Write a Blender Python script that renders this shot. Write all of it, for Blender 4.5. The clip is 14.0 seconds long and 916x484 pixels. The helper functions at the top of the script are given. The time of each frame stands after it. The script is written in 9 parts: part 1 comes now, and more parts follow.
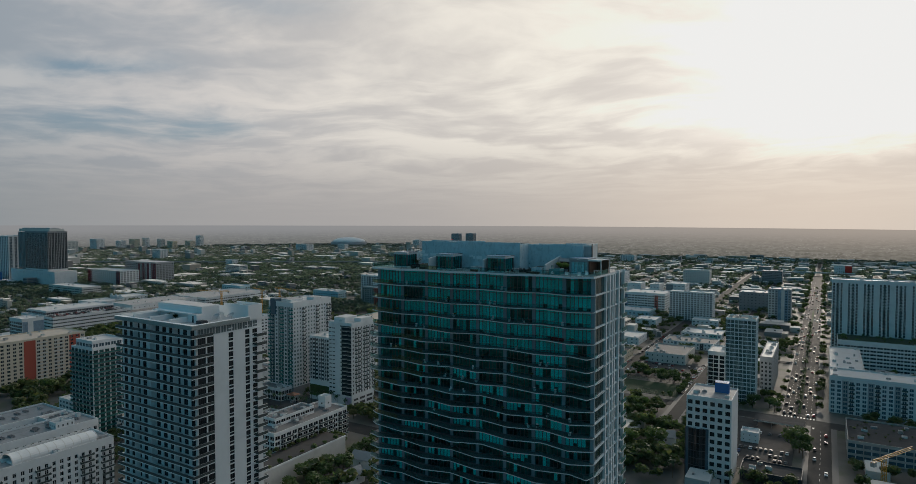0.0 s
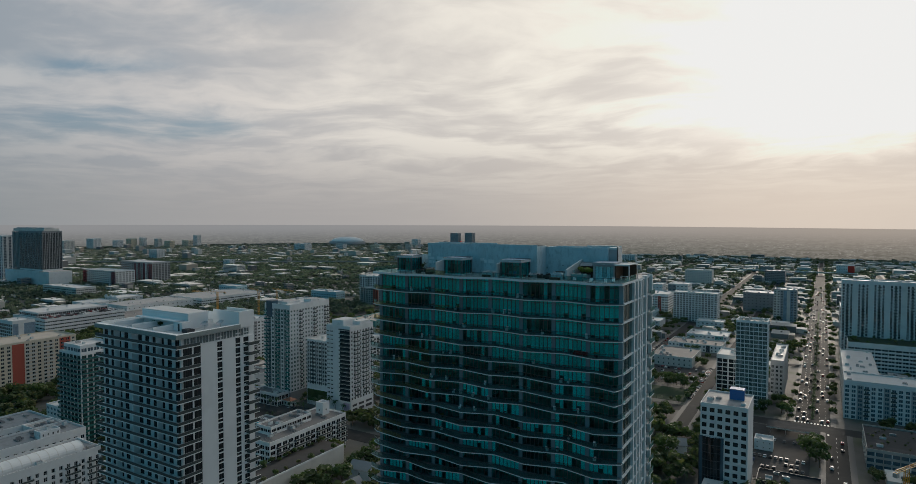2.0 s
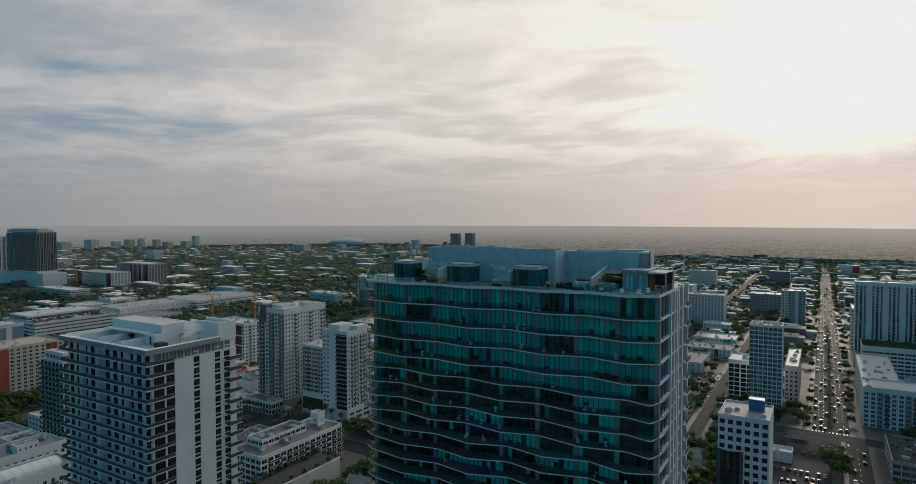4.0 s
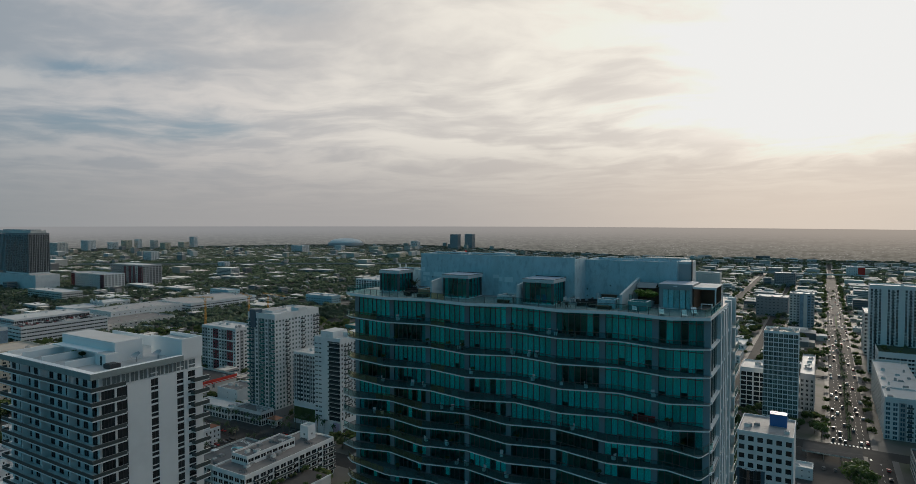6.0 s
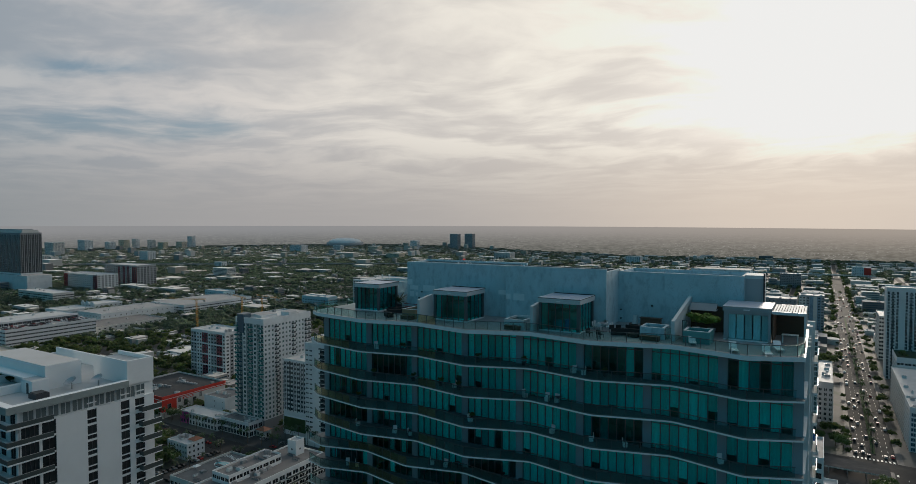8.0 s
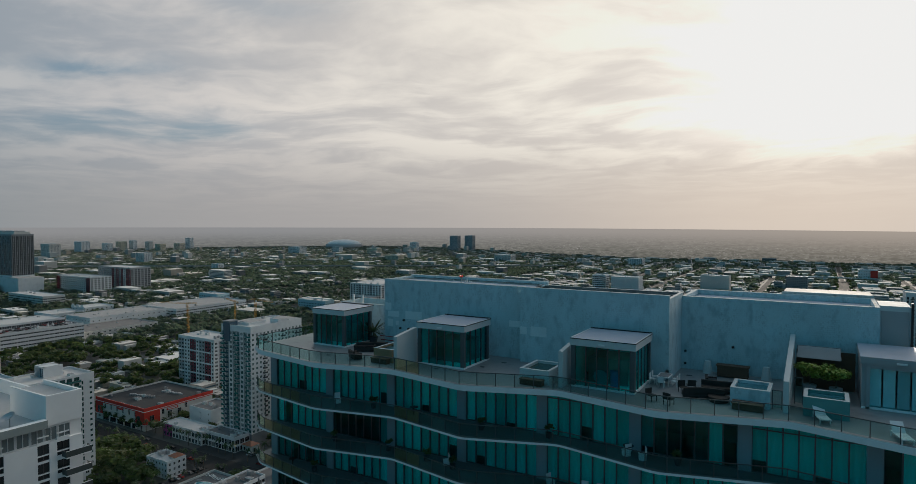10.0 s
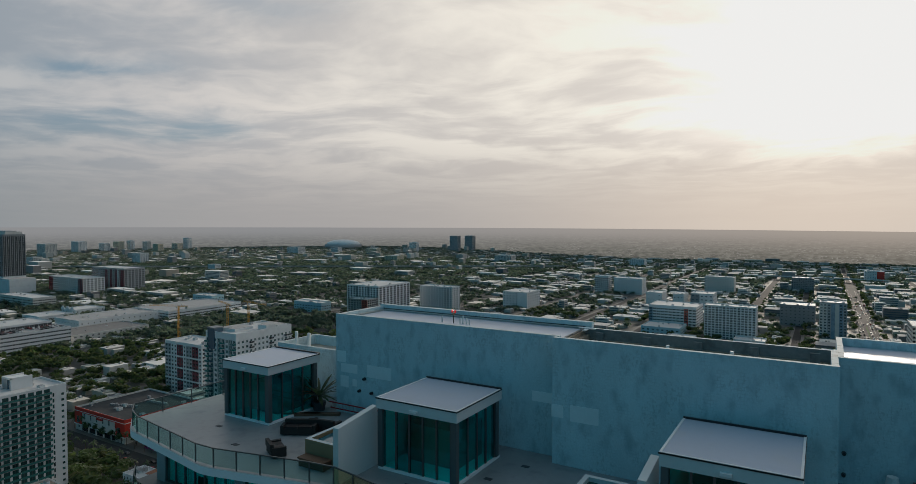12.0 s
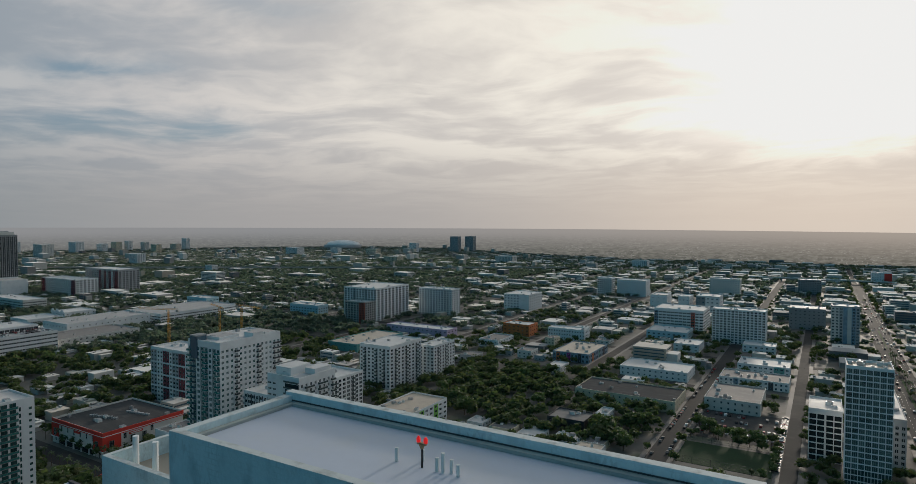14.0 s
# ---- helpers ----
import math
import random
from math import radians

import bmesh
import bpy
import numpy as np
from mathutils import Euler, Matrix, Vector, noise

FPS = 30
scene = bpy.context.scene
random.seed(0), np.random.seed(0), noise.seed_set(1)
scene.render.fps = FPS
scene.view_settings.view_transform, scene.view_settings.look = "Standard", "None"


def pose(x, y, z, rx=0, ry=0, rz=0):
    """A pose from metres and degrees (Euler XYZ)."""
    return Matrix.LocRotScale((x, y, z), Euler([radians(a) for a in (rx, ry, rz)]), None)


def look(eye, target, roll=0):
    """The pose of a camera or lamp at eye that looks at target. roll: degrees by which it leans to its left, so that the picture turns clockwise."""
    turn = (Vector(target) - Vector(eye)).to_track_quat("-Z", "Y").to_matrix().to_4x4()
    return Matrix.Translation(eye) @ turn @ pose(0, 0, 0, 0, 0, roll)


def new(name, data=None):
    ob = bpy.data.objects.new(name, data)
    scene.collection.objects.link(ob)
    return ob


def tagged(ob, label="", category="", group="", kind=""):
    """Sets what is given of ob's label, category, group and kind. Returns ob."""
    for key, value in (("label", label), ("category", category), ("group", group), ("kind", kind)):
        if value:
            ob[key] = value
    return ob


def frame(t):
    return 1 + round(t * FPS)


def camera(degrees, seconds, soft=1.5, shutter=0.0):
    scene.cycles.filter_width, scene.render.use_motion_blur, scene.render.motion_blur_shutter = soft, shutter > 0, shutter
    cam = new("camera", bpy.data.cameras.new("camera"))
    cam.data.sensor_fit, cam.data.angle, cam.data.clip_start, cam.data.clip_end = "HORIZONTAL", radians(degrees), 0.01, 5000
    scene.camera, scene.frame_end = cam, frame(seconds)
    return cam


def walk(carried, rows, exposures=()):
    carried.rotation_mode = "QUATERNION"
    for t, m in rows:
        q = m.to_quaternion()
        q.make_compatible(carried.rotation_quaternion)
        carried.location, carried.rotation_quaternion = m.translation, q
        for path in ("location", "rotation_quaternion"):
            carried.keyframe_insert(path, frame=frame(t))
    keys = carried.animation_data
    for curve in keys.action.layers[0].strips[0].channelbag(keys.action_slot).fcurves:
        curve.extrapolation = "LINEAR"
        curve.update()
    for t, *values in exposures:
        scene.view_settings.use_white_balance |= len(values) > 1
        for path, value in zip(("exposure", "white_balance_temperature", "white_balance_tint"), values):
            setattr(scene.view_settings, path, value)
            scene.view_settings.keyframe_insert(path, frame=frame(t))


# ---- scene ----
cam = camera(73.76, 14.0, soft=0.75)
ROWS = [
    (0.0, 44.447, -133.611, 143.120, 31.079, -2.043, -0.006),
    (0.5, 42.206, -131.034, 143.213, 31.039, -2.072, -0.029),
    (1.0, 39.698, -128.313, 143.198, 31.005, -2.099, -0.033),
    (1.5, 37.083, -125.392, 143.198, 30.964, -2.109, -0.020),
    (2.0, 34.441, -122.262, 143.245, 30.936, -2.099, 0.008),
    (2.5, 31.875, -118.894, 143.254, 30.917, -2.104, 0.039),
    (3.0, 29.166, -115.085, 143.213, 30.917, -2.113, 0.069),
    (5.5, 15.432, -92.480, 143.275, 30.902, -1.995, 0.098),
    (6.0, 12.725, -87.611, 143.395, 30.901, -2.002, 0.086),
    (6.5, 9.833, -82.501, 143.414, 30.912, -2.033, 0.071),
    (7.0, 6.925, -77.267, 143.434, 30.908, -2.048, 0.065),
    (7.5, 4.135, -72.235, 143.565, 30.901, -2.039, 0.070),
    (8.0, 1.242, -67.224, 143.487, 30.905, -2.045, 0.074),
    (10.5, -13.373, -41.383, 143.636, 30.921, -1.875, 0.017),
    (11.0, -16.246, -36.230, 143.711, 30.943, -1.902, 0.010),
    (11.5, -19.171, -31.131, 143.843, 30.927, -1.913, -0.002),
    (12.0, -22.088, -25.972, 143.879, 30.928, -1.898, -0.004),
    (12.5, -25.168, -20.590, 143.883, 30.954, -1.897, -0.010),
    (13.0, -27.956, -15.217, 144.171, 30.959, -1.887, -0.015),
    (13.5, -30.650, -10.089, 144.366, 30.964, -1.895, -0.042),
    (14.0, -33.539, -5.364, 144.168, 30.980, -1.855, -0.047),
]
walk(cam, [(t, pose(x, y, z, 90 + pitch, roll, yaw)) for t, x, y, z, yaw, pitch, roll in ROWS])

# ---- light: a low sun straight down the avenue behind thin cloud ----
SUN = Vector((0.02, 0.975, 0.205)).normalized()
lamp = bpy.data.lights.new("sun", "SUN")
lamp.energy, lamp.angle, lamp.color = 1.9, radians(6.0), (1.0, 0.88, 0.74)
sun = new("sun", lamp)
sun.matrix_world = look(SUN * 900, (0, 0, 0))

world = bpy.data.worlds.new("evening_sky")
scene.world = world
world.use_nodes = True
wn, wl = world.node_tree.nodes, world.node_tree.links
wn.clear()


def wnode(kind, **inputs):
    n = wn.new(kind)
    for k, v in inputs.items():
        n.inputs[int(k[1:]) if k[0] == "i" and k[1:].isdigit() else k].default_value = v
    return n


def wmath(op, a, b=None, clamp=False):
    n = wn.new("ShaderNodeMath")
    n.operation, n.use_clamp = op, clamp
    for i, v in enumerate((a, b)):
        if v is None:
            continue
        if isinstance(v, (int, float)):
            n.inputs[i].default_value = v
        else:
            wl.new(v, n.inputs[i])
    return n.outputs[0]


def wmix(fac, a, b, mode="MIX"):
    n = wn.new("ShaderNodeMix")
    n.data_type, n.blend_type = "RGBA", mode
    for i, v in ((0, fac), (6, a), (7, b)):
        if isinstance(v, (int, float)):
            n.inputs[i].default_value = v
        elif isinstance(v, tuple):
            n.inputs[i].default_value = (*v, 1)
        else:
            wl.new(v, n.inputs[i])
    return n.outputs[2]


def wramp(fac, *stops):
    n = wn.new("ShaderNodeMapRange")
    n.interpolation_type = "SMOOTHSTEP"
    n.inputs[1].default_value, n.inputs[2].default_value, n.inputs[3].default_value, n.inputs[4].default_value = stops
    wl.new(fac, n.inputs[0])
    return n.outputs[0]


coord = wn.new("ShaderNodeTexCoord").outputs["Generated"]
sep = wn.new("ShaderNodeSeparateXYZ")
wl.new(coord, sep.inputs[0])
up = wmath("MAXIMUM", sep.outputs[2], 0.0)
# bearings in the sky as tangents about the evening side: u to the north-east, v up
HEAD = radians(30.95)


def wdot(v):
    n = wn.new("ShaderNodeVectorMath")
    n.operation = "DOT_PRODUCT"
    n.inputs[1].default_value = v
    wl.new(coord, n.inputs[0])
    return n.outputs["Value"]


ahead = wmath("MAXIMUM", wdot((-math.sin(HEAD), math.cos(HEAD), 0)), 0.12)
su = wmath("DIVIDE", wdot((math.cos(HEAD), math.sin(HEAD), 0)), ahead)
sv = wmath("DIVIDE", up, ahead)


def wnoise(x, y, scale, detail, rough, twist=0.0, z=0.0):
    c = wn.new("ShaderNodeCombineXYZ")
    wl.new(x, c.inputs[0])
    wl.new(y, c.inputs[1])
    c.inputs[2].default_value = z
    n = wnode("ShaderNodeTexNoise", Scale=scale, Detail=detail, Roughness=rough, Distortion=twist)
    wl.new(c.outputs[0], n.inputs["Vector"])
    return n.outputs["Fac"]


# a thin cloud deck seen from below, drawn out into long streaks
deck = wmath("ADD", sv, 0.14)
deck_x, deck_y = wmath("DIVIDE", su, deck), wmath("DIVIDE", 1.0, deck)
sway = wmath("MULTIPLY", wmath("SUBTRACT", wnoise(deck_x, deck_y, 0.8, 3.0, 0.5, 0.0, 4.0), 0.5), 1.1)
deck_y = wmath("ADD", deck_y, wmath("ADD", sway, wmath("MULTIPLY", deck_x, 0.10)))
row_x, row_y = wmath("MULTIPLY", deck_x, 1.0), wmath("MULTIPLY", deck_y, 1.75)
big = wnoise(row_x, row_y, 1.1, 5.0, 0.52, 0.15, 1.7)
fine = wnoise(row_x, row_y, 3.2, 6.0, 0.55, 0.2, 6.3)
wisp = wmath("ADD", wmath("MULTIPLY", big, 0.62), wmath("MULTIPLY", fine, 0.38))
ragged_u = wmath("ADD", su, wmath("MULTIPLY", wmath("SUBTRACT", wnoise(su, wmath("MULTIPLY", sv, 3.0), 5.0, 4.0, 0.6), 0.5), 0.30))
ragged_v = wmath("ADD", sv, wmath("MULTIPLY", wmath("SUBTRACT", wnoise(su, wmath("MULTIPLY", sv, 3.0), 4.0, 5.0, 0.6, 0.0, 3.0), 0.5), 0.10))


def bank(spots):
    """How far a bearing lies within soft, ragged cloud banks: (u, v, half width, half height, weight)."""
    total = None
    for u, v, w, h, amount in spots:
        x = wmath("DIVIDE", wmath("SUBTRACT", ragged_u, u), w)
        y = wmath("DIVIDE", wmath("SUBTRACT", ragged_v, v), h)
        r = wmath("ADD", wmath("MULTIPLY", x, x), wmath("MULTIPLY", y, y))
        m = wmath("MULTIPLY", wmath("EXPONENT", wmath("MULTIPLY", r, -1.0)), amount)
        total = m if total is None else wmath("ADD", total, m)
    return wmath("MINIMUM", total, 1.0)


nishita = wn.new("ShaderNodeTexSky")
nishita.sky_type, nishita.sun_disc = "NISHITA", False
nishita.sun_elevation, nishita.sun_rotation = math.asin(SUN.z), math.atan2(SUN.x, SUN.y)
nishita.dust_density = 2.0
blue = wmix(1.0, nishita.outputs[0], (0.085, 0.085, 0.085), "MULTIPLY")
blue = wmix(0.75, blue, (0.25, 0.345, 0.43))
toward_sun = wdot(SUN)
toward = wmath("MAXIMUM", toward_sun, 0.0)
near = wmath("POWER", toward, 9.0)
close = wmath("POWER", toward, 62.0)
gaps = bank(((-0.60, 0.255, 0.11, 0.020, 1.1), (-0.62, 0.155, 0.18, 0.022, 0.9), (-0.44, 0.148, 0.07, 0.018, 0.7), (-0.33, 0.345, 0.16, 0.02, 0.35)))
gloom = bank(((-0.66, 0.325, 0.22, 0.035, 0.75), (-0.525, 0.094, 0.042, 0.008, 0.9), (0.40, 0.142, 0.10, 0.020, 0.8), (0.255, 0.150, 0.05, 0.012, 0.6), (0.07, 0.255, 0.12, 0.022, 0.25),
              (-0.37, 0.057, 0.05, 0.006, 0.6), (0.24, 0.085, 0.30, 0.014, 0.35), (-0.12, 0.20, 0.10, 0.014, 0.4)))
bright = bank(((-0.70, 0.225, 0.10, 0.022, 0.6), (-0.66, 0.125, 0.16, 0.012, 0.6), (-0.40, 0.20, 0.16, 0.016, 0.5), (0.10, 0.115, 0.22, 0.010, 0.5)))
shade = wramp(wmath("ADD", wisp, wmath("MULTIPLY", wmath("SUBTRACT", bright, gloom), 0.22)), 0.36, 0.64, 0.0, 1.0)
sunward = wramp(toward_sun, 0.45, 1.0, 0.0, 1.0)
light_cloud = wmix(sunward, (0.60, 0.57, 0.555), (0.88, 0.83, 0.74))
dark_cloud = wmix(sunward, (0.385, 0.405, 0.435), (0.64, 0.595, 0.55))
cloud = wmix(shade, dark_cloud, light_cloud)
sky = wmix(wmath("MULTIPLY", gaps, wramp(wisp, 0.62, 0.40, 0.25, 1.0)), cloud, blue)
# dust towards the horizon
haze_colour = wmix(near, (0.365, 0.353, 0.350), (0.74, 0.625, 0.52))
haze = wramp(up, 0.0, 0.17, 0.97, 0.0)
sky = wmix(haze, sky, haze_colour)
glow = wmix(1.0, (1.0, 0.93, 0.82), wmath("MULTIPLY", near, 0.06), "MULTIPLY")
core = wmix(1.0, (1.0, 0.93, 0.80), wmath("MULTIPLY", close, 0.6), "MULTIPLY")
veil = wmath("ADD", up, wmath("MULTIPLY", wmath("SUBTRACT", wisp, 0.5), 0.10))
lift = wramp(veil, 0.065, 0.155, 0.06, 1.0)
sky = wmix(1.0, sky, wmix(1.0, wmix(1.0, glow, core, "ADD"), lift, "MULTIPLY"), "ADD")
# the clouded sky grows dim and blue away from the sun, and never exceeds thin bright cloud
turn = wramp(toward_sun, -0.35, 0.72, 0.0, 1.0)
sky = wmix(1.0, sky, wmix(turn, (0.082, 0.35, 0.515), (1, 1, 1)), "MULTIPLY")
sky = wmix(1.0, sky, (0.86, 0.855, 0.84), "DARKEN")
back = wnode("ShaderNodeBackground", Strength=1.0)
wl.new(sky, back.inputs[0])
out = wn.new("ShaderNodeOutputWorld")
wl.new(back.outputs[0], out.inputs[0])

# ---- materials ----
def material(name, colour, rough=0.7, spread=0.12, scale=0.6, grain=12.0, metal=0.0, bump=0.0, stain=None, stain_amount=0.0, each=0.0, spec=0.5, stretch=(1, 1, 1), joints=0.0, haze_sheen=0.0, crackle=0.0):
    """A painted, plastered, mineral or leafy surface: variation at two scales, stains, relief, and a change from piece to piece."""
    m = bpy.data.materials.new(name)
    m.use_nodes = True
    n, l = m.node_tree.nodes, m.node_tree.links
    b = n["Principled BSDF"]
    b.inputs["Metallic"].default_value = metal
    b.inputs["Specular IOR Level"].default_value = spec
    # sheen lightens surfaces seen edge-on, standing in for haze over the city
    b.inputs["Sheen Weight"].default_value, b.inputs["Sheen Roughness"].default_value = haze_sheen, 0.4
    geo = n.new("ShaderNodeNewGeometry")
    mp = n.new("ShaderNodeMapping")
    mp.inputs["Scale"].default_value = stretch
    l.new(geo.outputs["Position"], mp.inputs[0])

    def tex(s, d=4.0):
        t = n.new("ShaderNodeTexNoise")
        t.inputs["Scale"].default_value, t.inputs["Detail"].default_value = s, d
        l.new(mp.outputs[0], t.inputs["Vector"])
        return t.outputs["Fac"]

    def maths(op, a, c):
        t = n.new("ShaderNodeMath")
        t.operation = op
        for i, v in enumerate((a, c)):
            if isinstance(v, (int, float)):
                t.inputs[i].default_value = v
            else:
                l.new(v, t.inputs[i])
        return t.outputs[0]

    large, small = tex(scale), tex(grain, 3.0)
    f = maths("ADD", maths("MULTIPLY", maths("SUBTRACT", large, 0.5), 2.2), maths("MULTIPLY", maths("SUBTRACT", small, 0.5), 1.2))
    if each:
        info = n.new("ShaderNodeObjectInfo")
        f = maths("ADD", f, maths("MULTIPLY", maths("SUBTRACT", info.outputs["Random"], 0.5), 2 * each / max(spread, 0.01)))
    f = maths("ADD", maths("MULTIPLY", f, spread), 1.0)
    mix = n.new("ShaderNodeMix")
    mix.data_type, mix.blend_type = "RGBA", "MULTIPLY"
    mix.inputs[0].default_value = 1.0
    mix.inputs[6].default_value = (*colour, 1)
    l.new(f, mix.inputs[7])
    colour_out = mix.outputs[2]
    if stain:
        st = n.new("ShaderNodeMapRange")
        st.inputs[1].default_value, st.inputs[2].default_value = 0.52, 0.72
        st.inputs[4].default_value = stain_amount
        l.new(tex(scale * 2.3, 8.0), st.inputs[0])
        mx = n.new("ShaderNodeMix")
        mx.data_type = "RGBA"
        mx.inputs[7].default_value = (*stain, 1)
        l.new(st.outputs[0], mx.inputs[0])
        l.new(colour_out, mx.inputs[6])
        colour_out = mx.outputs[2]
    if joints:
        # block joints showing through the coat, in patches
        tilt = n.new("ShaderNodeMapping")
        tilt.inputs["Rotation"].default_value = (radians(-90), 0, 0)
        l.new(geo.outputs["Position"], tilt.inputs[0])
        bk = n.new("ShaderNodeTexBrick")
        for key, value in (("Scale", 1.0), ("Brick Width", 0.30), ("Row Height", 0.17), ("Mortar Size", 0.03), ("Mortar Smooth", 0.9)):
            bk.inputs[key].default_value = value
        l.new(tilt.outputs[0], bk.inputs["Vector"])
        patch = n.new("ShaderNodeMapRange")
        patch.inputs[1].default_value, patch.inputs[2].default_value = 0.47, 0.66
        l.new(tex(scale * 2.6, 7.0), patch.inputs[0])
        jm = n.new("ShaderNodeMix")
        jm.data_type = "RGBA"
        jm.inputs[7].default_value = (*[c * 0.55 for c in colour], 1)
        l.new(maths("MULTIPLY", maths("MULTIPLY", bk.outputs["Fac"], patch.outputs[0]), joints), jm.inputs[0])
        l.new(colour_out, jm.inputs[6])
        colour_out = jm.outputs[2]
    if crackle:
        # small ragged blisters where the coat has weathered, gathered in fields
        cr_ = n.new("ShaderNodeMapRange")
        cr_.inputs[1].default_value, cr_.inputs[2].default_value = 0.53, 0.62
        l.new(tex(crackle, 3.0), cr_.inputs[0])
        where = n.new("ShaderNodeMapRange")
        where.inputs[1].default_value, where.inputs[2].default_value = 0.44, 0.62
        l.new(tex(scale * 1.3, 3.0), where.inputs[0])
        cm_ = n.new("ShaderNodeMix")
        cm_.data_type = "RGBA"
        cm_.inputs[7].default_value = (*[c * 0.62 for c in colour], 1)
        l.new(maths("MULTIPLY", maths("MULTIPLY", cr_.outputs[0], where.outputs[0]), 0.5), cm_.inputs[0])
        l.new(colour_out, cm_.inputs[6])
        colour_out = cm_.outputs[2]
    l.new(colour_out, b.inputs["Base Color"])
    r = maths("ADD", maths("MULTIPLY", maths("SUBTRACT", large, 0.5), 0.25), rough)
    l.new(r, b.inputs["Roughness"])
    if bump:
        bp = n.new("ShaderNodeBump")
        bp.inputs["Strength"].default_value, bp.inputs["Distance"].default_value = bump, 0.05
        l.new(small, bp.inputs["Height"])
        l.new(bp.outputs[0], b.inputs["Normal"])
    return m


def glass(name, tint, gloss=0.06, rough=0.03):
    """A thin pane: tinted see-through glass with a mirror-like surface that strengthens at grazing angles."""
    m = bpy.data.materials.new(name)
    m.use_nodes = True
    n, l = m.node_tree.nodes, m.node_tree.links
    n.remove(n["Principled BSDF"])
    t = n.new("ShaderNodeBsdfTransparent")
    info = n.new("ShaderNodeObjectInfo")
    mr = n.new("ShaderNodeMapRange")
    mr.inputs[3].default_value, mr.inputs[4].default_value = 0.92, 1.07
    l.new(info.outputs["Random"], mr.inputs[0])
    mx = n.new("ShaderNodeMix")
    mx.data_type, mx.blend_type = "RGBA", "MULTIPLY"
    mx.inputs[0].default_value = 1.0
    mx.inputs[6].default_value = (*tint, 1)
    l.new(mr.outputs[0], mx.inputs[7])
    l.new(mx.outputs[2], t.inputs[0])
    g = n.new("ShaderNodeBsdfGlossy")
    g.inputs["Roughness"].default_value = rough
    g.inputs["Color"].default_value = (0.50, 0.92, 0.90, 1)
    fr = n.new("ShaderNodeLayerWeight")
    fr.inputs["Blend"].default_value = 0.5
    pw = n.new("ShaderNodeMath")
    pw.operation = "POWER"
    pw.inputs[1].default_value = 4.0
    l.new(fr.outputs["Facing"], pw.inputs[0])
    ad = n.new("ShaderNodeMath")
    ad.operation = "MULTIPLY_ADD"
    ad.inputs[1].default_value, ad.inputs[2].default_value = 0.75, 0.03 + gloss
    l.new(pw.outputs[0], ad.inputs[0])
    ms = n.new("ShaderNodeMixShader")
    l.new(ad.outputs[0], ms.inputs[0])
    l.new(t.outputs[0], ms.inputs[1])
    l.new(g.outputs[0], ms.inputs[2])
    l.new(ms.outputs[0], n["Material Output"].inputs[0])
    return m


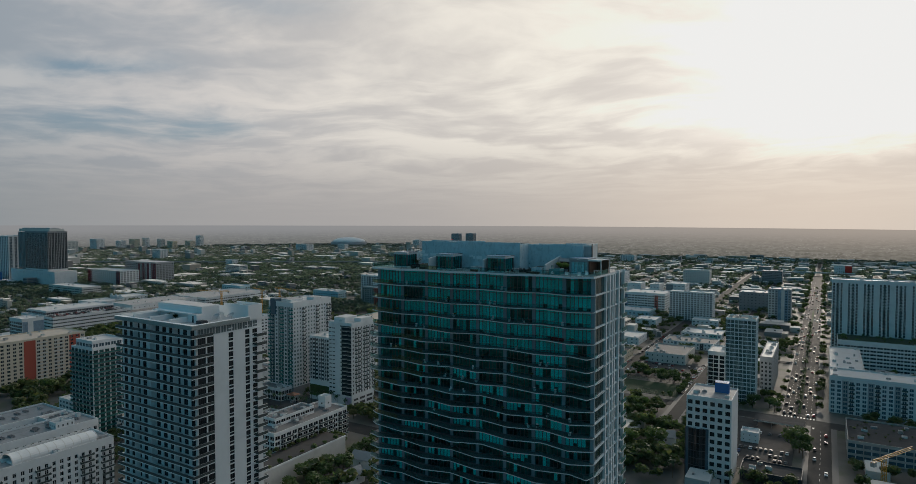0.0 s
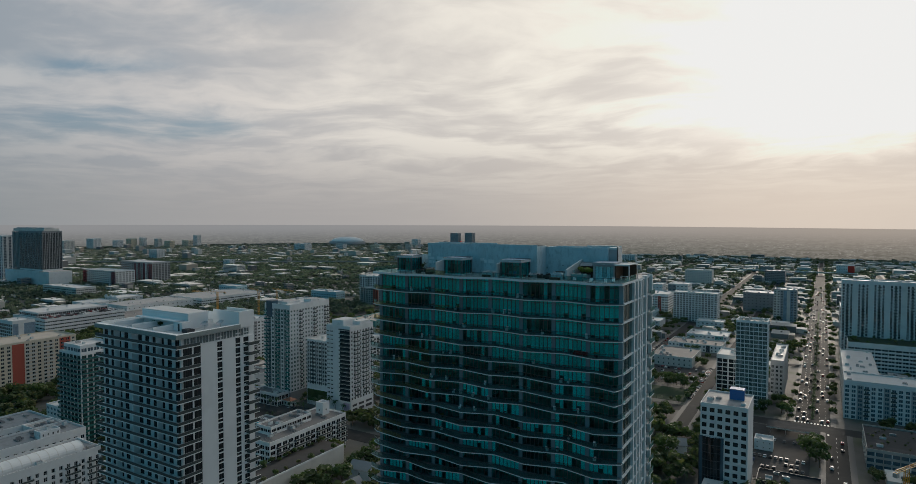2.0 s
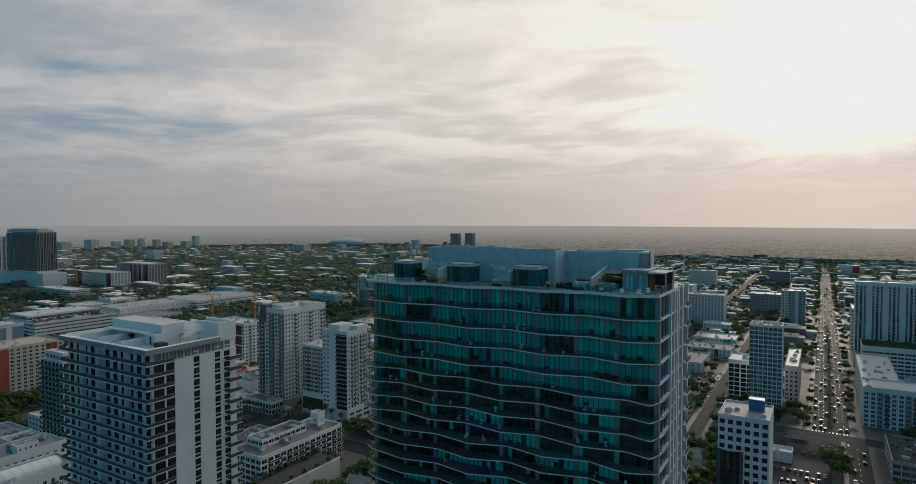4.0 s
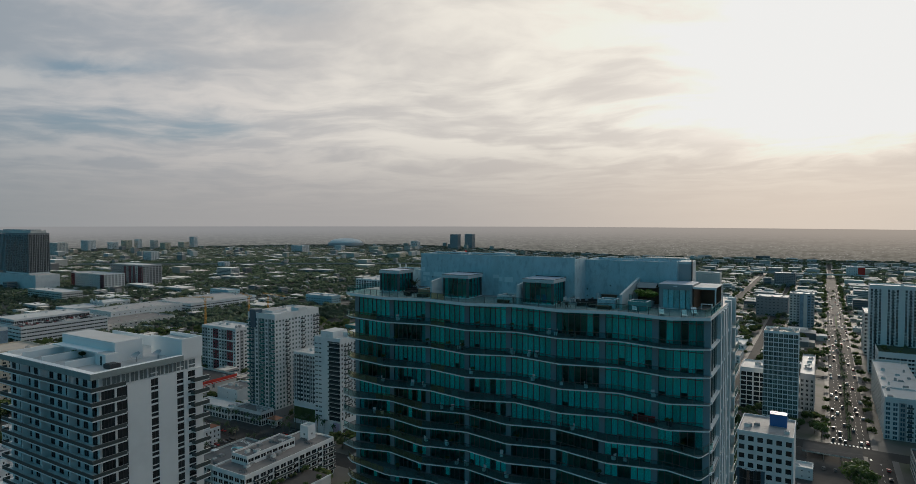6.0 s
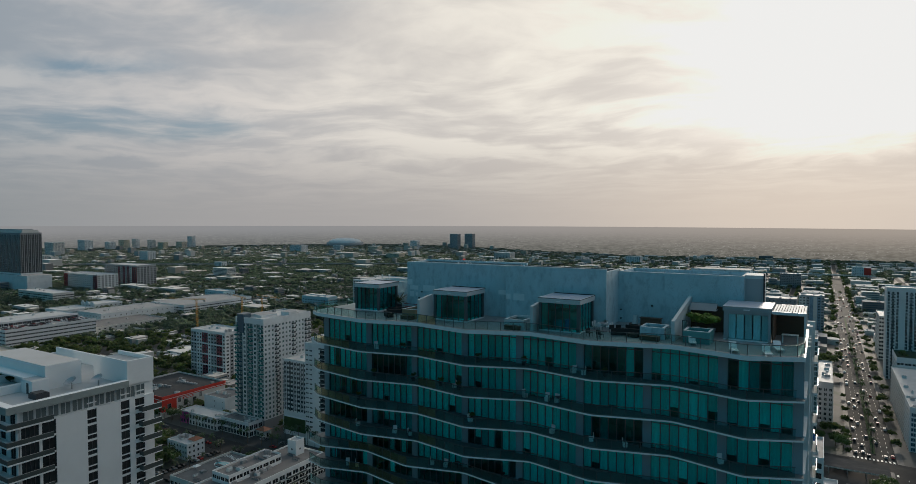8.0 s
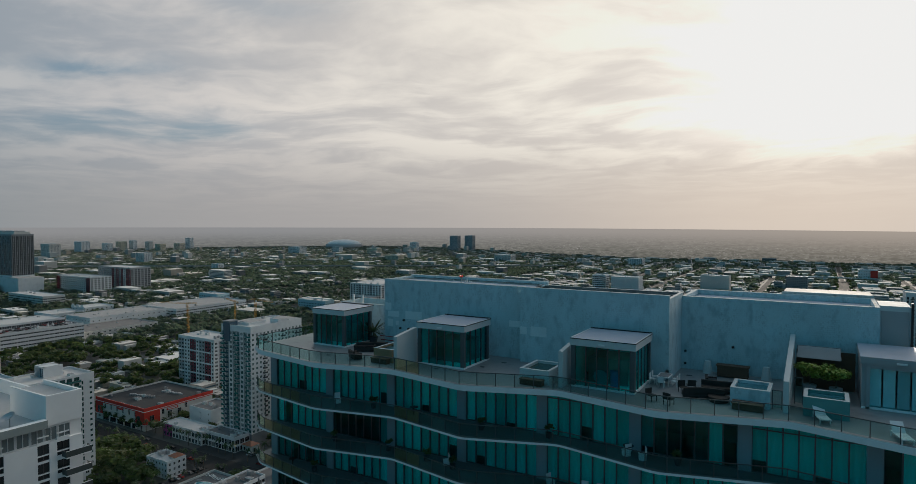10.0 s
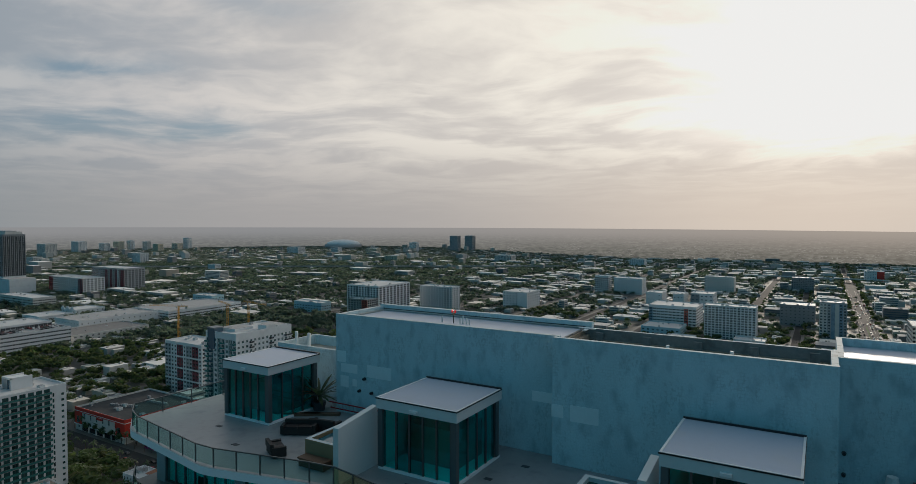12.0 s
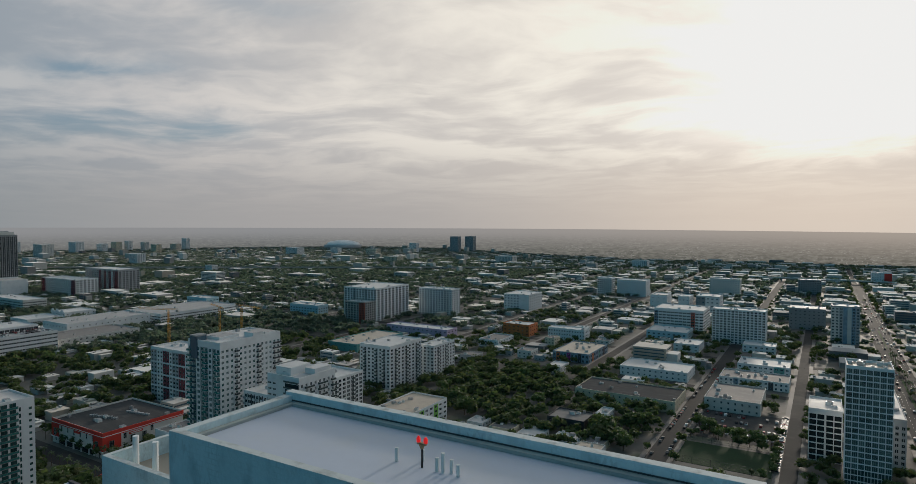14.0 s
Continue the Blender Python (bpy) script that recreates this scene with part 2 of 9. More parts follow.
M = {
    "slab": material("white_slab_edge", (0.84, 0.86, 0.86), 0.85, 0.06, 0.4, 6.0, stain=(0.62, 0.64, 0.64), stain_amount=0.3, spec=0.15),
    "tile": material("pale_terrace_tile", (0.26, 0.27, 0.28), 0.42, 0.14, 0.45, 4.0, stain=(0.15, 0.16, 0.17), stain_amount=0.6),
    "core": material("weathered_blue_grey_stucco", (0.51, 0.65, 0.69), 0.85, 0.13, 0.22, 5.0, bump=0.35, stain=(0.32, 0.43, 0.475), stain_amount=0.8, stretch=(3.0, 3.0, 1.6), joints=0.3, crackle=2.6),
    "patch": material("pale_repair_patch", (0.72, 0.79, 0.81), 0.9, 0.10, 0.5, 6.0),
    "cap": material("concrete_cap", (0.52, 0.56, 0.56), 0.8, 0.12, 0.8, 7.0, bump=0.2, stain=(0.16, 0.18, 0.17), stain_amount=0.7),
    "membrane": material("white_roof_membrane", (0.42, 0.47, 0.56), 0.48, 0.06, 0.25, 3.0, stain=(0.45, 0.47, 0.48), stain_amount=0.35),
    "box": material("pale_grey_render", (0.60, 0.63, 0.63), 0.7, 0.05, 0.4, 5.0),
    "alu": material("dark_aluminium", (0.10, 0.12, 0.125), 0.4, 0.1, 0.8, 9.0, metal=0.6),
    "mullion": material("grey_aluminium_mullion", (0.10, 0.125, 0.13), 0.45, 0.08, 0.6, 8.0, metal=0.3),
    "fin": material("white_fin", (0.80, 0.82, 0.81), 0.9, 0.06, 0.3, 5.0, spec=0.12, stain=(0.62, 0.64, 0.63), stain_amount=0.35),
    "column": material("grey_column", (0.27, 0.34, 0.37), 0.7, 0.06, 0.3, 5.0),
    "curtain": material("pale_curtain", (0.88, 0.89, 0.88), 0.9, 0.08, 0.8, 5.0, each=0.08, stretch=(3, 3, 0.2)),
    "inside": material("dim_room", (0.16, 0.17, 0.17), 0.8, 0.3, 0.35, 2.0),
    "wood": material("brown_timber", (0.12, 0.065, 0.038), 0.6, 0.25, 0.9, 14.0, stretch=(1, 1, 6), bump=0.1),
    "deckwood": material("tan_timber", (0.30, 0.20, 0.11), 0.65, 0.2, 1.2, 14.0, bump=0.1),
    "wicker": material("dark_wicker", (0.025, 0.022, 0.02), 0.7, 0.35, 2.0, 40.0, bump=0.4),
    "white_plastic": material("white_furniture", (0.75, 0.76, 0.76), 0.4, 0.05, 1.0, 9.0),
    "black": material("black_metal", (0.015, 0.015, 0.017), 0.4, 0.2, 1.0, 20.0),
    "red": material("red_fabric", (0.35, 0.02, 0.02), 0.7, 0.15, 1.0, 12.0),
    "blue_plastic": material("blue_panel", (0.02, 0.13, 0.36), 0.5, 0.12, 0.6, 5.0),
    "water": material("pool_water", (0.035, 0.15, 0.19), 0.08, 0.10, 0.8, 4.0, bump=0.15),
    "dark_water": material("dark_pool_water", (0.015, 0.06, 0.05), 0.08, 0.10, 0.8, 4.0, bump=0.15),
    "leaf": material("leaf_green", (0.07, 0.115, 0.032), 0.6, 0.4, 0.15, 2.5, each=0.25, haze_sheen=0.25),
    "leaf_b": material("leaf_olive", (0.10, 0.12, 0.04), 0.6, 0.4, 0.15, 2.5, each=0.25, haze_sheen=0.25),
    "vine": material("bright_vine_leaf", (0.26, 0.31, 0.045), 0.5, 0.3, 0.6, 5.0),
    "palm": material("palm_frond", (0.05, 0.085, 0.03), 0.5, 0.3, 0.4, 4.0, each=0.2, haze_sheen=0.25),
    "bark": material("bark", (0.13, 0.10, 0.075), 0.9, 0.25, 1.0, 9.0, bump=0.4),
    "asphalt": material("asphalt", (0.040, 0.040, 0.040), 0.85, 0.2, 0.05, 1.2, spec=0.05, stain=(0.065, 0.063, 0.06), stain_amount=0.6, haze_sheen=0.06),
    "paving": material("pavement", (0.105, 0.102, 0.098), 0.75, 0.15, 0.08, 1.0, haze_sheen=0.08),
    "paint": material("road_paint", (0.62, 0.62, 0.58), 0.6, 0.2, 0.5, 3.0),
    "lawn": material("lawn", (0.035, 0.07, 0.022), 0.95, 0.35, 0.05, 0.8, spec=0.05, haze_sheen=0.1),
    "white": material("white_stucco", (0.70, 0.71, 0.71), 0.75, 0.07, 0.06, 0.8, stain=(0.45, 0.46, 0.46), stain_amount=0.35),
    "offwhite": material("offwhite_stucco", (0.60, 0.59, 0.56), 0.75, 0.08, 0.06, 0.8, stain=(0.40, 0.39, 0.37), stain_amount=0.35),
    "cream": material("cream_stucco", (0.60, 0.53, 0.40), 0.75, 0.08, 0.06, 0.8),
    "peach": material("peach_stucco", (0.64, 0.56, 0.45), 0.75, 0.08, 0.06, 0.8),
    "brick_red": material("red_render", (0.42, 0.09, 0.06), 0.75, 0.10, 0.06, 0.8),
    "maroon": material("maroon_panel", (0.20, 0.045, 0.055), 0.7, 0.10, 0.06, 0.8),
    "store_red": material("red_store_band", (0.55, 0.035, 0.02), 0.6, 0.06, 0.06, 0.8),
    "grey": material("grey_stucco", (0.36, 0.37, 0.38), 0.75, 0.08, 0.06, 0.8),
    "midgrey": material("mid_grey_concrete", (0.24, 0.25, 0.26), 0.8, 0.12, 0.06, 0.8),
    "charcoal": material("charcoal_panel", (0.05, 0.053, 0.06), 0.6, 0.15, 0.06, 0.8),
    "concrete": material("bare_concrete", (0.38, 0.37, 0.35), 0.85, 0.12, 0.06, 0.8, stain=(0.22, 0.21, 0.20), stain_amount=0.5),
    "teal_paint": material("teal_balcony", (0.10, 0.30, 0.29), 0.5, 0.1, 0.06, 0.8),
    "teal_rail": material("teal_balcony_screen", (0.045, 0.17, 0.155), 0.25, 0.15, 0.06, 0.8),
    "field": material("worn_playing_field", (0.022, 0.045, 0.02), 0.95, 0.4, 0.08, 0.9, spec=0.05, haze_sheen=0.1),
    "fascia": material("greenish_fascia", (0.30, 0.34, 0.33), 0.7, 0.10, 0.3, 3.0, stain=(0.2, 0.22, 0.21), stain_amount=0.5),
    "window_pale": material("pale_grey_window_glass", (0.15, 0.18, 0.185), 0.12, 0.2, 0.3, 2.0, each=0.15, spec=0.6),
    "turquoise": material("turquoise_pool_water", (0.05, 0.32, 0.36), 0.1, 0.08, 0.5, 3.0),
    "roof_dark": material("worn_dark_roof", (0.055, 0.057, 0.06), 0.95, 0.25, 0.05, 0.4, stain=(0.11, 0.11, 0.11), stain_amount=0.5, spec=0.03, stretch=(1, 2.5, 1), haze_sheen=0.04),
    "grime": material("grimy_concrete", (0.17, 0.185, 0.19), 0.85, 0.3, 0.5, 5.0, bump=0.3, stain=(0.07, 0.07, 0.065), stain_amount=0.85),
    "rust": material("rusty_streaked_concrete", (0.30, 0.25, 0.19), 0.85, 0.3, 1.2, 9.0, bump=0.3, stain=(0.16, 0.09, 0.05), stain_amount=0.8),
    "roof_mid": material("weathered_mid_grey_roof", (0.27, 0.275, 0.28), 0.7, 0.2, 0.12, 0.8, stain=(0.15, 0.15, 0.15), stain_amount=0.6, spec=0.2, haze_sheen=0.15),
    # tile colour darkened to hold the shade of the slab above
    "shaded_balcony_floor": material("shade_darkened_balcony_tile", (0.13, 0.15, 0.155), 0.6, 0.15, 0.5, 4.0),
    "tower_white": material("bright_white_stucco", (0.82, 0.83, 0.83), 0.75, 0.05, 0.06, 0.8, stain=(0.62, 0.63, 0.62), stain_amount=0.3),
    "lot": material("dark_lot_asphalt", (0.055, 0.055, 0.056), 0.92, 0.25, 0.06, 1.0, spec=0.05, stain=(0.03, 0.03, 0.03), stain_amount=0.6, haze_sheen=0.1),
    "sky_paint": material("pale_blue_stucco", (0.36, 0.54, 0.60), 0.7, 0.08, 0.06, 0.8),
    "purple": material("lilac_stucco", (0.46, 0.36, 0.50), 0.75, 0.08, 0.06, 0.8),
    "green_paint": material("lime_panel", (0.18, 0.45, 0.08), 0.6, 0.12, 0.06, 0.8),
    "orange_paint": material("orange_mural", (0.55, 0.16, 0.05), 0.7, 0.4, 0.25, 1.4),
    "magenta": material("magenta_wall", (0.35, 0.05, 0.22), 0.7, 0.1, 0.06, 0.8),
    "mural_blue": material("blue_mural", (0.20, 0.29, 0.37), 0.7, 0.6, 0.25, 0.9),
    "roof_white": material("white_flat_roof", (0.44, 0.45, 0.455), 0.68, 0.12, 0.07, 0.5, stain=(0.36, 0.35, 0.33), stain_amount=0.6, haze_sheen=0.15),
    "roof_grey": material("grey_flat_roof", (0.13, 0.13, 0.132), 0.75, 0.18, 0.07, 0.5, stain=(0.24, 0.235, 0.23), stain_amount=0.4, spec=0.2, haze_sheen=0.1),
    "roof_tan": material("tan_flat_roof", (0.34, 0.29, 0.23), 0.65, 0.16, 0.07, 0.5, stain=(0.22, 0.2, 0.18), stain_amount=0.5, haze_sheen=0.15),
    "roof_clay": material("clay_roof", (0.30, 0.12, 0.07), 0.8, 0.2, 0.07, 0.9, haze_sheen=0.15),
    "metal": material("galvanised_metal", (0.45, 0.46, 0.47), 0.4, 0.12, 0.3, 3.0, metal=0.7),
    "crane": material("crane_yellow", (0.55, 0.27, 0.03), 0.5, 0.1, 0.3, 3.0),
    "rail": material("dark_green_rail", (0.05, 0.068, 0.068), 0.5, 0.15, 0.2, 2.0),
    "tyre": material("tyre_rubber", (0.02, 0.02, 0.02), 0.8, 0.1, 1.0, 9.0),
    "pane": glass("teal_glass", (0.20, 0.95, 0.93), 0.05),
    "pane_dark": glass("dark_teal_glass", (0.12, 0.74, 0.74), 0.03),
    "pane_pale": glass("pale_teal_glass", (0.74, 0.92, 0.94), 0.06),
    "rail_glass": glass("teal_balustrade_glass", (0.72, 0.89, 0.89), -0.01),
    "amber_glass": glass("amber_balustrade_glass", (0.90, 0.84, 0.66), 0.02),
    "car_glass": glass("dark_car_glass", (0.05, 0.06, 0.07), 0.10),
}
M["window"] = material("dark_window_glass", (0.022, 0.028, 0.032), 0.12, 0.5, 0.3, 2.0, each=0.4, spec=0.6)
M["window_teal"] = material("green_window_glass", (0.03, 0.085, 0.08), 0.12, 0.4, 0.3, 2.0, each=0.4, spec=0.6)
M["window_grey"] = material("grey_green_window_glass", (0.10, 0.122, 0.118), 0.3, 0.4, 0.3, 2.0, each=0.4, spec=0.25)
M["window_blue"] = material("blue_window_glass", (0.06, 0.10, 0.13), 0.12, 0.3, 0.3, 2.0, each=0.3, spec=0.6)
M["lamp_red"] = material("red_lens", (0.8, 0.01, 0.01), 0.3, 0.02)
_b = M["lamp_red"].node_tree.nodes["Principled BSDF"]
_b.inputs["Emission Color"].default_value, _b.inputs["Emission Strength"].default_value = (1, 0.02, 0.02, 1), 0.35
for _k in ("leaf", "leaf_b", "palm"):
    _t = M[_k].node_tree
    _p = _t.nodes["Principled BSDF"]
    _tr, _mx = _t.nodes.new("ShaderNodeBsdfTranslucent"), _t.nodes.new("ShaderNodeMixShader")
    _mx.inputs[0].default_value = 0.4
    _up = _t.nodes.new("ShaderNodeMix")
    _up.data_type, _up.blend_type = "RGBA", "MULTIPLY"
    _up.inputs[0].default_value, _up.inputs[7].default_value = 1.0, (1.2, 1.3, 1.0, 1)
    _t.links.new(_p.inputs["Base Color"].links[0].from_socket, _up.inputs[6])
    _t.links.new(_up.outputs[2], _tr.inputs[0])
    _t.links.new(_p.outputs[0], _mx.inputs[1])
    _t.links.new(_tr.outputs[0], _mx.inputs[2])
    _t.links.new(_mx.outputs[0], _t.nodes["Material Output"].inputs[0])
CARS = {k: material("car_" + k, c, 0.45, 0.03, 0.5, 3.0, spec=0.2) for k, c in
        {"white": (0.72, 0.72, 0.72), "silver": (0.40, 0.41, 0.42), "black": (0.02, 0.02, 0.022), "grey": (0.12, 0.125, 0.13), "red": (0.35, 0.03, 0.03), "blue": (0.04, 0.09, 0.22)}.items()}


# ---- mesh helpers ----
class Mesh:
    """Collects boxes, prisms and faces for one mesh, with a material for each face."""

    def __init__(self):
        self.v, self.f, self.m, self.mats = [], [], [], []

    def slot(self, mat):
        mat = M[mat] if isinstance(mat, str) else mat
        if mat not in self.mats:
            self.mats.append(mat)
        return self.mats.index(mat)

    def poly(self, pts, mat):
        k = len(self.v)
        self.v += [tuple(p) for p in pts]
        self.f.append(tuple(range(k, k + len(pts))))
        self.m.append(self.slot(mat))
        return self

    def box(self, x0, x1, y0, y1, z0, z1, mat, top=None, bottom=True):
        k, s = len(self.v), self.slot(mat)
        self.v += [(x0, y0, z0), (x1, y0, z0), (x1, y1, z0), (x0, y1, z0), (x0, y0, z1), (x1, y0, z1), (x1, y1, z1), (x0, y1, z1)]
        faces = [(4, 5, 6, 7), (0, 1, 5, 4), (1, 2, 6, 5), (2, 3, 7, 6), (3, 0, 4, 7)] + ([(3, 2, 1, 0)] if bottom else [])
        t = self.slot(top) if top else s
        for i, q in enumerate(faces):
            self.f.append(tuple(k + j for j in q))
            self.m.append(t if i == 0 else s)
        return self

    def strip(self, line, d0, d1, z0, z1, mat):
        """One closed bar along a line, from d0 to d1 beside it."""
        k, s = len(self.v), self.slot(mat)
        for x, y in line:
            self.v += [(x, y + d0, z0), (x, y + d1, z0), (x, y + d1, z1), (x, y + d0, z1)]
        e = k + 4 * (len(line) - 1)
        faces = [(k, k + 3, k + 2, k + 1), (e, e + 1, e + 2, e + 3)]
        for i in range(k, e, 4):
            for a in range(4):
                b = (a + 1) % 4
                faces.append((i + a, i + b, i + 4 + b, i + 4 + a))
        self.f += faces
        self.m += [s] * len(faces)
        return self

    def prism(self, outline, z0, z1, mat, top=None):
        """A slab over a counter-clockwise outline."""
        k, n, s = len(self.v), len(outline), self.slot(mat)
        self.v += [(x, y, z0) for x, y in outline] + [(x, y, z1) for x, y in outline]
        self.f.append(tuple(k + n + i for i in range(n)))
        self.m.append(self.slot(top) if top else s)
        self.f.append(tuple(k + n - 1 - i for i in range(n)))
        self.m.append(s)
        for i in range(n):
            j = (i + 1) % n
            self.f.append((k + i, k + j, k + n + j, k + n + i))
            self.m.append(s)
        return self

    def tube(self, a, b, r0, r1, mat, sides=8, caps=True):
        a, b = Vector(a), Vector(b)
        q = (b - a).to_track_quat("Z", "Y").to_matrix()
        k, s = len(self.v), self.slot(mat)
        for p, r in ((a, r0), (b, r1)):
            for i in range(sides):
                w = 2 * math.pi * i / sides
                self.v.append(tuple(p + q @ Vector((r * math.cos(w), r * math.sin(w), 0))))
        for i in range(sides):
            j = (i + 1) % sides
            self.f.append((k + i, k + j, k + sides + j, k + sides + i))
            self.m.append(s)
        if caps:
            self.f += [tuple(k + sides + i for i in range(sides)), tuple(k + sides - 1 - i for i in range(sides))]
            self.m += [s, s]
        return self

    def data(self, name, smooth=False):
        me = bpy.data.meshes.new(name)
        me.from_pydata(self.v, [], self.f)
        for m in self.mats:
            me.materials.append(m)
        me.polygons.foreach_set("material_index", self.m)
        if smooth:
            me.polygons.foreach_set("use_smooth", [True] * len(self.f))
        me.update()
        return me


def part(name, mesh, parent, label="", smooth=False, at=None, kind=""):
    """One mesh object under a thing or under a part. mesh: a Mesh, or mesh data that alike pieces share."""
    ob = new(name, mesh.data(name, smooth) if isinstance(mesh, Mesh) else mesh)
    ob.parent = parent
    if at is not None:
        ob.matrix_basis = at if isinstance(at, Matrix) else Matrix.Translation(at)
    return tagged(ob, label, kind=kind)


def thing(name, label, category, at=(0, 0, 0), group="", kind="", turn=0.0):
    ob = new(name)
    ob.empty_display_size = 0.2
    ob.matrix_basis = pose(*at, 0, 0, turn)
    return tagged(ob, label, category, group, kind)


def solid(name, mesh, label, category, group="", kind="", smooth=False, at=None):
    ob = new(name, mesh.data(name, smooth) if isinstance(mesh, Mesh) else mesh)
    if at is not None:
        ob.matrix_basis = at if isinstance(at, Matrix) else Matrix.Translation(at)
    return tagged(ob, label, category, group, kind)

# ---- ground: one sheet, flat under the city and lifting far out to the horizon ----
def lift_at(x, y):
    """The land stays flat and rises by a few metres far out."""
    return 22.0 * max(0.0, (math.hypot(x, y) - 2600.0) / 2000.0) ** 2


ground_mat = material("city_ground", (0.115, 0.112, 0.104), 0.72, 0.35, 0.018, 0.09, stain=(0.06, 0.082, 0.04), stain_amount=0.75, spec=0.08, haze_sheen=0.06)
g = Mesh()
rings = [0, 60, 130, 210, 300, 420, 560, 720, 900, 1100, 1350, 1650, 2000, 2300, 2500, 2700, 2900, 3100, 3300, 3500, 3700, 3900, 4100, 4300, 4500, 4650]
seg = 96
for r in rings:
    for i in range(seg):
        w = 2 * math.pi * i / seg
        x, y = r * math.cos(w), r * math.sin(w)
        g.v.append((x, y, lift_at(x, y)))
for k in range(len(rings) - 1):
    for i in range(seg):
        j = (i + 1) % seg
        g.f.append((k * seg + i, (k + 1) * seg + i, (k + 1) * seg + j, k * seg + j))
        g.m.append(0)
g.slot(ground_mat)
solid("ground", g, "flat city ground of earth, lots and grass reaching the horizon", "ground", kind="structure", smooth=True)

# streets: (name, x0, x1, y0, y1)
AVENUES = [(38, 50, -250, 352), (19, 41, 367, 1690), (25, 34, 1690, 2440), (-53, -44, 300, 1500), (-126, -113, 250, 1700), (-235, -225, 560, 1700), (-330, -320, 640, 2000), (-430, -421, 640, 2100),
           (-560, -550, 420, 2200), (-700, -690, 600, 2300), (-860, -850, 640, 2300), (-1020, -1010, 500, 2200), (150, 160, 420, 1800), (260, 270, 600, 1900)]
CROSS = [(179, 194, -640, 15), (352, 367, -150, 300), (553, 563, -700, 300), (684, 694, -1000, 300), (823, 833, -1000, 300), (985, 995, -1100, 320), (1140, 1150, -1100, 320), (1330, 1340, -1200, 320), (1560, 1575, -1300, 320)]
for i, (a, b, c, d) in enumerate(AVENUES):
    s = Mesh().box(a, b, c, d, -0.3, 0.08, "asphalt")
    s_ob = solid("road_%d" % (i + 1), s, "worn grey asphalt street running between city blocks", "road", kind="structure")
    k = Mesh()
    for e in (a - 3.2, b):
        k.box(e, e + 3.2, c, d, -0.3, 0.22, "paving")
    part("pavement", k, s_ob)
for i, (c, d, a, b) in enumerate(CROSS):
    s = Mesh().box(a, b, c, d, -0.3, 0.10, "asphalt")
    s_ob = solid("road_%d" % (i + 1 + len(AVENUES)), s, "worn grey asphalt cross street between low blocks", "road", kind="structure")
lines = Mesh()
for y in range(-100, 1500, 9):
    if any(c - 5 < y < d + 5 for c, d, a, b in CROSS):
        continue
    for x in (22.5, 25.8, 34.3, 37.6) if y > 367 else (43.9,):
        lines.box(x, x + 0.18, y, y + 3, 0.09, 0.10, "paint")
for y in (348, 369):
    for x in range(19, 41, 2):
        lines.box(x, x + 1, y - 1.5, y + 1.5, 0.11, 0.125, "paint")
solid("road_markings", lines, "faded white lane dashes and crossing stripes on asphalt", "road marking", kind="structure")
med = Mesh()
for y0, y1 in ((380, 545), (570, 680), (700, 815), (840, 975)):
    med.box(29.0, 31.0, y0, y1, 0.0, 0.28, "paving", top="lawn")
solid("median_strip", med, "planted kerbed strip down the middle of the avenue", "median", kind="structure")

def edge_at(w):
    """How far the city is built out, by bearing."""
    u = min(1.0, max(0.0, (math.degrees(w) - 12.0) / 33.0))
    return 2450.0 + 1150.0 * u * u * (3 - 2 * u)


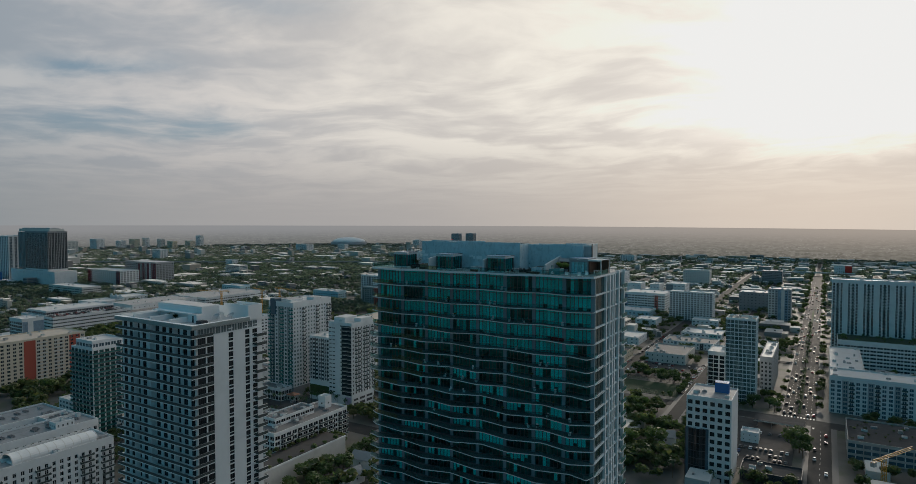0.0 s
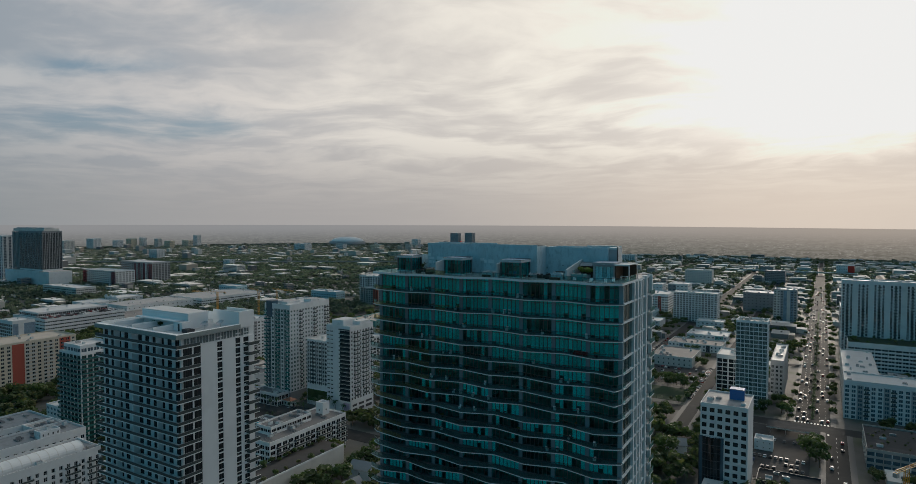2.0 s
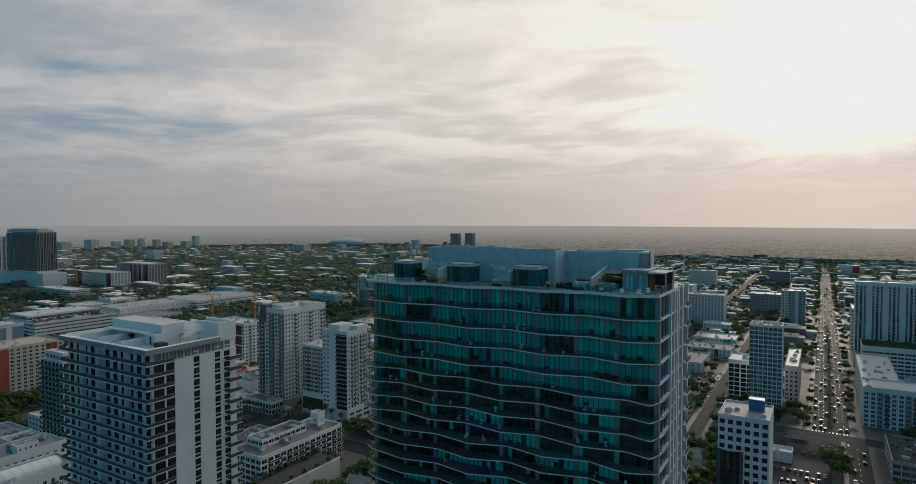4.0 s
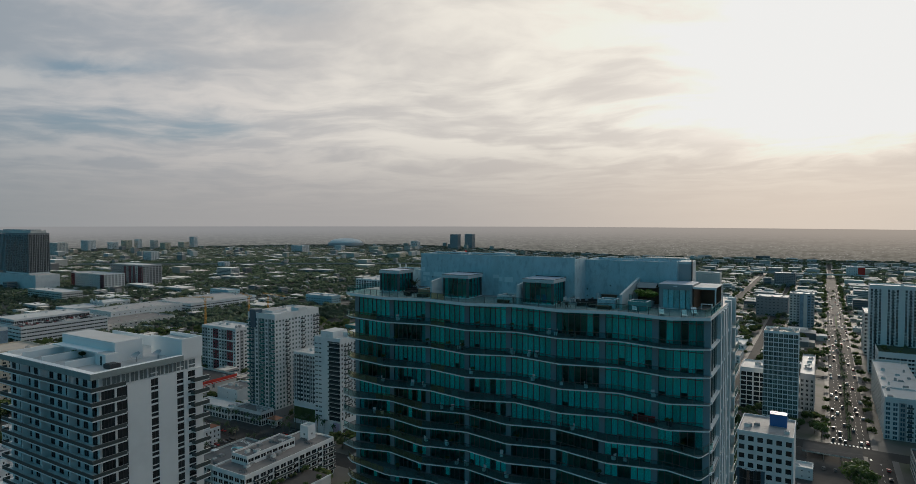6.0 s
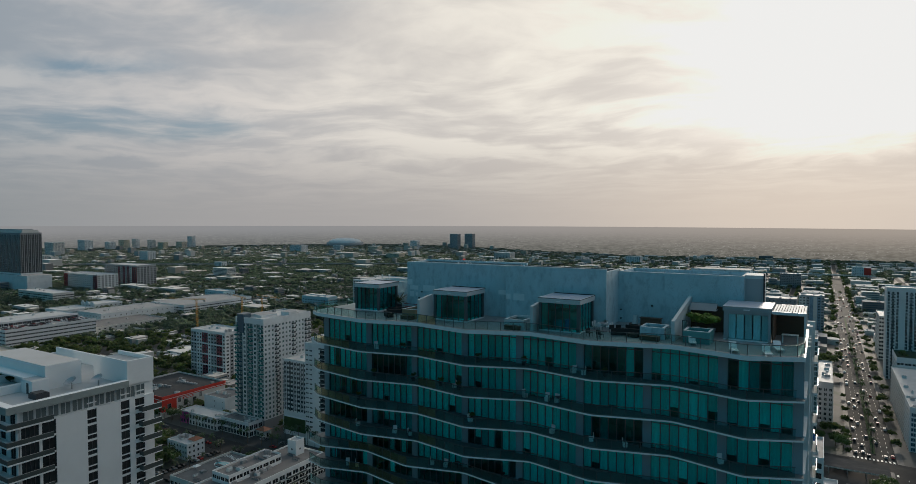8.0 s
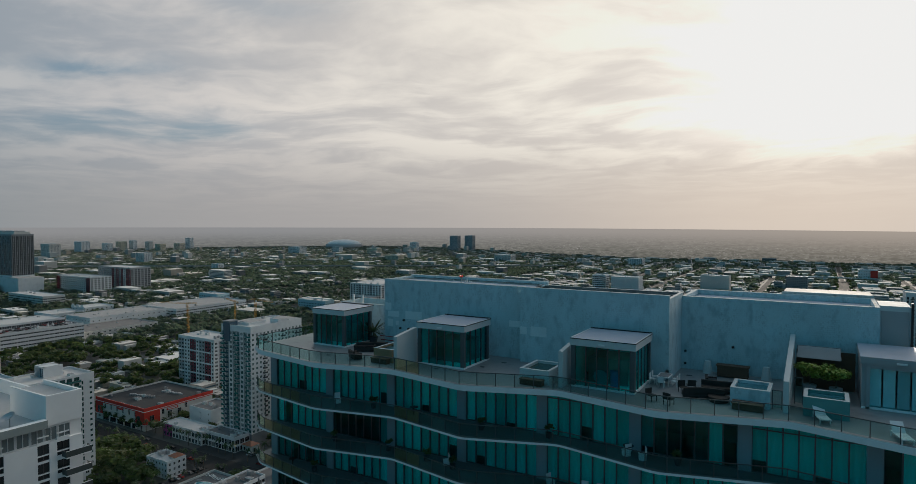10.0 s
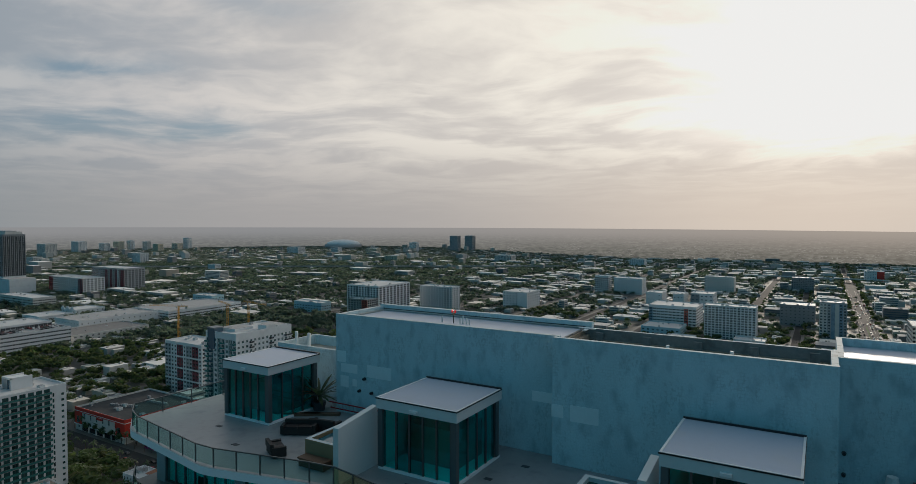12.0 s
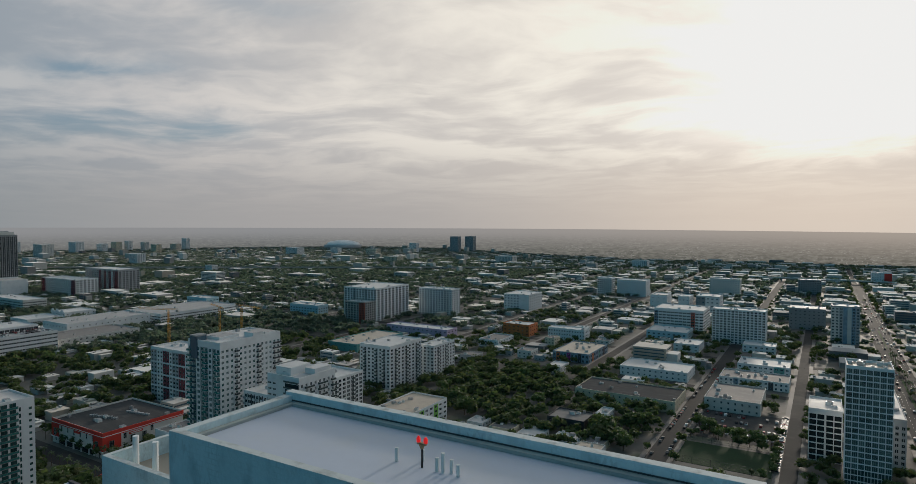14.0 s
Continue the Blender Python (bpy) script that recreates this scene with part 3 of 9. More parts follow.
# glowing backdrop past the last houses, plain and far behind everything: woods and roofs growing finer to the horizon,
# haze painted into the emission
def painted_haze_distance():
    m = bpy.data.materials.new("painted_haze_distance")
    m.use_nodes = True
    n, l = m.node_tree.nodes, m.node_tree.links
    n.remove(n["Principled BSDF"])

    def maths(op, a, c=None):
        t = n.new("ShaderNodeMath")
        t.operation = op
        for i, v in enumerate((a, c)):
            if isinstance(v, (int, float)):
                t.inputs[i].default_value = v
            elif v is not None:
                l.new(v, t.inputs[i])
        return t.outputs[0]

    def mix(f, a, c):
        t = n.new("ShaderNodeMix")
        t.data_type = "RGBA"
        for i, v in ((0, f), (6, a), (7, c)):
            if isinstance(v, (int, float)):
                t.inputs[i].default_value = v
            elif isinstance(v, tuple):
                t.inputs[i].default_value = (*v, 1)
            else:
                l.new(v, t.inputs[i])
        return t.outputs[2]

    def span(f, *v):
        t = n.new("ShaderNodeMapRange")
        for i, q in enumerate(v):
            t.inputs[i + 1].default_value = q
        l.new(f, t.inputs[0])
        return t.outputs[0]

    sep_ = n.new("ShaderNodeSeparateXYZ")
    l.new(n.new("ShaderNodeNewGeometry").outputs["Position"], sep_.inputs[0])
    px, py, pz = sep_.outputs
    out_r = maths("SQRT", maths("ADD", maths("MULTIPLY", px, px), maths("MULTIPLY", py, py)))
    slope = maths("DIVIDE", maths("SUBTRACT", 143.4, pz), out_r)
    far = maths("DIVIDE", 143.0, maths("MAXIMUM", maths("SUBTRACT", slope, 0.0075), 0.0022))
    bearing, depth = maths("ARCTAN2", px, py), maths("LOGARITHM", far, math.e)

    def tex(across, deep, d, z=0.0):
        c = n.new("ShaderNodeCombineXYZ")
        l.new(maths("MULTIPLY", bearing, across), c.inputs[0])
        l.new(maths("MULTIPLY", depth, deep), c.inputs[1])
        c.inputs[2].default_value = z
        t = n.new("ShaderNodeTexNoise")
        t.inputs["Scale"].default_value, t.inputs["Detail"].default_value, t.inputs["Roughness"].default_value = 1.0, d, 0.6
        l.new(c.outputs[0], t.inputs["Vector"])
        return t.outputs["Fac"]

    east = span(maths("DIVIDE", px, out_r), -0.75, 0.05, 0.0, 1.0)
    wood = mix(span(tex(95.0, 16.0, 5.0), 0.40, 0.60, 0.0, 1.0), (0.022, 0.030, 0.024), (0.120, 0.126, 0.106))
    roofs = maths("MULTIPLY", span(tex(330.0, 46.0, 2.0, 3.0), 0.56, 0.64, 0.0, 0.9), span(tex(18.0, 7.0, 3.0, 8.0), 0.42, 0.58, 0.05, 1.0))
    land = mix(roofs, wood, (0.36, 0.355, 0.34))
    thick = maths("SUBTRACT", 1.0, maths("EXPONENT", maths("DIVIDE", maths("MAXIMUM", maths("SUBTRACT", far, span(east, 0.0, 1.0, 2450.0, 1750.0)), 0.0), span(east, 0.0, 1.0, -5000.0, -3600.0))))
    haze_tint = mix(east, (0.262, 0.265, 0.272), (0.37, 0.322, 0.28))
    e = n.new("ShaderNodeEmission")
    l.new(mix(thick, land, haze_tint), e.inputs[0])
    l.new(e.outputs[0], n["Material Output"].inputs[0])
    return m


bd = painted_haze_distance()
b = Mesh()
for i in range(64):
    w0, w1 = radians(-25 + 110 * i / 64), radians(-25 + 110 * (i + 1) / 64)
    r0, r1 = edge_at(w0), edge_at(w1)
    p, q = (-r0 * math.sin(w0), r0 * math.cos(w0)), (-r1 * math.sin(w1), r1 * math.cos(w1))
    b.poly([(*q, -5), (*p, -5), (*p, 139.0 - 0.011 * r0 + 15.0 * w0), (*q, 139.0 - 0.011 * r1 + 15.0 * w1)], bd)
solid("backdrop", b, "glowing backdrop of flat land, its painted haze fading into the horizon", "distance", kind="structure")

# ---- the teal condominium tower ----
NODES_A = [(-62.5, -2.0), (-60.5, -3.3), (-51.4, -4.7), (-43.6, -3.0), (-35.5, -4.4), (-28.2, -1.8), (-20.3, -3.3), (-12.2, -1.0), (-5.0, -2.8), (0.0, -0.6)]
NODES_B = [(-62.5, -3.2), (-59.0, -4.2), (-52.5, -2.4), (-44.7, -3.9), (-37.2, -1.9), (-29.1, -3.3), (-22.0, -1.2), (-13.3, -2.8), (-5.4, -0.9), (-0.9, -2.3), (0.3, 2.0)]
TOPS = [130.0, 126.0, 122.2, 118.5, 114.9, 111.7]
while TOPS[-1] > 6:
    TOPS.append(TOPS[-1] - 3.05)


def edge_line(nodes, round_by=0.6):
    """The slab's wavy front edge, with its corners eased."""
    pts = [nodes[0]]
    for a, b, c in zip(nodes, nodes[1:], nodes[2:]):
        va, vc = Vector(a) - Vector(b), Vector(c) - Vector(b)
        ra, rc = min(round_by, va.length * 0.4), min(round_by, vc.length * 0.4)
        p, q = Vector(b) + va.normalized() * ra, Vector(b) + vc.normalized() * rc
        for u in (0, 0.33, 0.67, 1):
            pts.append(tuple((1 - u) ** 2 * p + 2 * u * (1 - u) * Vector(b) + u * u * q))
    return pts + [nodes[-1]]


def pattern(i):
    return NODES_A if (i % 9) < 5 else NODES_B


def glass_y(x):
    return 0.55 + 0.022 * x


DEPTH = 22.3
tower = thing("condo_tower", "tall teal glass condominium tower with wavy white balcony slabs", "apartment tower", (0, 0, 0))
slab_data = {}
for i, z in enumerate(TOPS):
    nodes = pattern(i)
    outline = edge_line(nodes) + [(0.0, DEPTH), (-62.5, DEPTH)]
    s = Mesh()
    if i == 0:
        s.prism(outline, z - 0.10, z + 0.36, "slab", top="tile")
        part("roof_slab", s, tower, "white roof slab paved with pale tiles")
    else:
        if (nodes is NODES_A) not in slab_data:
            slab_data[nodes is NODES_A] = s.prism(outline, -0.09, 0.09, "slab", top="shaded_balcony_floor").data("balcony_slab")
        part("balcony_slab", slab_data[nodes is NODES_A], tower, at=(0, 0, z))

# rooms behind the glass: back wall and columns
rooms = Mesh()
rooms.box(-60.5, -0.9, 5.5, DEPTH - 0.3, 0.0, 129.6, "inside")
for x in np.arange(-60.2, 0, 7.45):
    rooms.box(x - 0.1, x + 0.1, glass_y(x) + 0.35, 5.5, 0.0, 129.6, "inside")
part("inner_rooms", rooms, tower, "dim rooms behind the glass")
columns = [-60.9, -53.1, -45.5, -37.8, -30.2, -22.6, -15.0, -7.4, -0.55]
for x in columns:
    c = Mesh().box(x - 0.45, x + 0.45, glass_y(x) - 0.14, glass_y(x) + 0.5, 0.0, 129.7, "column")
    part("column", c, tower)

# panes, mullions and curtains, storey by storey
rnd = random.Random(5)
pane_data, curtain_data = {}, {}
loose_panes, loose_curtains, mull = Mesh(), Mesh(), Mesh()
for i in range(len(TOPS) - 1):
    top, low = TOPS[i] - (0.10 if i == 0 else 0.09), TOPS[i + 1] + 0.09
    if top < 66:
        break
    hgt = top - low
    for a, b in zip(columns, columns[1:]):
        n = max(2, round((b - a - 0.9) / 1.02))
        w = (b - a - 0.9) / n
        style = rnd.random()
        for k in range(n):
            x0 = a + 0.45 + k * w
            y = glass_y(x0)
            kind = "pane" if style < 0.66 or rnd.random() < 0.4 else "pane_dark"
            key = (round(hgt, 2), round(w, 2), kind)
            if i < 5:
                if key not in pane_data:
                    pane_data[key] = Mesh().box(0.03, w - 0.03, 0.0, 0.03, 0.04, hgt - 0.04, kind).data("pane")
                part("pane", pane_data[key], tower, at=(x0, y, low)).visible_shadow = False
            else:
                loose_panes.box(x0 + 0.03, x0 + w - 0.03, y, y + 0.03, low + 0.04, top - 0.04, kind)
            mull.box(x0 - 0.05, x0 + 0.05, y - 0.07, y + 0.06, low, top, "mullion")
            if rnd.random() < ((0.98 if style < 0.64 else 0.10 if style < 0.85 else 0.6) if i < 5 else (0.8 if style < 0.15 else 0.03 if style < 0.74 else 0.18)):
                drop = 0.0 if rnd.random() < 0.88 else rnd.uniform(0.3, 1.2)
                if i < 5:
                    ck = (round(hgt, 2), round(w, 2), round(drop, 1))
                    if ck not in curtain_data:
                        cm = Mesh()
                        for u in range(6):
                            q0, q1 = w * u / 6, w * (u + 1) / 6
                            d = 0.07 * (u % 2)
                            cm.poly([(q0, d, drop), (q1, 0.07 - d, drop), (q1, 0.07 - d, hgt), (q0, d, hgt)], "curtain")
                        curtain_data[ck] = cm.data("curtain")
                    part("curtain", curtain_data[ck], tower, at=(x0, y + 0.22, low))
                else:
                    loose_curtains.poly([(x0, y + 0.22, low + drop), (x0 + w, y + 0.22, low + drop), (x0 + w, y + 0.22, top), (x0, y + 0.22, top)], "curtain")
    a, b = glass_y(-60.4), glass_y(-1.0)
    for zz in (low + 0.02, low + hgt * 0.80):
        mull.poly([(-60.4, a - 0.06, zz), (-1.0, b - 0.06, zz), (-1.0, b - 0.06, zz + 0.09), (-60.4, a - 0.06, zz + 0.09)], "mullion")
part("mullions", mull, tower, "grey aluminium mullions")
part("lower_panes", loose_panes, tower, kind="stuff").visible_shadow = False
part("lower_curtains", loose_curtains, tower, kind="stuff")


def along(pts, step):
    """Points at even steps along a line."""
    res, carry = [pts[0]], 0.0
    for p, q in zip(pts, pts[1:]):
        p, q = Vector(p), Vector(q)
        L = (q - p).length
        s = step - carry
        while s <= L:
            res.append(tuple(p + (q - p) * (s / L)))
            s += step
        carry = L - (s - step)
    return res


# balustrades
for i, z in enumerate(TOPS):
    if z < 66:
        break
    nodes = pattern(i)
    inset = [(x + (0.12 if x < -61 else 0), y + 0.14) for x, y in nodes]
    pts = along(edge_line(inset), 1.52)
    if i == 0:
        pts = [(-62.2, 10.5), (-62.2, 7.9), (-62.2, 5.2), (-62.3, 2.5), (-62.3, 0.2)] + pts + [(-0.15, 1.2), (-0.15, 4.0), (-0.15, 7.0), (-0.15, 10.0)]
    base = z + (0.36 if i == 0 else 0.09)
    rail, glazing = Mesh(), Mesh()
    for k, (p, q) in enumerate(zip(pts, pts[1:])):
        p, q = Vector(p), Vector(q)
        d = (q - p).normalized()
        n = Vector((-d.y, d.x)) * 0.03
        tint = "amber_glass" if ((i in (1, 2, 3, 4) and p.x < -54.5) or (i in (0, 1, 2, 3, 4) and -44.2 < p.x < -40.5) or (i in (5, 6, 7, 8) and -56 < p.x < -46) or (i in (9, 10, 11, 12) and p.x < -53)) else "rail_glass"
        u, v = p + d * 0.04, q - d * 0.04
        target = Mesh() if i < 6 else glazing
        w = n * 0.25
        target.prism([(u - w).to_tuple(), (v - w).to_tuple(), (v + w).to_tuple(), (u + w).to_tuple()], base + 0.08, base + 1.03, tint)
        if i < 6:
            part("balustrade_pane", target, tower).visible_shadow = False
        rail.prism([(p - n).to_tuple(), (q - n).to_tuple(), (q + n).to_tuple(), (p + n).to_tuple()], base + 1.03, base + 1.09, "alu")
        rail.box(p.x - 0.03, p.x + 0.03, p.y - 0.03, p.y + 0.03, base, base + 1.05, "alu")
    part("handrail", rail, tower, "dark metal handrail and posts")
    if i > 5:
        part("balustrade_glass", glazing, tower, "teal and amber glass balustrade", kind="stuff").visible_shadow = False

# flank wall towards the avenue: fins, glass and sloping slab ends
side_glass = Mesh()
for i in range(len(TOPS) - 1):
    top, low = TOPS[i] - 0.13, TOPS[i + 1] + 0.13
    if top < 55:
        break
    for y0, y1 in ((1.0, 3.1), (3.2, 5.4), (5.5, 7.6), (8.5, 10.5), (11.2, 12.8), (13.5, 14.4), (15.2, 17.4), (18.6, 21.6)):
        side_glass.box(-0.32, -0.28, y0, y1, low, top, "window_teal")
    for y in (3.15, 5.45, 20.1):
        side_glass.box(-0.34, -0.2, y - 0.05, y + 0.05, low, top, "mullion")
part("flank_glazing", side_glass, tower, "green glass between white fins")
for y0, y1, x1 in ((7.7, 8.4, 0.25), (10.5, 11.1, 0.25), (12.8, 13.4, 0.25), (14.4, 15.1, 0.25), (17.4, 18.5, 0.35), (21.7, 22.4, 0.55)):
    part("fin", Mesh().box(-0.6, x1, y0, y1, 0.0, 129.9 if y1 < 17 else 130.6, "fin"), tower, "tall white concrete fin")
ledge = Mesh().box(-0.3, 0.12, 0.6, 21.6, -0.16, 0.16, "slab").data("slab_end")
balc = Mesh().box(0.0, 1.0, 18.6, 22.9, -0.12, 0.12, "slab").box(0.94, 1.0, 18.6, 22.9, 0.12, 1.1, "teal_rail").data("end_balcony")
for i, z in enumerate(TOPS):
    if z < 55:
        break
    if i:
        part("slab_end", ledge, tower, at=(0, 0, z))
        part("end_balcony", balc, tower, at=(0, 0, z))

# ---- roof: core walls and their roofs ----
ROOF = 130.36
core = thing("roof_core", "weathered blue-grey stucco rooftop plant block with patched walls", "plant room")


def ring(x0, x1, y0, y1, z0, z1, t, mat, top):
    """Four walls round a court, as one welded piece."""
    m = Mesh()
    o, i = [(x0, y0), (x1, y0), (x1, y1), (x0, y1)], [(x0 + t, y0 + t), (x1 - t, y0 + t), (x1 - t, y1 - t), (x0 + t, y1 - t)]
    m.v = [(*p, z0) for p in o] + [(*p, z1) for p in o] + [(*p, z0) for p in i] + [(*p, z1) for p in i]
    a, b = m.slot(mat), m.slot(top)
    for k in range(4):
        j = (k + 1) % 4
        m.f += [(k, j, 4 + j, 4 + k), (8 + j, 8 + k, 12 + k, 12 + j), (4 + k, 4 + j, 12 + j, 12 + k)]
        m.m += [a, a, b]
    return m


part("wall", Mesh().box(-51.8, -34.96, 6.7, 7.0, ROOF - 0.1, 137.36, "core", top="cap"), core, "stained stucco wall with a thin concrete cap")
part("wall", Mesh().box(-51.8, -51.45, 7.0, 11.75, ROOF - 0.1, 137.32, "core", top="cap"), core, "stained stucco end wall")
part("wall", Mesh().box(-51.8, -34.7, 11.75, 12.1, ROOF - 0.1, 137.45, "core", top="cap"), core, "stained stucco rear parapet")
part("wall", Mesh().box(-35.3, -34.97, 7.0, 11.75, ROOF - 0.1, 136.98, "rust", top="rust"), core, "rusty raw edge of the roof slab")
part("roof", Mesh().box(-51.45, -35.3, 7.0, 11.75, 136.3, 137.0, "membrane"), core, "smooth white roof membrane")
for x0, x1, y0, y1, h in ((-51.43, -51.2, 7.02, 11.72, 0.10), (-51.2, -35.1, 11.5, 11.73, 0.12)):
    part("flashing", Mesh().box(x0, x1, y0, y1, 137.0, 137.0 + h, "fascia"), core, "grey upstand along the parapet foot")
# thin charcoal line on the rear parapet, just above the upstand
part("flashing", Mesh().box(-51.44, -35.1, 11.735, 11.75, 137.12, 137.17, "charcoal"), core, "thin dark line along the parapet")
for y0, y1, z in ((7.2, 9.0, 137.02), (9.2, 11.4, 137.05), (7.6, 10.2, 136.8)):
    part("pipe", Mesh().tube((-35.15 + 0.12 * (z - 137) * 10, y0, z), (-35.15 + 0.12 * (z - 137) * 10, y1, z + 0.03), 0.06, 0.06, "grime", 8), core, "grimy pipe along the rusty edge")
part("bracket", Mesh().box(-35.4, -34.3, 11.2, 11.45, 137.1, 137.16, "white_plastic").box(-34.95, -34.75, 10.6, 11.7, 137.04, 137.1, "white_plastic"), core, "pale angle bracket at the corner")
part("wall", Mesh().box(-34.95, -21.36, 5.75, 6.05, ROOF - 0.1, 137.45, "core", top="cap"), core, "stained stucco wall before a sunken plant deck")
part("wall", Mesh().box(-34.95, -21.36, 11.25, 11.5, ROOF - 0.1, 137.15, "grime", top="cap"), core, "grimy concrete parapet with piers")
part("wall", Mesh().box(-21.66, -21.36, 6.05, 11.25, ROOF - 0.1, 137.15, "core", top="cap"), core)
part("wall", Mesh().box(-34.95, -34.65, 6.05, 11.25, ROOF - 0.1, 136.75, "rust", top="rust"), core, "rust-stained end wall")
ribs = Mesh().box(-31.5, -21.7, 6.06, 11.2, 135.9, 136.3, "roof_mid").box(-35.0, -31.5, 6.06, 11.2, 134.6, 135.0, "grime")
for x in np.arange(-34.2, -22, 2.9):
    ribs.box(x, x + 0.45, 11.0, 11.24, 134.9, 136.95, "grime")
ribs.box(-35.0, -21.7, 11.1, 11.24, 134.9, 136.5, "rust")
part("sunken_deck", ribs, core, "dark ribbed parapet round a sunken deck")
part("stringer", Mesh().box(-34.4, -34.1, 6.1, 11.2, 136.3, 136.5, "grime"), core)
part("wall", ring(-21.35, -6.6, 10.9, 17.5, ROOF - 0.1, 136.9, 0.3, "core", "cap"), core, "stucco wall with a white coping")
part("roof", Mesh().box(-21.0, -6.95, 11.25, 17.15, 136.2, 136.42, "membrane"), core)
part("end_panel", Mesh().box(-6.6, -4.6, 11.4, 15.0, ROOF, 137.0, "box").box(-6.5, -4.7, 11.37, 11.4, 131.2, 136.6, "grey").box(-4.6, -4.45, 11.2, 11.5, ROOF, 137.3, "black"), core, "pale louvred end panel")
part("low_block", ring(-60.4, -51.8, 9.2, 13.5, ROOF, 134.0, 0.25, "core", "cap"), core)
part("low_roof", Mesh().box(-60.15, -51.8, 9.45, 13.25, 132.9, 133.2, "roof_tan"), core)
part("rear_block", Mesh().box(-13.6, -6.7, 17.6, 22.0, ROOF, 137.02, "core", "roof_mid"), core, "higher rear plant block")
part("rear_coping", Mesh().box(-13.7, -6.6, 17.52, 17.7, 136.9, 137.12, "cap"), core, "thin pale coping")
for x, z, w, h, y in ((-51.35, 133.25, 1.5, 0.62, 6.7), (-49.0, 133.15, 2.1, 0.85, 6.7), (-51.7, 133.95, 0.8, 0.8, 6.7), (-51.4, 132.2, 0.75, 0.8, 6.7), (-50.3, 132.35, 0.4, 0.5, 6.7), (-45.2, 132.3, 2.0, 0.55, 6.7), (-36.6, 133.4, 1.3, 0.6, 6.7), (-35.0, 133.0, 0.7, 0.7, 5.75), (-33.9, 132.9, 1.6, 0.9, 5.75)):
    part("repair_patch", Mesh().box(x, x + w, y - 0.012, y, z, z + h, "patch"), core, "pale mortar patch")
for x, y, z in ((-49.18, 6.7, 133.0), (-45.04, 6.7, 133.1), (-49.64, 6.7, 132.1), (-48.55, 6.7, 132.1), (-21.0, 10.9, 131.96), (-17.08, 10.9, 132.7), (-12.75, 10.9, 132.06), (-21.0, 10.9, 130.85), (-39.4, 6.7, 131.6)):
    part("wall_outlet", Mesh().tube((x, y - 0.2, z), (x, y, z), 0.09, 0.12, "black"), core)
for x, y in ((-29.5, 9.3), (-26.2, 9.4)):
    part("vent_pipe", Mesh().tube((x, y, 136.3), (x, y, 136.95), 0.1, 0.1, "white_plastic", 10).tube((x, y, 136.3), (x, y, 136.42), 0.24, 0.22, "green_paint", 10), core, "white pipe with a green collar")
part("fan_well", Mesh().tube((-27.85, 9.85, 136.28), (-27.85, 9.85, 136.44), 1.25, 1.22, "metal", 28).tube((-27.85, 9.85, 136.44), (-27.85, 9.85, 136.45), 1.14, 1.14, "black", 28), core, "round black cooling fan opening with a metal rim")


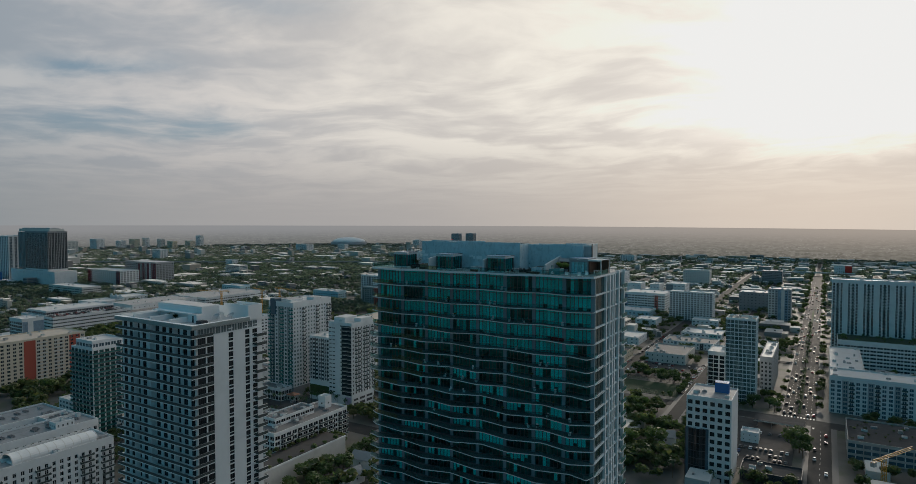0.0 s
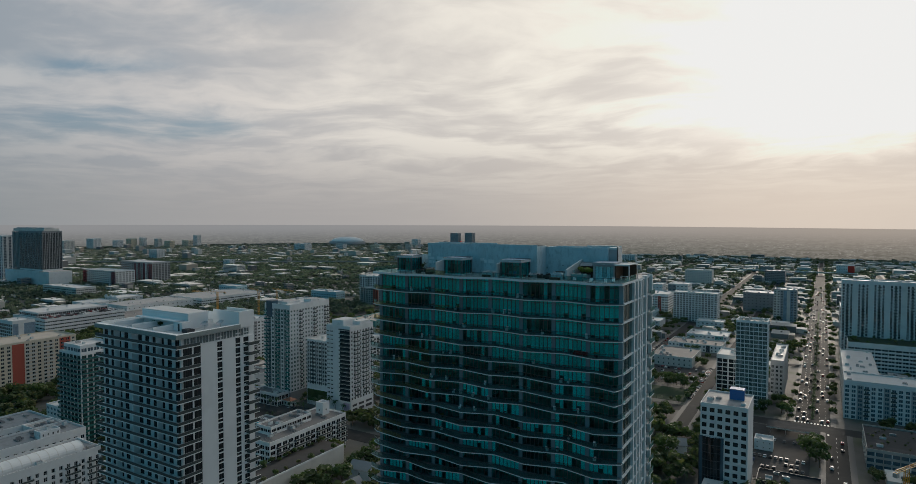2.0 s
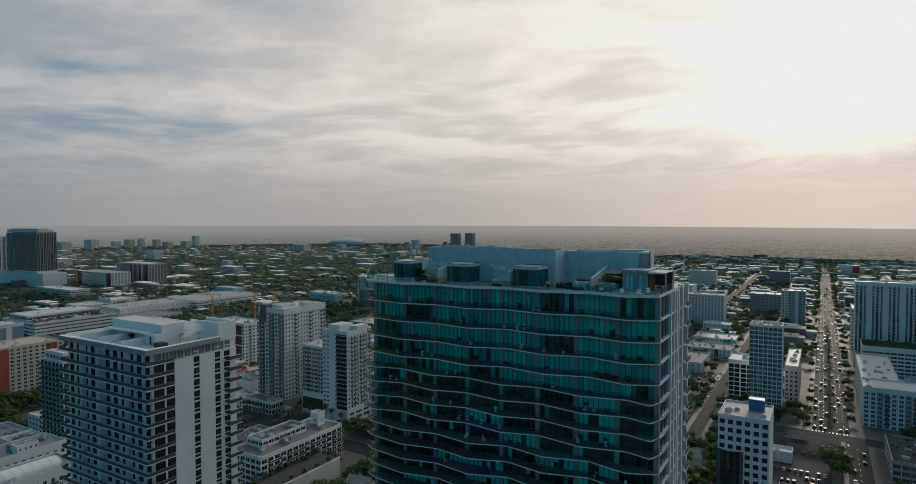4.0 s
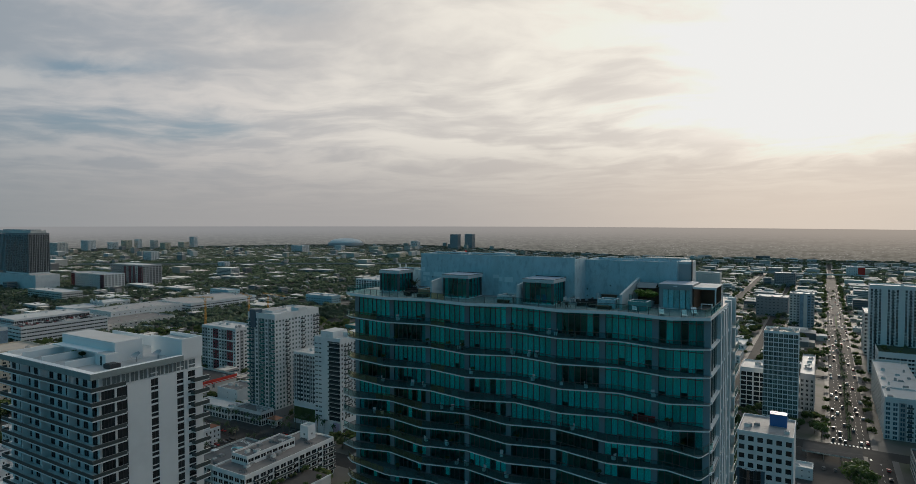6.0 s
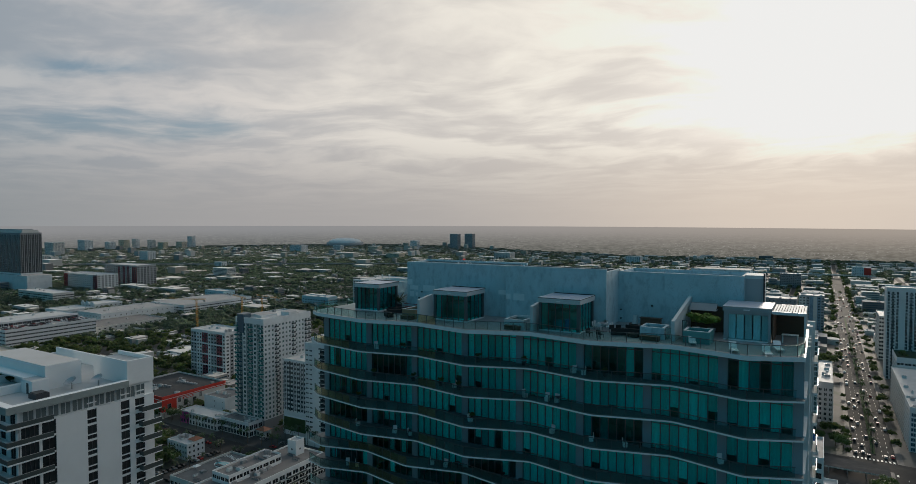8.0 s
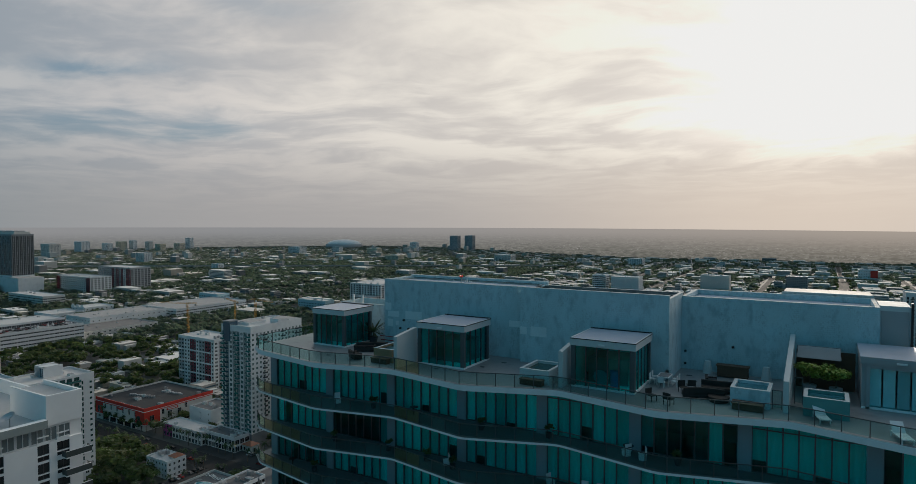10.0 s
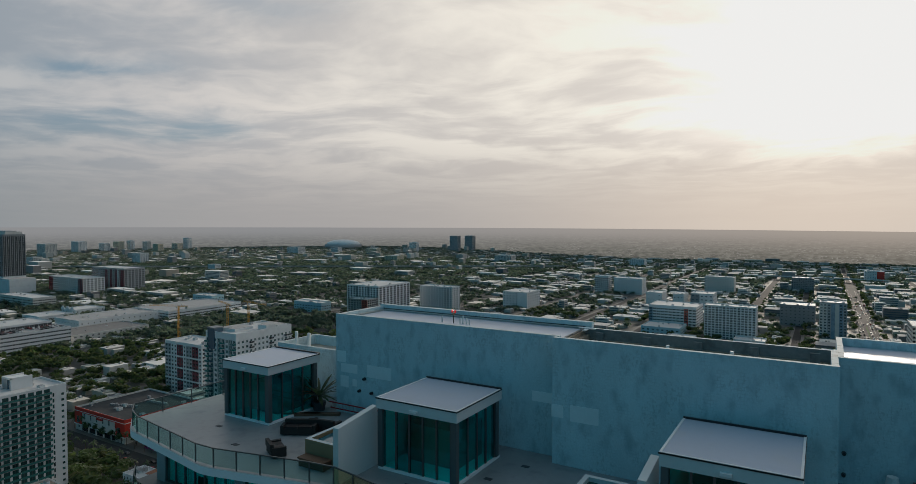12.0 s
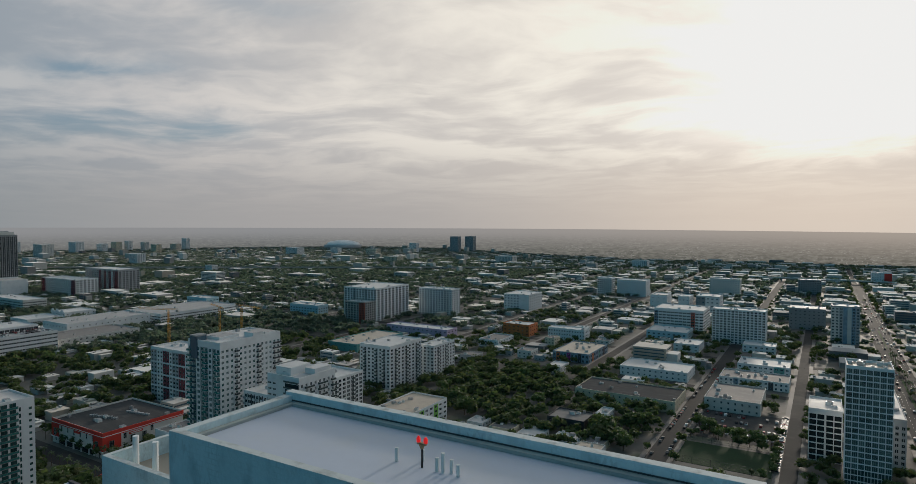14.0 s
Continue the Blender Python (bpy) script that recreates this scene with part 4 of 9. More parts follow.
def penthouse_box(x0, x1, y0, y1, label):
    b = thing("stair_pavilion", label, "roof pavilion", group="glazed stair pavilions on the terrace")
    z = ROOF
    part("roof", Mesh().box(x0 - 0.12, x1 + 0.12, y0 - 0.12, y1 + 0.1, z + 3.35, z + 3.93, "box", top="membrane"), b, "white flat roof")
    for a0, a1, c0, c1, h in ((x0 - 0.12, x1 + 0.12, y1 - 0.02, y1 + 0.1, 0.09), (x0 - 0.12, x1 + 0.12, y0 - 0.12, y0 - 0.02, 0.03), (x0 - 0.12, x0 - 0.02, y0 - 0.02, y1 - 0.02, 0.03), (x1 + 0.02, x1 + 0.12, y0 - 0.02, y1 - 0.02, 0.03)):
        part("roof_kerb", Mesh().box(a0, a1, c0, c1, z + 3.93, z + 3.93 + h, "white_plastic" if h < 0.05 else "black"), b)
    part("drip_edge", Mesh().box(x0 - 0.15, x1 + 0.15, y0 - 0.15, y0 - 0.12, z + 3.88, z + 3.94, "black"), b, "thin dark drip edge")
    part("drip_edge", Mesh().box(x1 + 0.12, x1 + 0.15, y0 - 0.12, y1 + 0.1, z + 3.88, z + 3.94, "black"), b, "thin dark drip edge")
    part("back_wall", Mesh().box(x0, x1, y1 - 0.2, y1, z, z + 3.35, "box"), b)
    part("side_wall", Mesh().box(x0, x0 + 0.2, y0 + 0.2, y1 - 0.2, z, z + 3.35, "box"), b)
    part("plinth", Mesh().box(x0 - 0.05, x1 + 0.05, y0 - 0.05, y1, z, z + 0.14, "slab"), b)
    part("stair_well", Mesh().box(x0 + 0.8, x1 - 0.9, y0 + 1.6, y1 - 0.4, z + 0.14, z + 2.2, "inside"), b, "dim stair inside")
    for cx, cy in ((x0 + 0.1, y0 + 0.1), (x1 - 0.12, y0 + 0.12), (x1 - 0.1, y1 - 0.3)):
        part("corner_post", Mesh().box(cx - 0.16, cx + 0.16, cy - 0.16, cy + 0.16, z + 0.14, z + 3.35, "mullion"), b)
    n = 5
    w = (x1 - x0 - 0.56) / n
    for k in range(n):
        p = part("pane", Mesh().box(x0 + 0.3 + k * w, x0 + 0.3 + (k + 1) * w - 0.1, y0 + 0.04, y0 + 0.07, z + 0.16, z + 3.3, "pane_dark" if k in (1, 2) else "pane"), b)
        p.visible_shadow = False
        part("mullion", Mesh().box(x0 + 0.3 + (k + 1) * w - 0.1, x0 + 0.3 + (k + 1) * w, y0, y0 + 0.12, z + 0.14, z + 3.35, "alu"), p)
    n = 4
    w = (y1 - y0 - 0.8) / n
    for k in range(n):
        p = part("pane", Mesh().box(x1 - 0.08, x1 - 0.05, y0 + 0.34 + k * w, y0 + 0.34 + (k + 1) * w - 0.1, z + 0.16, z + 3.3, "pane"), b)
        p.visible_shadow = False
        part("mullion", Mesh().box(x1 - 0.14, x1 - 0.02, y0 + 0.24 + (k + 1) * w, y0 + 0.34 + (k + 1) * w, z + 0.14, z + 3.35, "alu"), p)
    part("roof_lamp", Mesh().box((x0 + x1) / 2 - 0.25, (x0 + x1) / 2 + 0.2, y0 - 0.3, y0 - 0.12, z + 3.5, z + 3.62, "white_plastic"), b, "white wall light under the roof edge")
    return b


penthouse_box(-57.8, -53.5, 2.0, 6.6, "teal-glazed stair pavilion with a white flat roof beside a palm")
penthouse_box(-42.8, -37.9, 0.2, 5.0, "teal-glazed stair pavilion with a white flat roof beside a buttress wall")
penthouse_box(-27.7, -22.7, 0.0, 5.0, "teal-glazed stair pavilion with furniture stored behind its glass")
for x in (-59.0, -57.6):
    part("vent_pipe", Mesh().tube((x, 9.9, 133.2), (x, 9.9, 134.9), 0.13, 0.13, "white_plastic", 10), core)

# ---- other buildings ----
window_data, balcony_data = {}, {}
FOOT = []  # footprints taken


def window_mesh(w, h, pane, trim, split):
    """A framed window as one welded piece: raised frame and mullions, panes set back."""
    key = (round(w, 1), round(h, 1), pane, trim, split)
    if key in window_data:
        return window_data[key]
    t = 0.09
    xs = [0.0, t]
    for s in range(1, split):
        xs += [w * s / split - 0.04, w * s / split + 0.04]
    xs += [w - t, w]
    zs = [0.0, t, h - t, h]
    m, index = Mesh(), {}

    def vert(i, j, d):
        if (i, j, d) not in index:
            index[i, j, d] = len(m.v)
            m.v.append((xs[i], d, zs[j]))
        return index[i, j, d]

    def depth(i, j):
        return 0.0 if i % 2 == 1 and j == 1 else -0.09

    fs, ps = m.slot(trim), m.slot(pane)
    for i in range(len(xs) - 1):
        for j in range(3):
            d = depth(i, j)
            m.f.append((vert(i, j, d), vert(i + 1, j, d), vert(i + 1, j + 1, d), vert(i, j + 1, d)))
            m.m.append(ps if d == 0 else fs)
            if i + 2 < len(xs) and depth(i + 1, j) != d:
                e = depth(i + 1, j)
                m.f.append((vert(i + 1, j, d), vert(i + 1, j, e), vert(i + 1, j + 1, e), vert(i + 1, j + 1, d)))
                m.m.append(fs)
            if j < 2 and depth(i, j + 1) != d:
                e = depth(i, j + 1)
                m.f.append((vert(i, j + 1, d), vert(i + 1, j + 1, d), vert(i + 1, j + 1, e), vert(i, j + 1, e)))
                m.m.append(fs)
    window_data[key] = m.data("window")
    return window_data[key]


def balcony_mesh(w, depth, slab, rail):
    key = (round(w, 1), depth, slab, rail)
    if key not in balcony_data:
        m = Mesh().box(0, w, -depth, 0, -0.12, 0.1, slab)
        m.box(0, w, -depth, -depth + 0.06, 0.1, 1.1, rail)
        for a in (0, w - 0.06):
            m.box(a, a + 0.06, -depth + 0.06, 0, 0.1, 1.1, rail)
        m.box(-0.03, w + 0.03, -depth - 0.03, -depth + 0.09, 1.1, 1.16, slab)
        balcony_data[key] = m.data("balcony")
    return balcony_data[key]


def facade(parent, wall, o, u, n, length, base, floors, fh, bays, fill=(0.55, 0.55), lift=0.25, wall_mat="white", pane="window", trim="white_plastic", split=2,
           balcony=None, skip=(), solid_bays=(), deep=0.28, accents=None, loose=None, low=0, band=None):
    """Piers and bands in front of a recess on one side of a building, with a window object in each opening. balcony: (bays, depth, slab, rail)."""
    ang = math.atan2(u[1], u[0])
    bw = length / bays
    ww, wh = bw * fill[0], fh * fill[1]
    sill = fh * lift

    def bx(a, b, d0, d1, z0, z1, mat):
        p, q = (o[0] + u[0] * a + n[0] * d0, o[1] + u[1] * a + n[1] * d0), (o[0] + u[0] * b + n[0] * d1, o[1] + u[1] * b + n[1] * d1)
        wall.box(min(p[0], q[0]), max(p[0], q[0]), min(p[1], q[1]), max(p[1], q[1]), z0, z1, mat, bottom=False)

    top = base + floors * fh
    edges = []
    for k in range(bays):
        mat = accents[k] if accents and accents.get(k) else wall_mat
        a, b = k * bw, (k + 1) * bw
        if k in solid_bays:
            bx(a, b, -deep, 0, base, top, mat)
            continue
        bx(a, a + (bw - ww) / 2, -deep, 0, base, top, mat)
        bx(b - (bw - ww) / 2, b, -deep, 0, base, top, mat)
        a0, b0 = a + (bw - ww) / 2, b - (bw - ww) / 2
        for j in range(floors + 1):
            z0 = base + (j - 1) * fh + sill + wh if j else base
            z1 = base + j * fh + sill if j < floors else top
            bx(a0, b0, -deep, -0.02, z0, z1, band or mat)
    wm = window_mesh(ww, wh, pane, trim, split)
    for j in range(floors):
        for k in range(bays):
            if k in solid_bays:
                continue
            a = k * bw + (bw - ww) / 2
            z = base + j * fh + sill
            x, y = o[0] + u[0] * a - n[0] * (deep - 0.1), o[1] + u[1] * a - n[1] * (deep - 0.1)
            m = Matrix.LocRotScale((x, y, z), Euler((0, 0, ang)), None)
            if j >= low:
                part("window", wm, parent, at=m)
            elif loose is not None:
                q = [m @ Vector(c) for c in ((0, 0, 0), (ww, 0, 0), (ww, 0, wh), (0, 0, wh))]
                loose.poly(q, pane)
                mid = [m @ Vector(c) for c in ((ww * 0.47, -0.05, 0), (ww * 0.53, -0.05, 0), (ww * 0.53, -0.05, wh), (ww * 0.47, -0.05, wh))]
                loose.poly(mid, trim)
    if balcony:
        which, depth, slab, rail = balcony
        for k0, k1 in which:
            bm = balcony_mesh((k1 - k0) * bw - 0.3, depth, slab, rail)
            for j in range(1, floors):
                a = k0 * bw + 0.15
                x, y = o[0] + u[0] * a, o[1] + u[1] * a
                m = Matrix.LocRotScale((x, y, base + j * fh), Euler((0, 0, ang)), None)
                if j >= low:
                    part("balcony", bm, parent, at=m)
                elif loose is not None:
                    w = (k1 - k0) * bw - 0.3
                    c = [m @ Vector(p) for p in ((0, -depth, -0.1), (w, -depth, -0.1), (w, -depth, 1.1), (0, -depth, 1.1))]
                    loose.poly(c, rail)


def building(name, label, category, x0, x1, y0, y1, h, fh=3.1, front=6, side=4, wall="white", pane="window", fill=(0.55, 0.55), lift=0.25, trim="white_plastic", split=2, roof="roof_white",
             faces="FR", fb=None, sb=None, solid_f=(), solid_s=(), acc_f=None, acc_s=None, parapet=0.9, units=3, base=0.0, plinth=None, ffill=None, band=None, low=99, deep=0.28, group="", condensers=0):
    """A block with recessed windows on the sides that face the camera's way, a parapet and roof plant."""
    b = thing(name, label, category, group=group)
    FOOT.append((x0, x1, y0, y1))
    w = Mesh()
    floors = max(1, int((h - base) / fh))
    d = deep
    F, R, L = "F" in faces, "R" in faces, "L" in faces
    w.box(x0 + (d if L else 0), x1 - (d if R else 0), y0 + (d if F else 0), y1, 0, h - 0.05, wall, top=roof)
    if h - base - floors * fh > 0.05:
        z = base + floors * fh
        w.box(x0, x1, y0, y0 + d, z, h, wall) if F else None
        w.box(x1 - d, x1, y0 + d, y1, z, h, wall) if R else None
        w.box(x0, x0 + d, y0 + d, y1, z, h, wall) if L else None
    if base > 0:
        pm = plinth or wall
        w.box(x0 - 0.05, x1 + 0.05, y0 - 0.05, y1, 0, base, pm)
    t = 0.3
    for a in ((x0, x1, y0, y0 + t), (x0, x1, y1 - t, y1), (x0, x0 + t, y0 + t, y1 - t), (x1 - t, x1, y0 + t, y1 - t)):
        w.box(*a, h, h + parapet, wall)
    loose = Mesh()
    kw = dict(fh=fh, fill=fill, lift=lift, wall_mat=wall, pane=pane, trim=trim, split=split, deep=d, loose=loose, low=low, band=band)
    if F:
        facade(b, w, (x0, y0), (1, 0), (0, -1), x1 - x0, base, floors, bays=front, balcony=fb, solid_bays=solid_f, accents=acc_f, **dict(kw, fill=ffill or fill))
    if R:
        facade(b, w, (x1, y0 + d), (0, 1), (1, 0), y1 - y0 - d, base, floors, bays=side, balcony=sb, solid_bays=solid_s, accents=acc_s, **kw)
    if L:
        facade(b, w, (x0, y1), (0, -1), (-1, 0), y1 - y0 - d, base, floors, bays=side, balcony=sb, solid_bays=solid_s, accents=acc_s, **kw)
    part("wall", w, b)
    if loose.f:
        part("glazing", loose, b, kind="stuff")
    r = random.Random(int(x0 * 7 + y0 * 13))
    for k in range(units):
        sx, sy, sz = r.uniform(1.2, 3.6), r.uniform(1.2, 3.0), r.uniform(0.9, 2.0)
        ux, uy = r.uniform(x0 + 1, max(x0 + 1.1, x1 - 1 - sx)), r.uniform(y0 + 1, max(y0 + 1.1, y1 - 1 - sy))
        m = Mesh().box(ux, ux + sx, uy, uy + sy, h - 0.05, h + sz, "metal" if k % 2 else "box").box(ux + 0.2, ux + sx - 0.2, uy + 0.2, uy + sy - 0.2, h + sz, h + sz + 0.12, "midgrey")
        part("roof_unit", m, b, "grey rooftop plant unit")
    if condensers:
        cm = Mesh()
        for k in range(condensers):
            cx, cy = x0 + 3 + (x1 - x0 - 8) * r.random(), y0 + 3 + (y1 - y0 - 8) * r.random()
            for i in range(4):
                for j in range(2):
                    cm.box(cx + i * 1.15, cx + i * 1.15 + 0.85, cy + j * 1.15, cy + j * 1.15 + 0.85, h - 0.05, h + 0.85, "midgrey", top="charcoal")
        part("condenser_bank", cm, b, "rows of dark air-conditioning condensers", kind="stuff")
    return b


# the white tower with dark balconies
def white_tower():
    x0, x1, y0, y1, h, fh = -160.0, -120.6, -16.4, 10.0, 110.0, 3.1
    FOOT.append((x0, x1, y0, y1))
    b = thing("white_tower", "white residential tower with long dark-railed balconies and a blank flank", "apartment tower")
    w, loose = Mesh(), Mesh()
    w.box(x0, x1 - 0.35, y0 + 1.2, y1, 0, h, "tower_white", top="roof_white")
    floors = 34
    # balcony side
    facade(b, w, (x0, y0 + 0.75), (1, 0), (0, -1), x1 - x0, h - floors * fh, floors, fh, 11, fill=(0.56, 0.80), lift=0.04, deep=0.3, wall_mat="tower_white", loose=loose, low=16, trim="charcoal")
    slab = Mesh().box(x0 - 0.6, x1 + 0.9, y0 - 1.3, y0 + 0.75, -0.14, 0.14, "tower_white").box(x1, x1 + 0.9, y0 + 0.75, y0 + 6.3, -0.14, 0.14, "tower_white")
    rail = Mesh().box(x0 - 0.6, x1 + 0.9, y0 - 1.3, y0 - 1.24, 0.14, 0.95, "rail").box(x1 + 0.84, x1 + 0.9, y0 - 1.24, y0 + 6.3, 0.14, 0.95, "rail").box(x0 - 0.6, x0 - 0.54, y0 - 1.24, y0 + 0.3, 0.14, 0.95, "rail")
    rail.box(x0 - 0.62, x1 + 0.92, y0 - 1.32, y0 - 1.22, 0.95, 1.0, "grey").box(x1 + 0.82, x1 + 0.92, y0 - 1.22, y0 + 6.3, 0.95, 1.0, "grey")
    sd, rd = slab.data("balcony_slab"), rail.data("balcony_rail")
    dd = Mesh().box(-0.12, 0.12, y0 - 1.0, y0 + 0.75, 0.14, fh - 0.14, "tower_white").data("balcony_divider")
    for j in range(1, floors):
        z = h - j * fh
        s = part("balcony_slab", sd, b, at=(0, 0, z))
        part("balcony_rail", rd, s, "dark green-grey railing with a white top bar")
        if j < 20:
            for k in (3, 6, 10):
                part("balcony_divider", dd, s, at=(x0 + (x1 - x0) * k / 13, 0, 0))
    # flank
    z0 = h - floors * fh

    def strip(ya, yb, n, kind):
        loc = Mesh()
        for j in range(floors - 1):
            z = z0 + j * fh
            if kind == "ribbon":
                zz0, zz1 = z + 0.1, z + fh - 0.25
            else:
                zz0, zz1 = z + 1.22, z + 2.88
            if j > 14:
                wd = window_mesh(yb - ya, zz1 - zz0, "window", "charcoal", n)
                part("window", wd, b, at=Matrix.LocRotScale((x1 - 0.2, ya, zz0), Euler((0, 0, math.pi / 2)), None))
                if kind == "pair":
                    part("spandrel", window_mesh(yb - ya, 0.78, "window", "charcoal", 2), b, at=Matrix.LocRotScale((x1 - 0.2, ya, z + 0.22), Euler((0, 0, math.pi / 2)), None))
            else:
                loc.box(x1 - 0.3, x1 - 0.22, ya, yb, zz0, zz1, "window", bottom=False)
        return loc

    for ya, yb, n, kind in ((y0 + 1.3, y0 + 4.2, 4, "ribbon"), (y0 + 4.7, y0 + 7.1, 2, "ribbon"), (y0 + 12.7, y0 + 14.5, 2, "pair"), (y0 + 19.3, y0 + 21.1, 2, "pair"), (y0 + 22.3, y0 + 24.3, 2, "pair")):
        loc = strip(ya, yb, n, kind)
        for v, f, m in ((loc.v, loc.f, loc.m),):
            k = len(loose.v)
            loose.v += v
            loose.f += [tuple(i + k for i in q) for q in f]
            loose.m += [loose.slot(loc.mats[q]) for q in m]
    cuts = [y0 + 0.9, y0 + 1.3, y0 + 4.2, y0 + 4.7, y0 + 7.1, y0 + 12.7, y0 + 14.5, y0 + 19.3, y0 + 21.1, y0 + 22.3, y0 + 24.3, y1]
    for a, c in zip(cuts[::2], cuts[1::2]):
        w.box(x1 - 0.35, x1, a, c, 0, h - fh, "tower_white")
    for a, c, bh in ((y0 + 1.3, y0 + 4.2, 0.3), (y0 + 4.7, y0 + 7.1, 0.3), (y0 + 12.7, y0 + 14.5, 0.4), (y0 + 19.3, y0 + 21.1, 0.4), (y0 + 22.3, y0 + 24.3, 0.8)):
        for j in range(floors):
            w.box(x1 - 0.35, x1 - 0.04, a, c, z0 + j * fh - bh / 2, z0 + j * fh + bh / 2, "tower_white", bottom=False)
            if a > y0 + 9:
                w.box(x1 - 0.35, x1 - 0.04, a, c, z0 + j * fh + 1.0, z0 + j * fh + 1.22, "tower_white", bottom=False)
    # clerestory under the roof edge
    for k in range(11):
        ya = y0 + 1.6 + k * 2.1
        part("window", window_mesh(1.9, 2.3, "window_pale", "white_plastic", 2), b, at=Matrix.LocRotScale((x1 - 0.2, ya, h - 2.9), Euler((0, 0, math.pi / 2)), None))
    small = balcony_mesh(4.2, 1.5, "tower_white", "rail")
    for j in range(2, floors):
        part("balcony", small, b, at=Matrix.LocRotScale((x1, y0 + 23.0, h - j * fh), Euler((0, 0, math.pi / 2)), None))
    # roof edge, terrace walls and plant blocks
    w.box(x0 - 0.9, x1 + 1.0, y0 - 1.4, y0 + 0.2, h - 0.35, h + 0.95, "fascia", top="tower_white").box(x1 - 0.3, x1 + 1.0, y0 + 0.2, y1 - 5.9, h - 0.35, h + 0.95, "fascia", top="tower_white")
    w.box(x1 - 0.4, x1 + 0.05, y1 - 5.7, y1, h - 0.3, h + 4.7, "tower_white").box(x1 - 12.4, x1 - 0.4, y1 - 5.7, y1 - 5.4, h, h + 4.7, "tower_white")
    w.box(x1 - 12.4, x1 - 0.4, y1 - 0.4, y1, h, h + 4.7, "tower_white").box(x1 - 12.4, x1 - 0.4, y1 - 5.4, y1 - 0.4, h, h + 3.9, "tower_white", top="roof_white")
    w.box(x0, x0 + 0.4, y0 + 0.2, y1, h, h + 1.3, "tower_white").box(x0 + 0.4, x1 - 12.4, y1 - 0.4, y1, h, h + 2.6, "tower_white")
    w.box(-153.5, -130.0, -6.6, 0.2, h, h + 4.8, "tower_white", top="roof_white").box(-153.5, -133.0, -9.0, -6.6, h + 2.3, h + 2.6, "tower_white")
    w.box(-132.9, -128.6, -9.6, -6.6, h, h + 2.6, "tower_white", top="roof_white").box(-130.8, -130.0, -9.64, -9.6, h, h + 2.1, "charcoal")
    for x in (-153.0, -144.0, -133.6):
        w.box(x, x + 0.35, y0 + 0.4, -6.6, h, h + 1.7, "tower_white")
    part("wall", w, b)
    part("glazing", loose, b, kind="stuff")
    part("spa_tub", Mesh().box(-127.0, -124.2, -11.0, -8.6, h, h + 1.0, "charcoal").box(-126.8, -124.4, -10.8, -8.8, h + 1.0, h + 1.12, "black"), b, "covered dark spa tub")
    part("railing", Mesh().box(-153.6, x1 + 0.9, y0 - 1.35, y0 - 1.3, h + 0.95, h + 1.02, "metal"), b)
    for dx, dy in ((-126.6, -3.4), (-124.4, 0.6)):
        dish = Mesh()
        rim = 14
        for k in range(rim):
            a0, a1 = 2 * math.pi * k / rim, 2 * math.pi * (k + 1) / rim
            for r0, r1, z0_, z1_ in ((0.0, 0.7, 0.0, 0.1), (0.7, 1.3, 0.1, 0.4)):
                P = lambda r, a, z: (dx + r * math.cos(a), dy + r * math.sin(a) * 0.8 - z, h + 1.5 + r * math.sin(a) * 0.5 + z * 0.6)
                dish.poly([P(r0, a0, z0_), P(r1, a0, z1_), P(r1, a1, z1_), P(r0, a1, z0_)], "metal")
        dish.tube((dx, dy, h), (dx, dy, h + 1.5), 0.12, 0.1, "metal")
        part("dish_aerial", dish, b, "grey dish aerial on a post")
    return b


white_tower()

B = building
apt = B("apartment_tower", "white and green-glazed apartment tower with stacked balconies", "apartment tower", -349, -321, 216, 260, 76, 3.1, 8, 14, "white", "window_teal", (0.5, 0.52), 0.22, faces="FR", ffill=(0.62, 0.66), base=8.0, plinth="midgrey", fb=([(0, 1), (4, 5), (7, 8)], 1.4, "white", "teal_rail"), sb=([(3, 4), (8, 9), (12, 14)], 1.2, "white", "charcoal"), acc_f={1: "fascia", 3: "fascia", 4: "grey", 6: "fascia"}, units=3, low=10)
part("glazed_corner", Mesh().box(-346.5, -340.5, 215.4, 222, 66, 78.5, "window_blue").box(-346.8, -340.2, 215.2, 222.2, 78.5, 79.2, "midgrey"), apt, "grey-glazed corner crown")
for z in np.arange(8.0, 66.0, 3.1):
    part("bay_band", Mesh().box(-346.5, -342.5, 215.5, 216.0, z, z + 1.0, "window_blue"), apt)
for x0, x1, y0, y1, h in ((-347, -332, 224, 238, 77.6), (-330, -322, 240, 248, 78.6), (-340, -324, 251, 259, 77.2)):
    part("roof_storey", Mesh().box(x0, x1, y0, y1, 75.9, h, "white", top="roof_mid"), apt, "white stepped crown block")
slim = B("apartment_tower", "slim white tower with a dark-glazed corner bay and a mural plinth", "apartment tower", -281, -258, 214, 240, 65, 3.05, 7, 8, "white", "window", (0.44, 0.56), 0.22, sb=([(1, 3), (4, 6), (7, 8)], 1.2, "white", "rail"), solid_f=(2, 3, 4, 5, 6), ffill=(0.74, 0.34), base=11, plinth="white", units=3, low=3)
part("glazed_bay", Mesh().box(-267.6, -258.4, 213.5, 214.0, 11, 63.2, "window"), slim, "dark glazed bay")
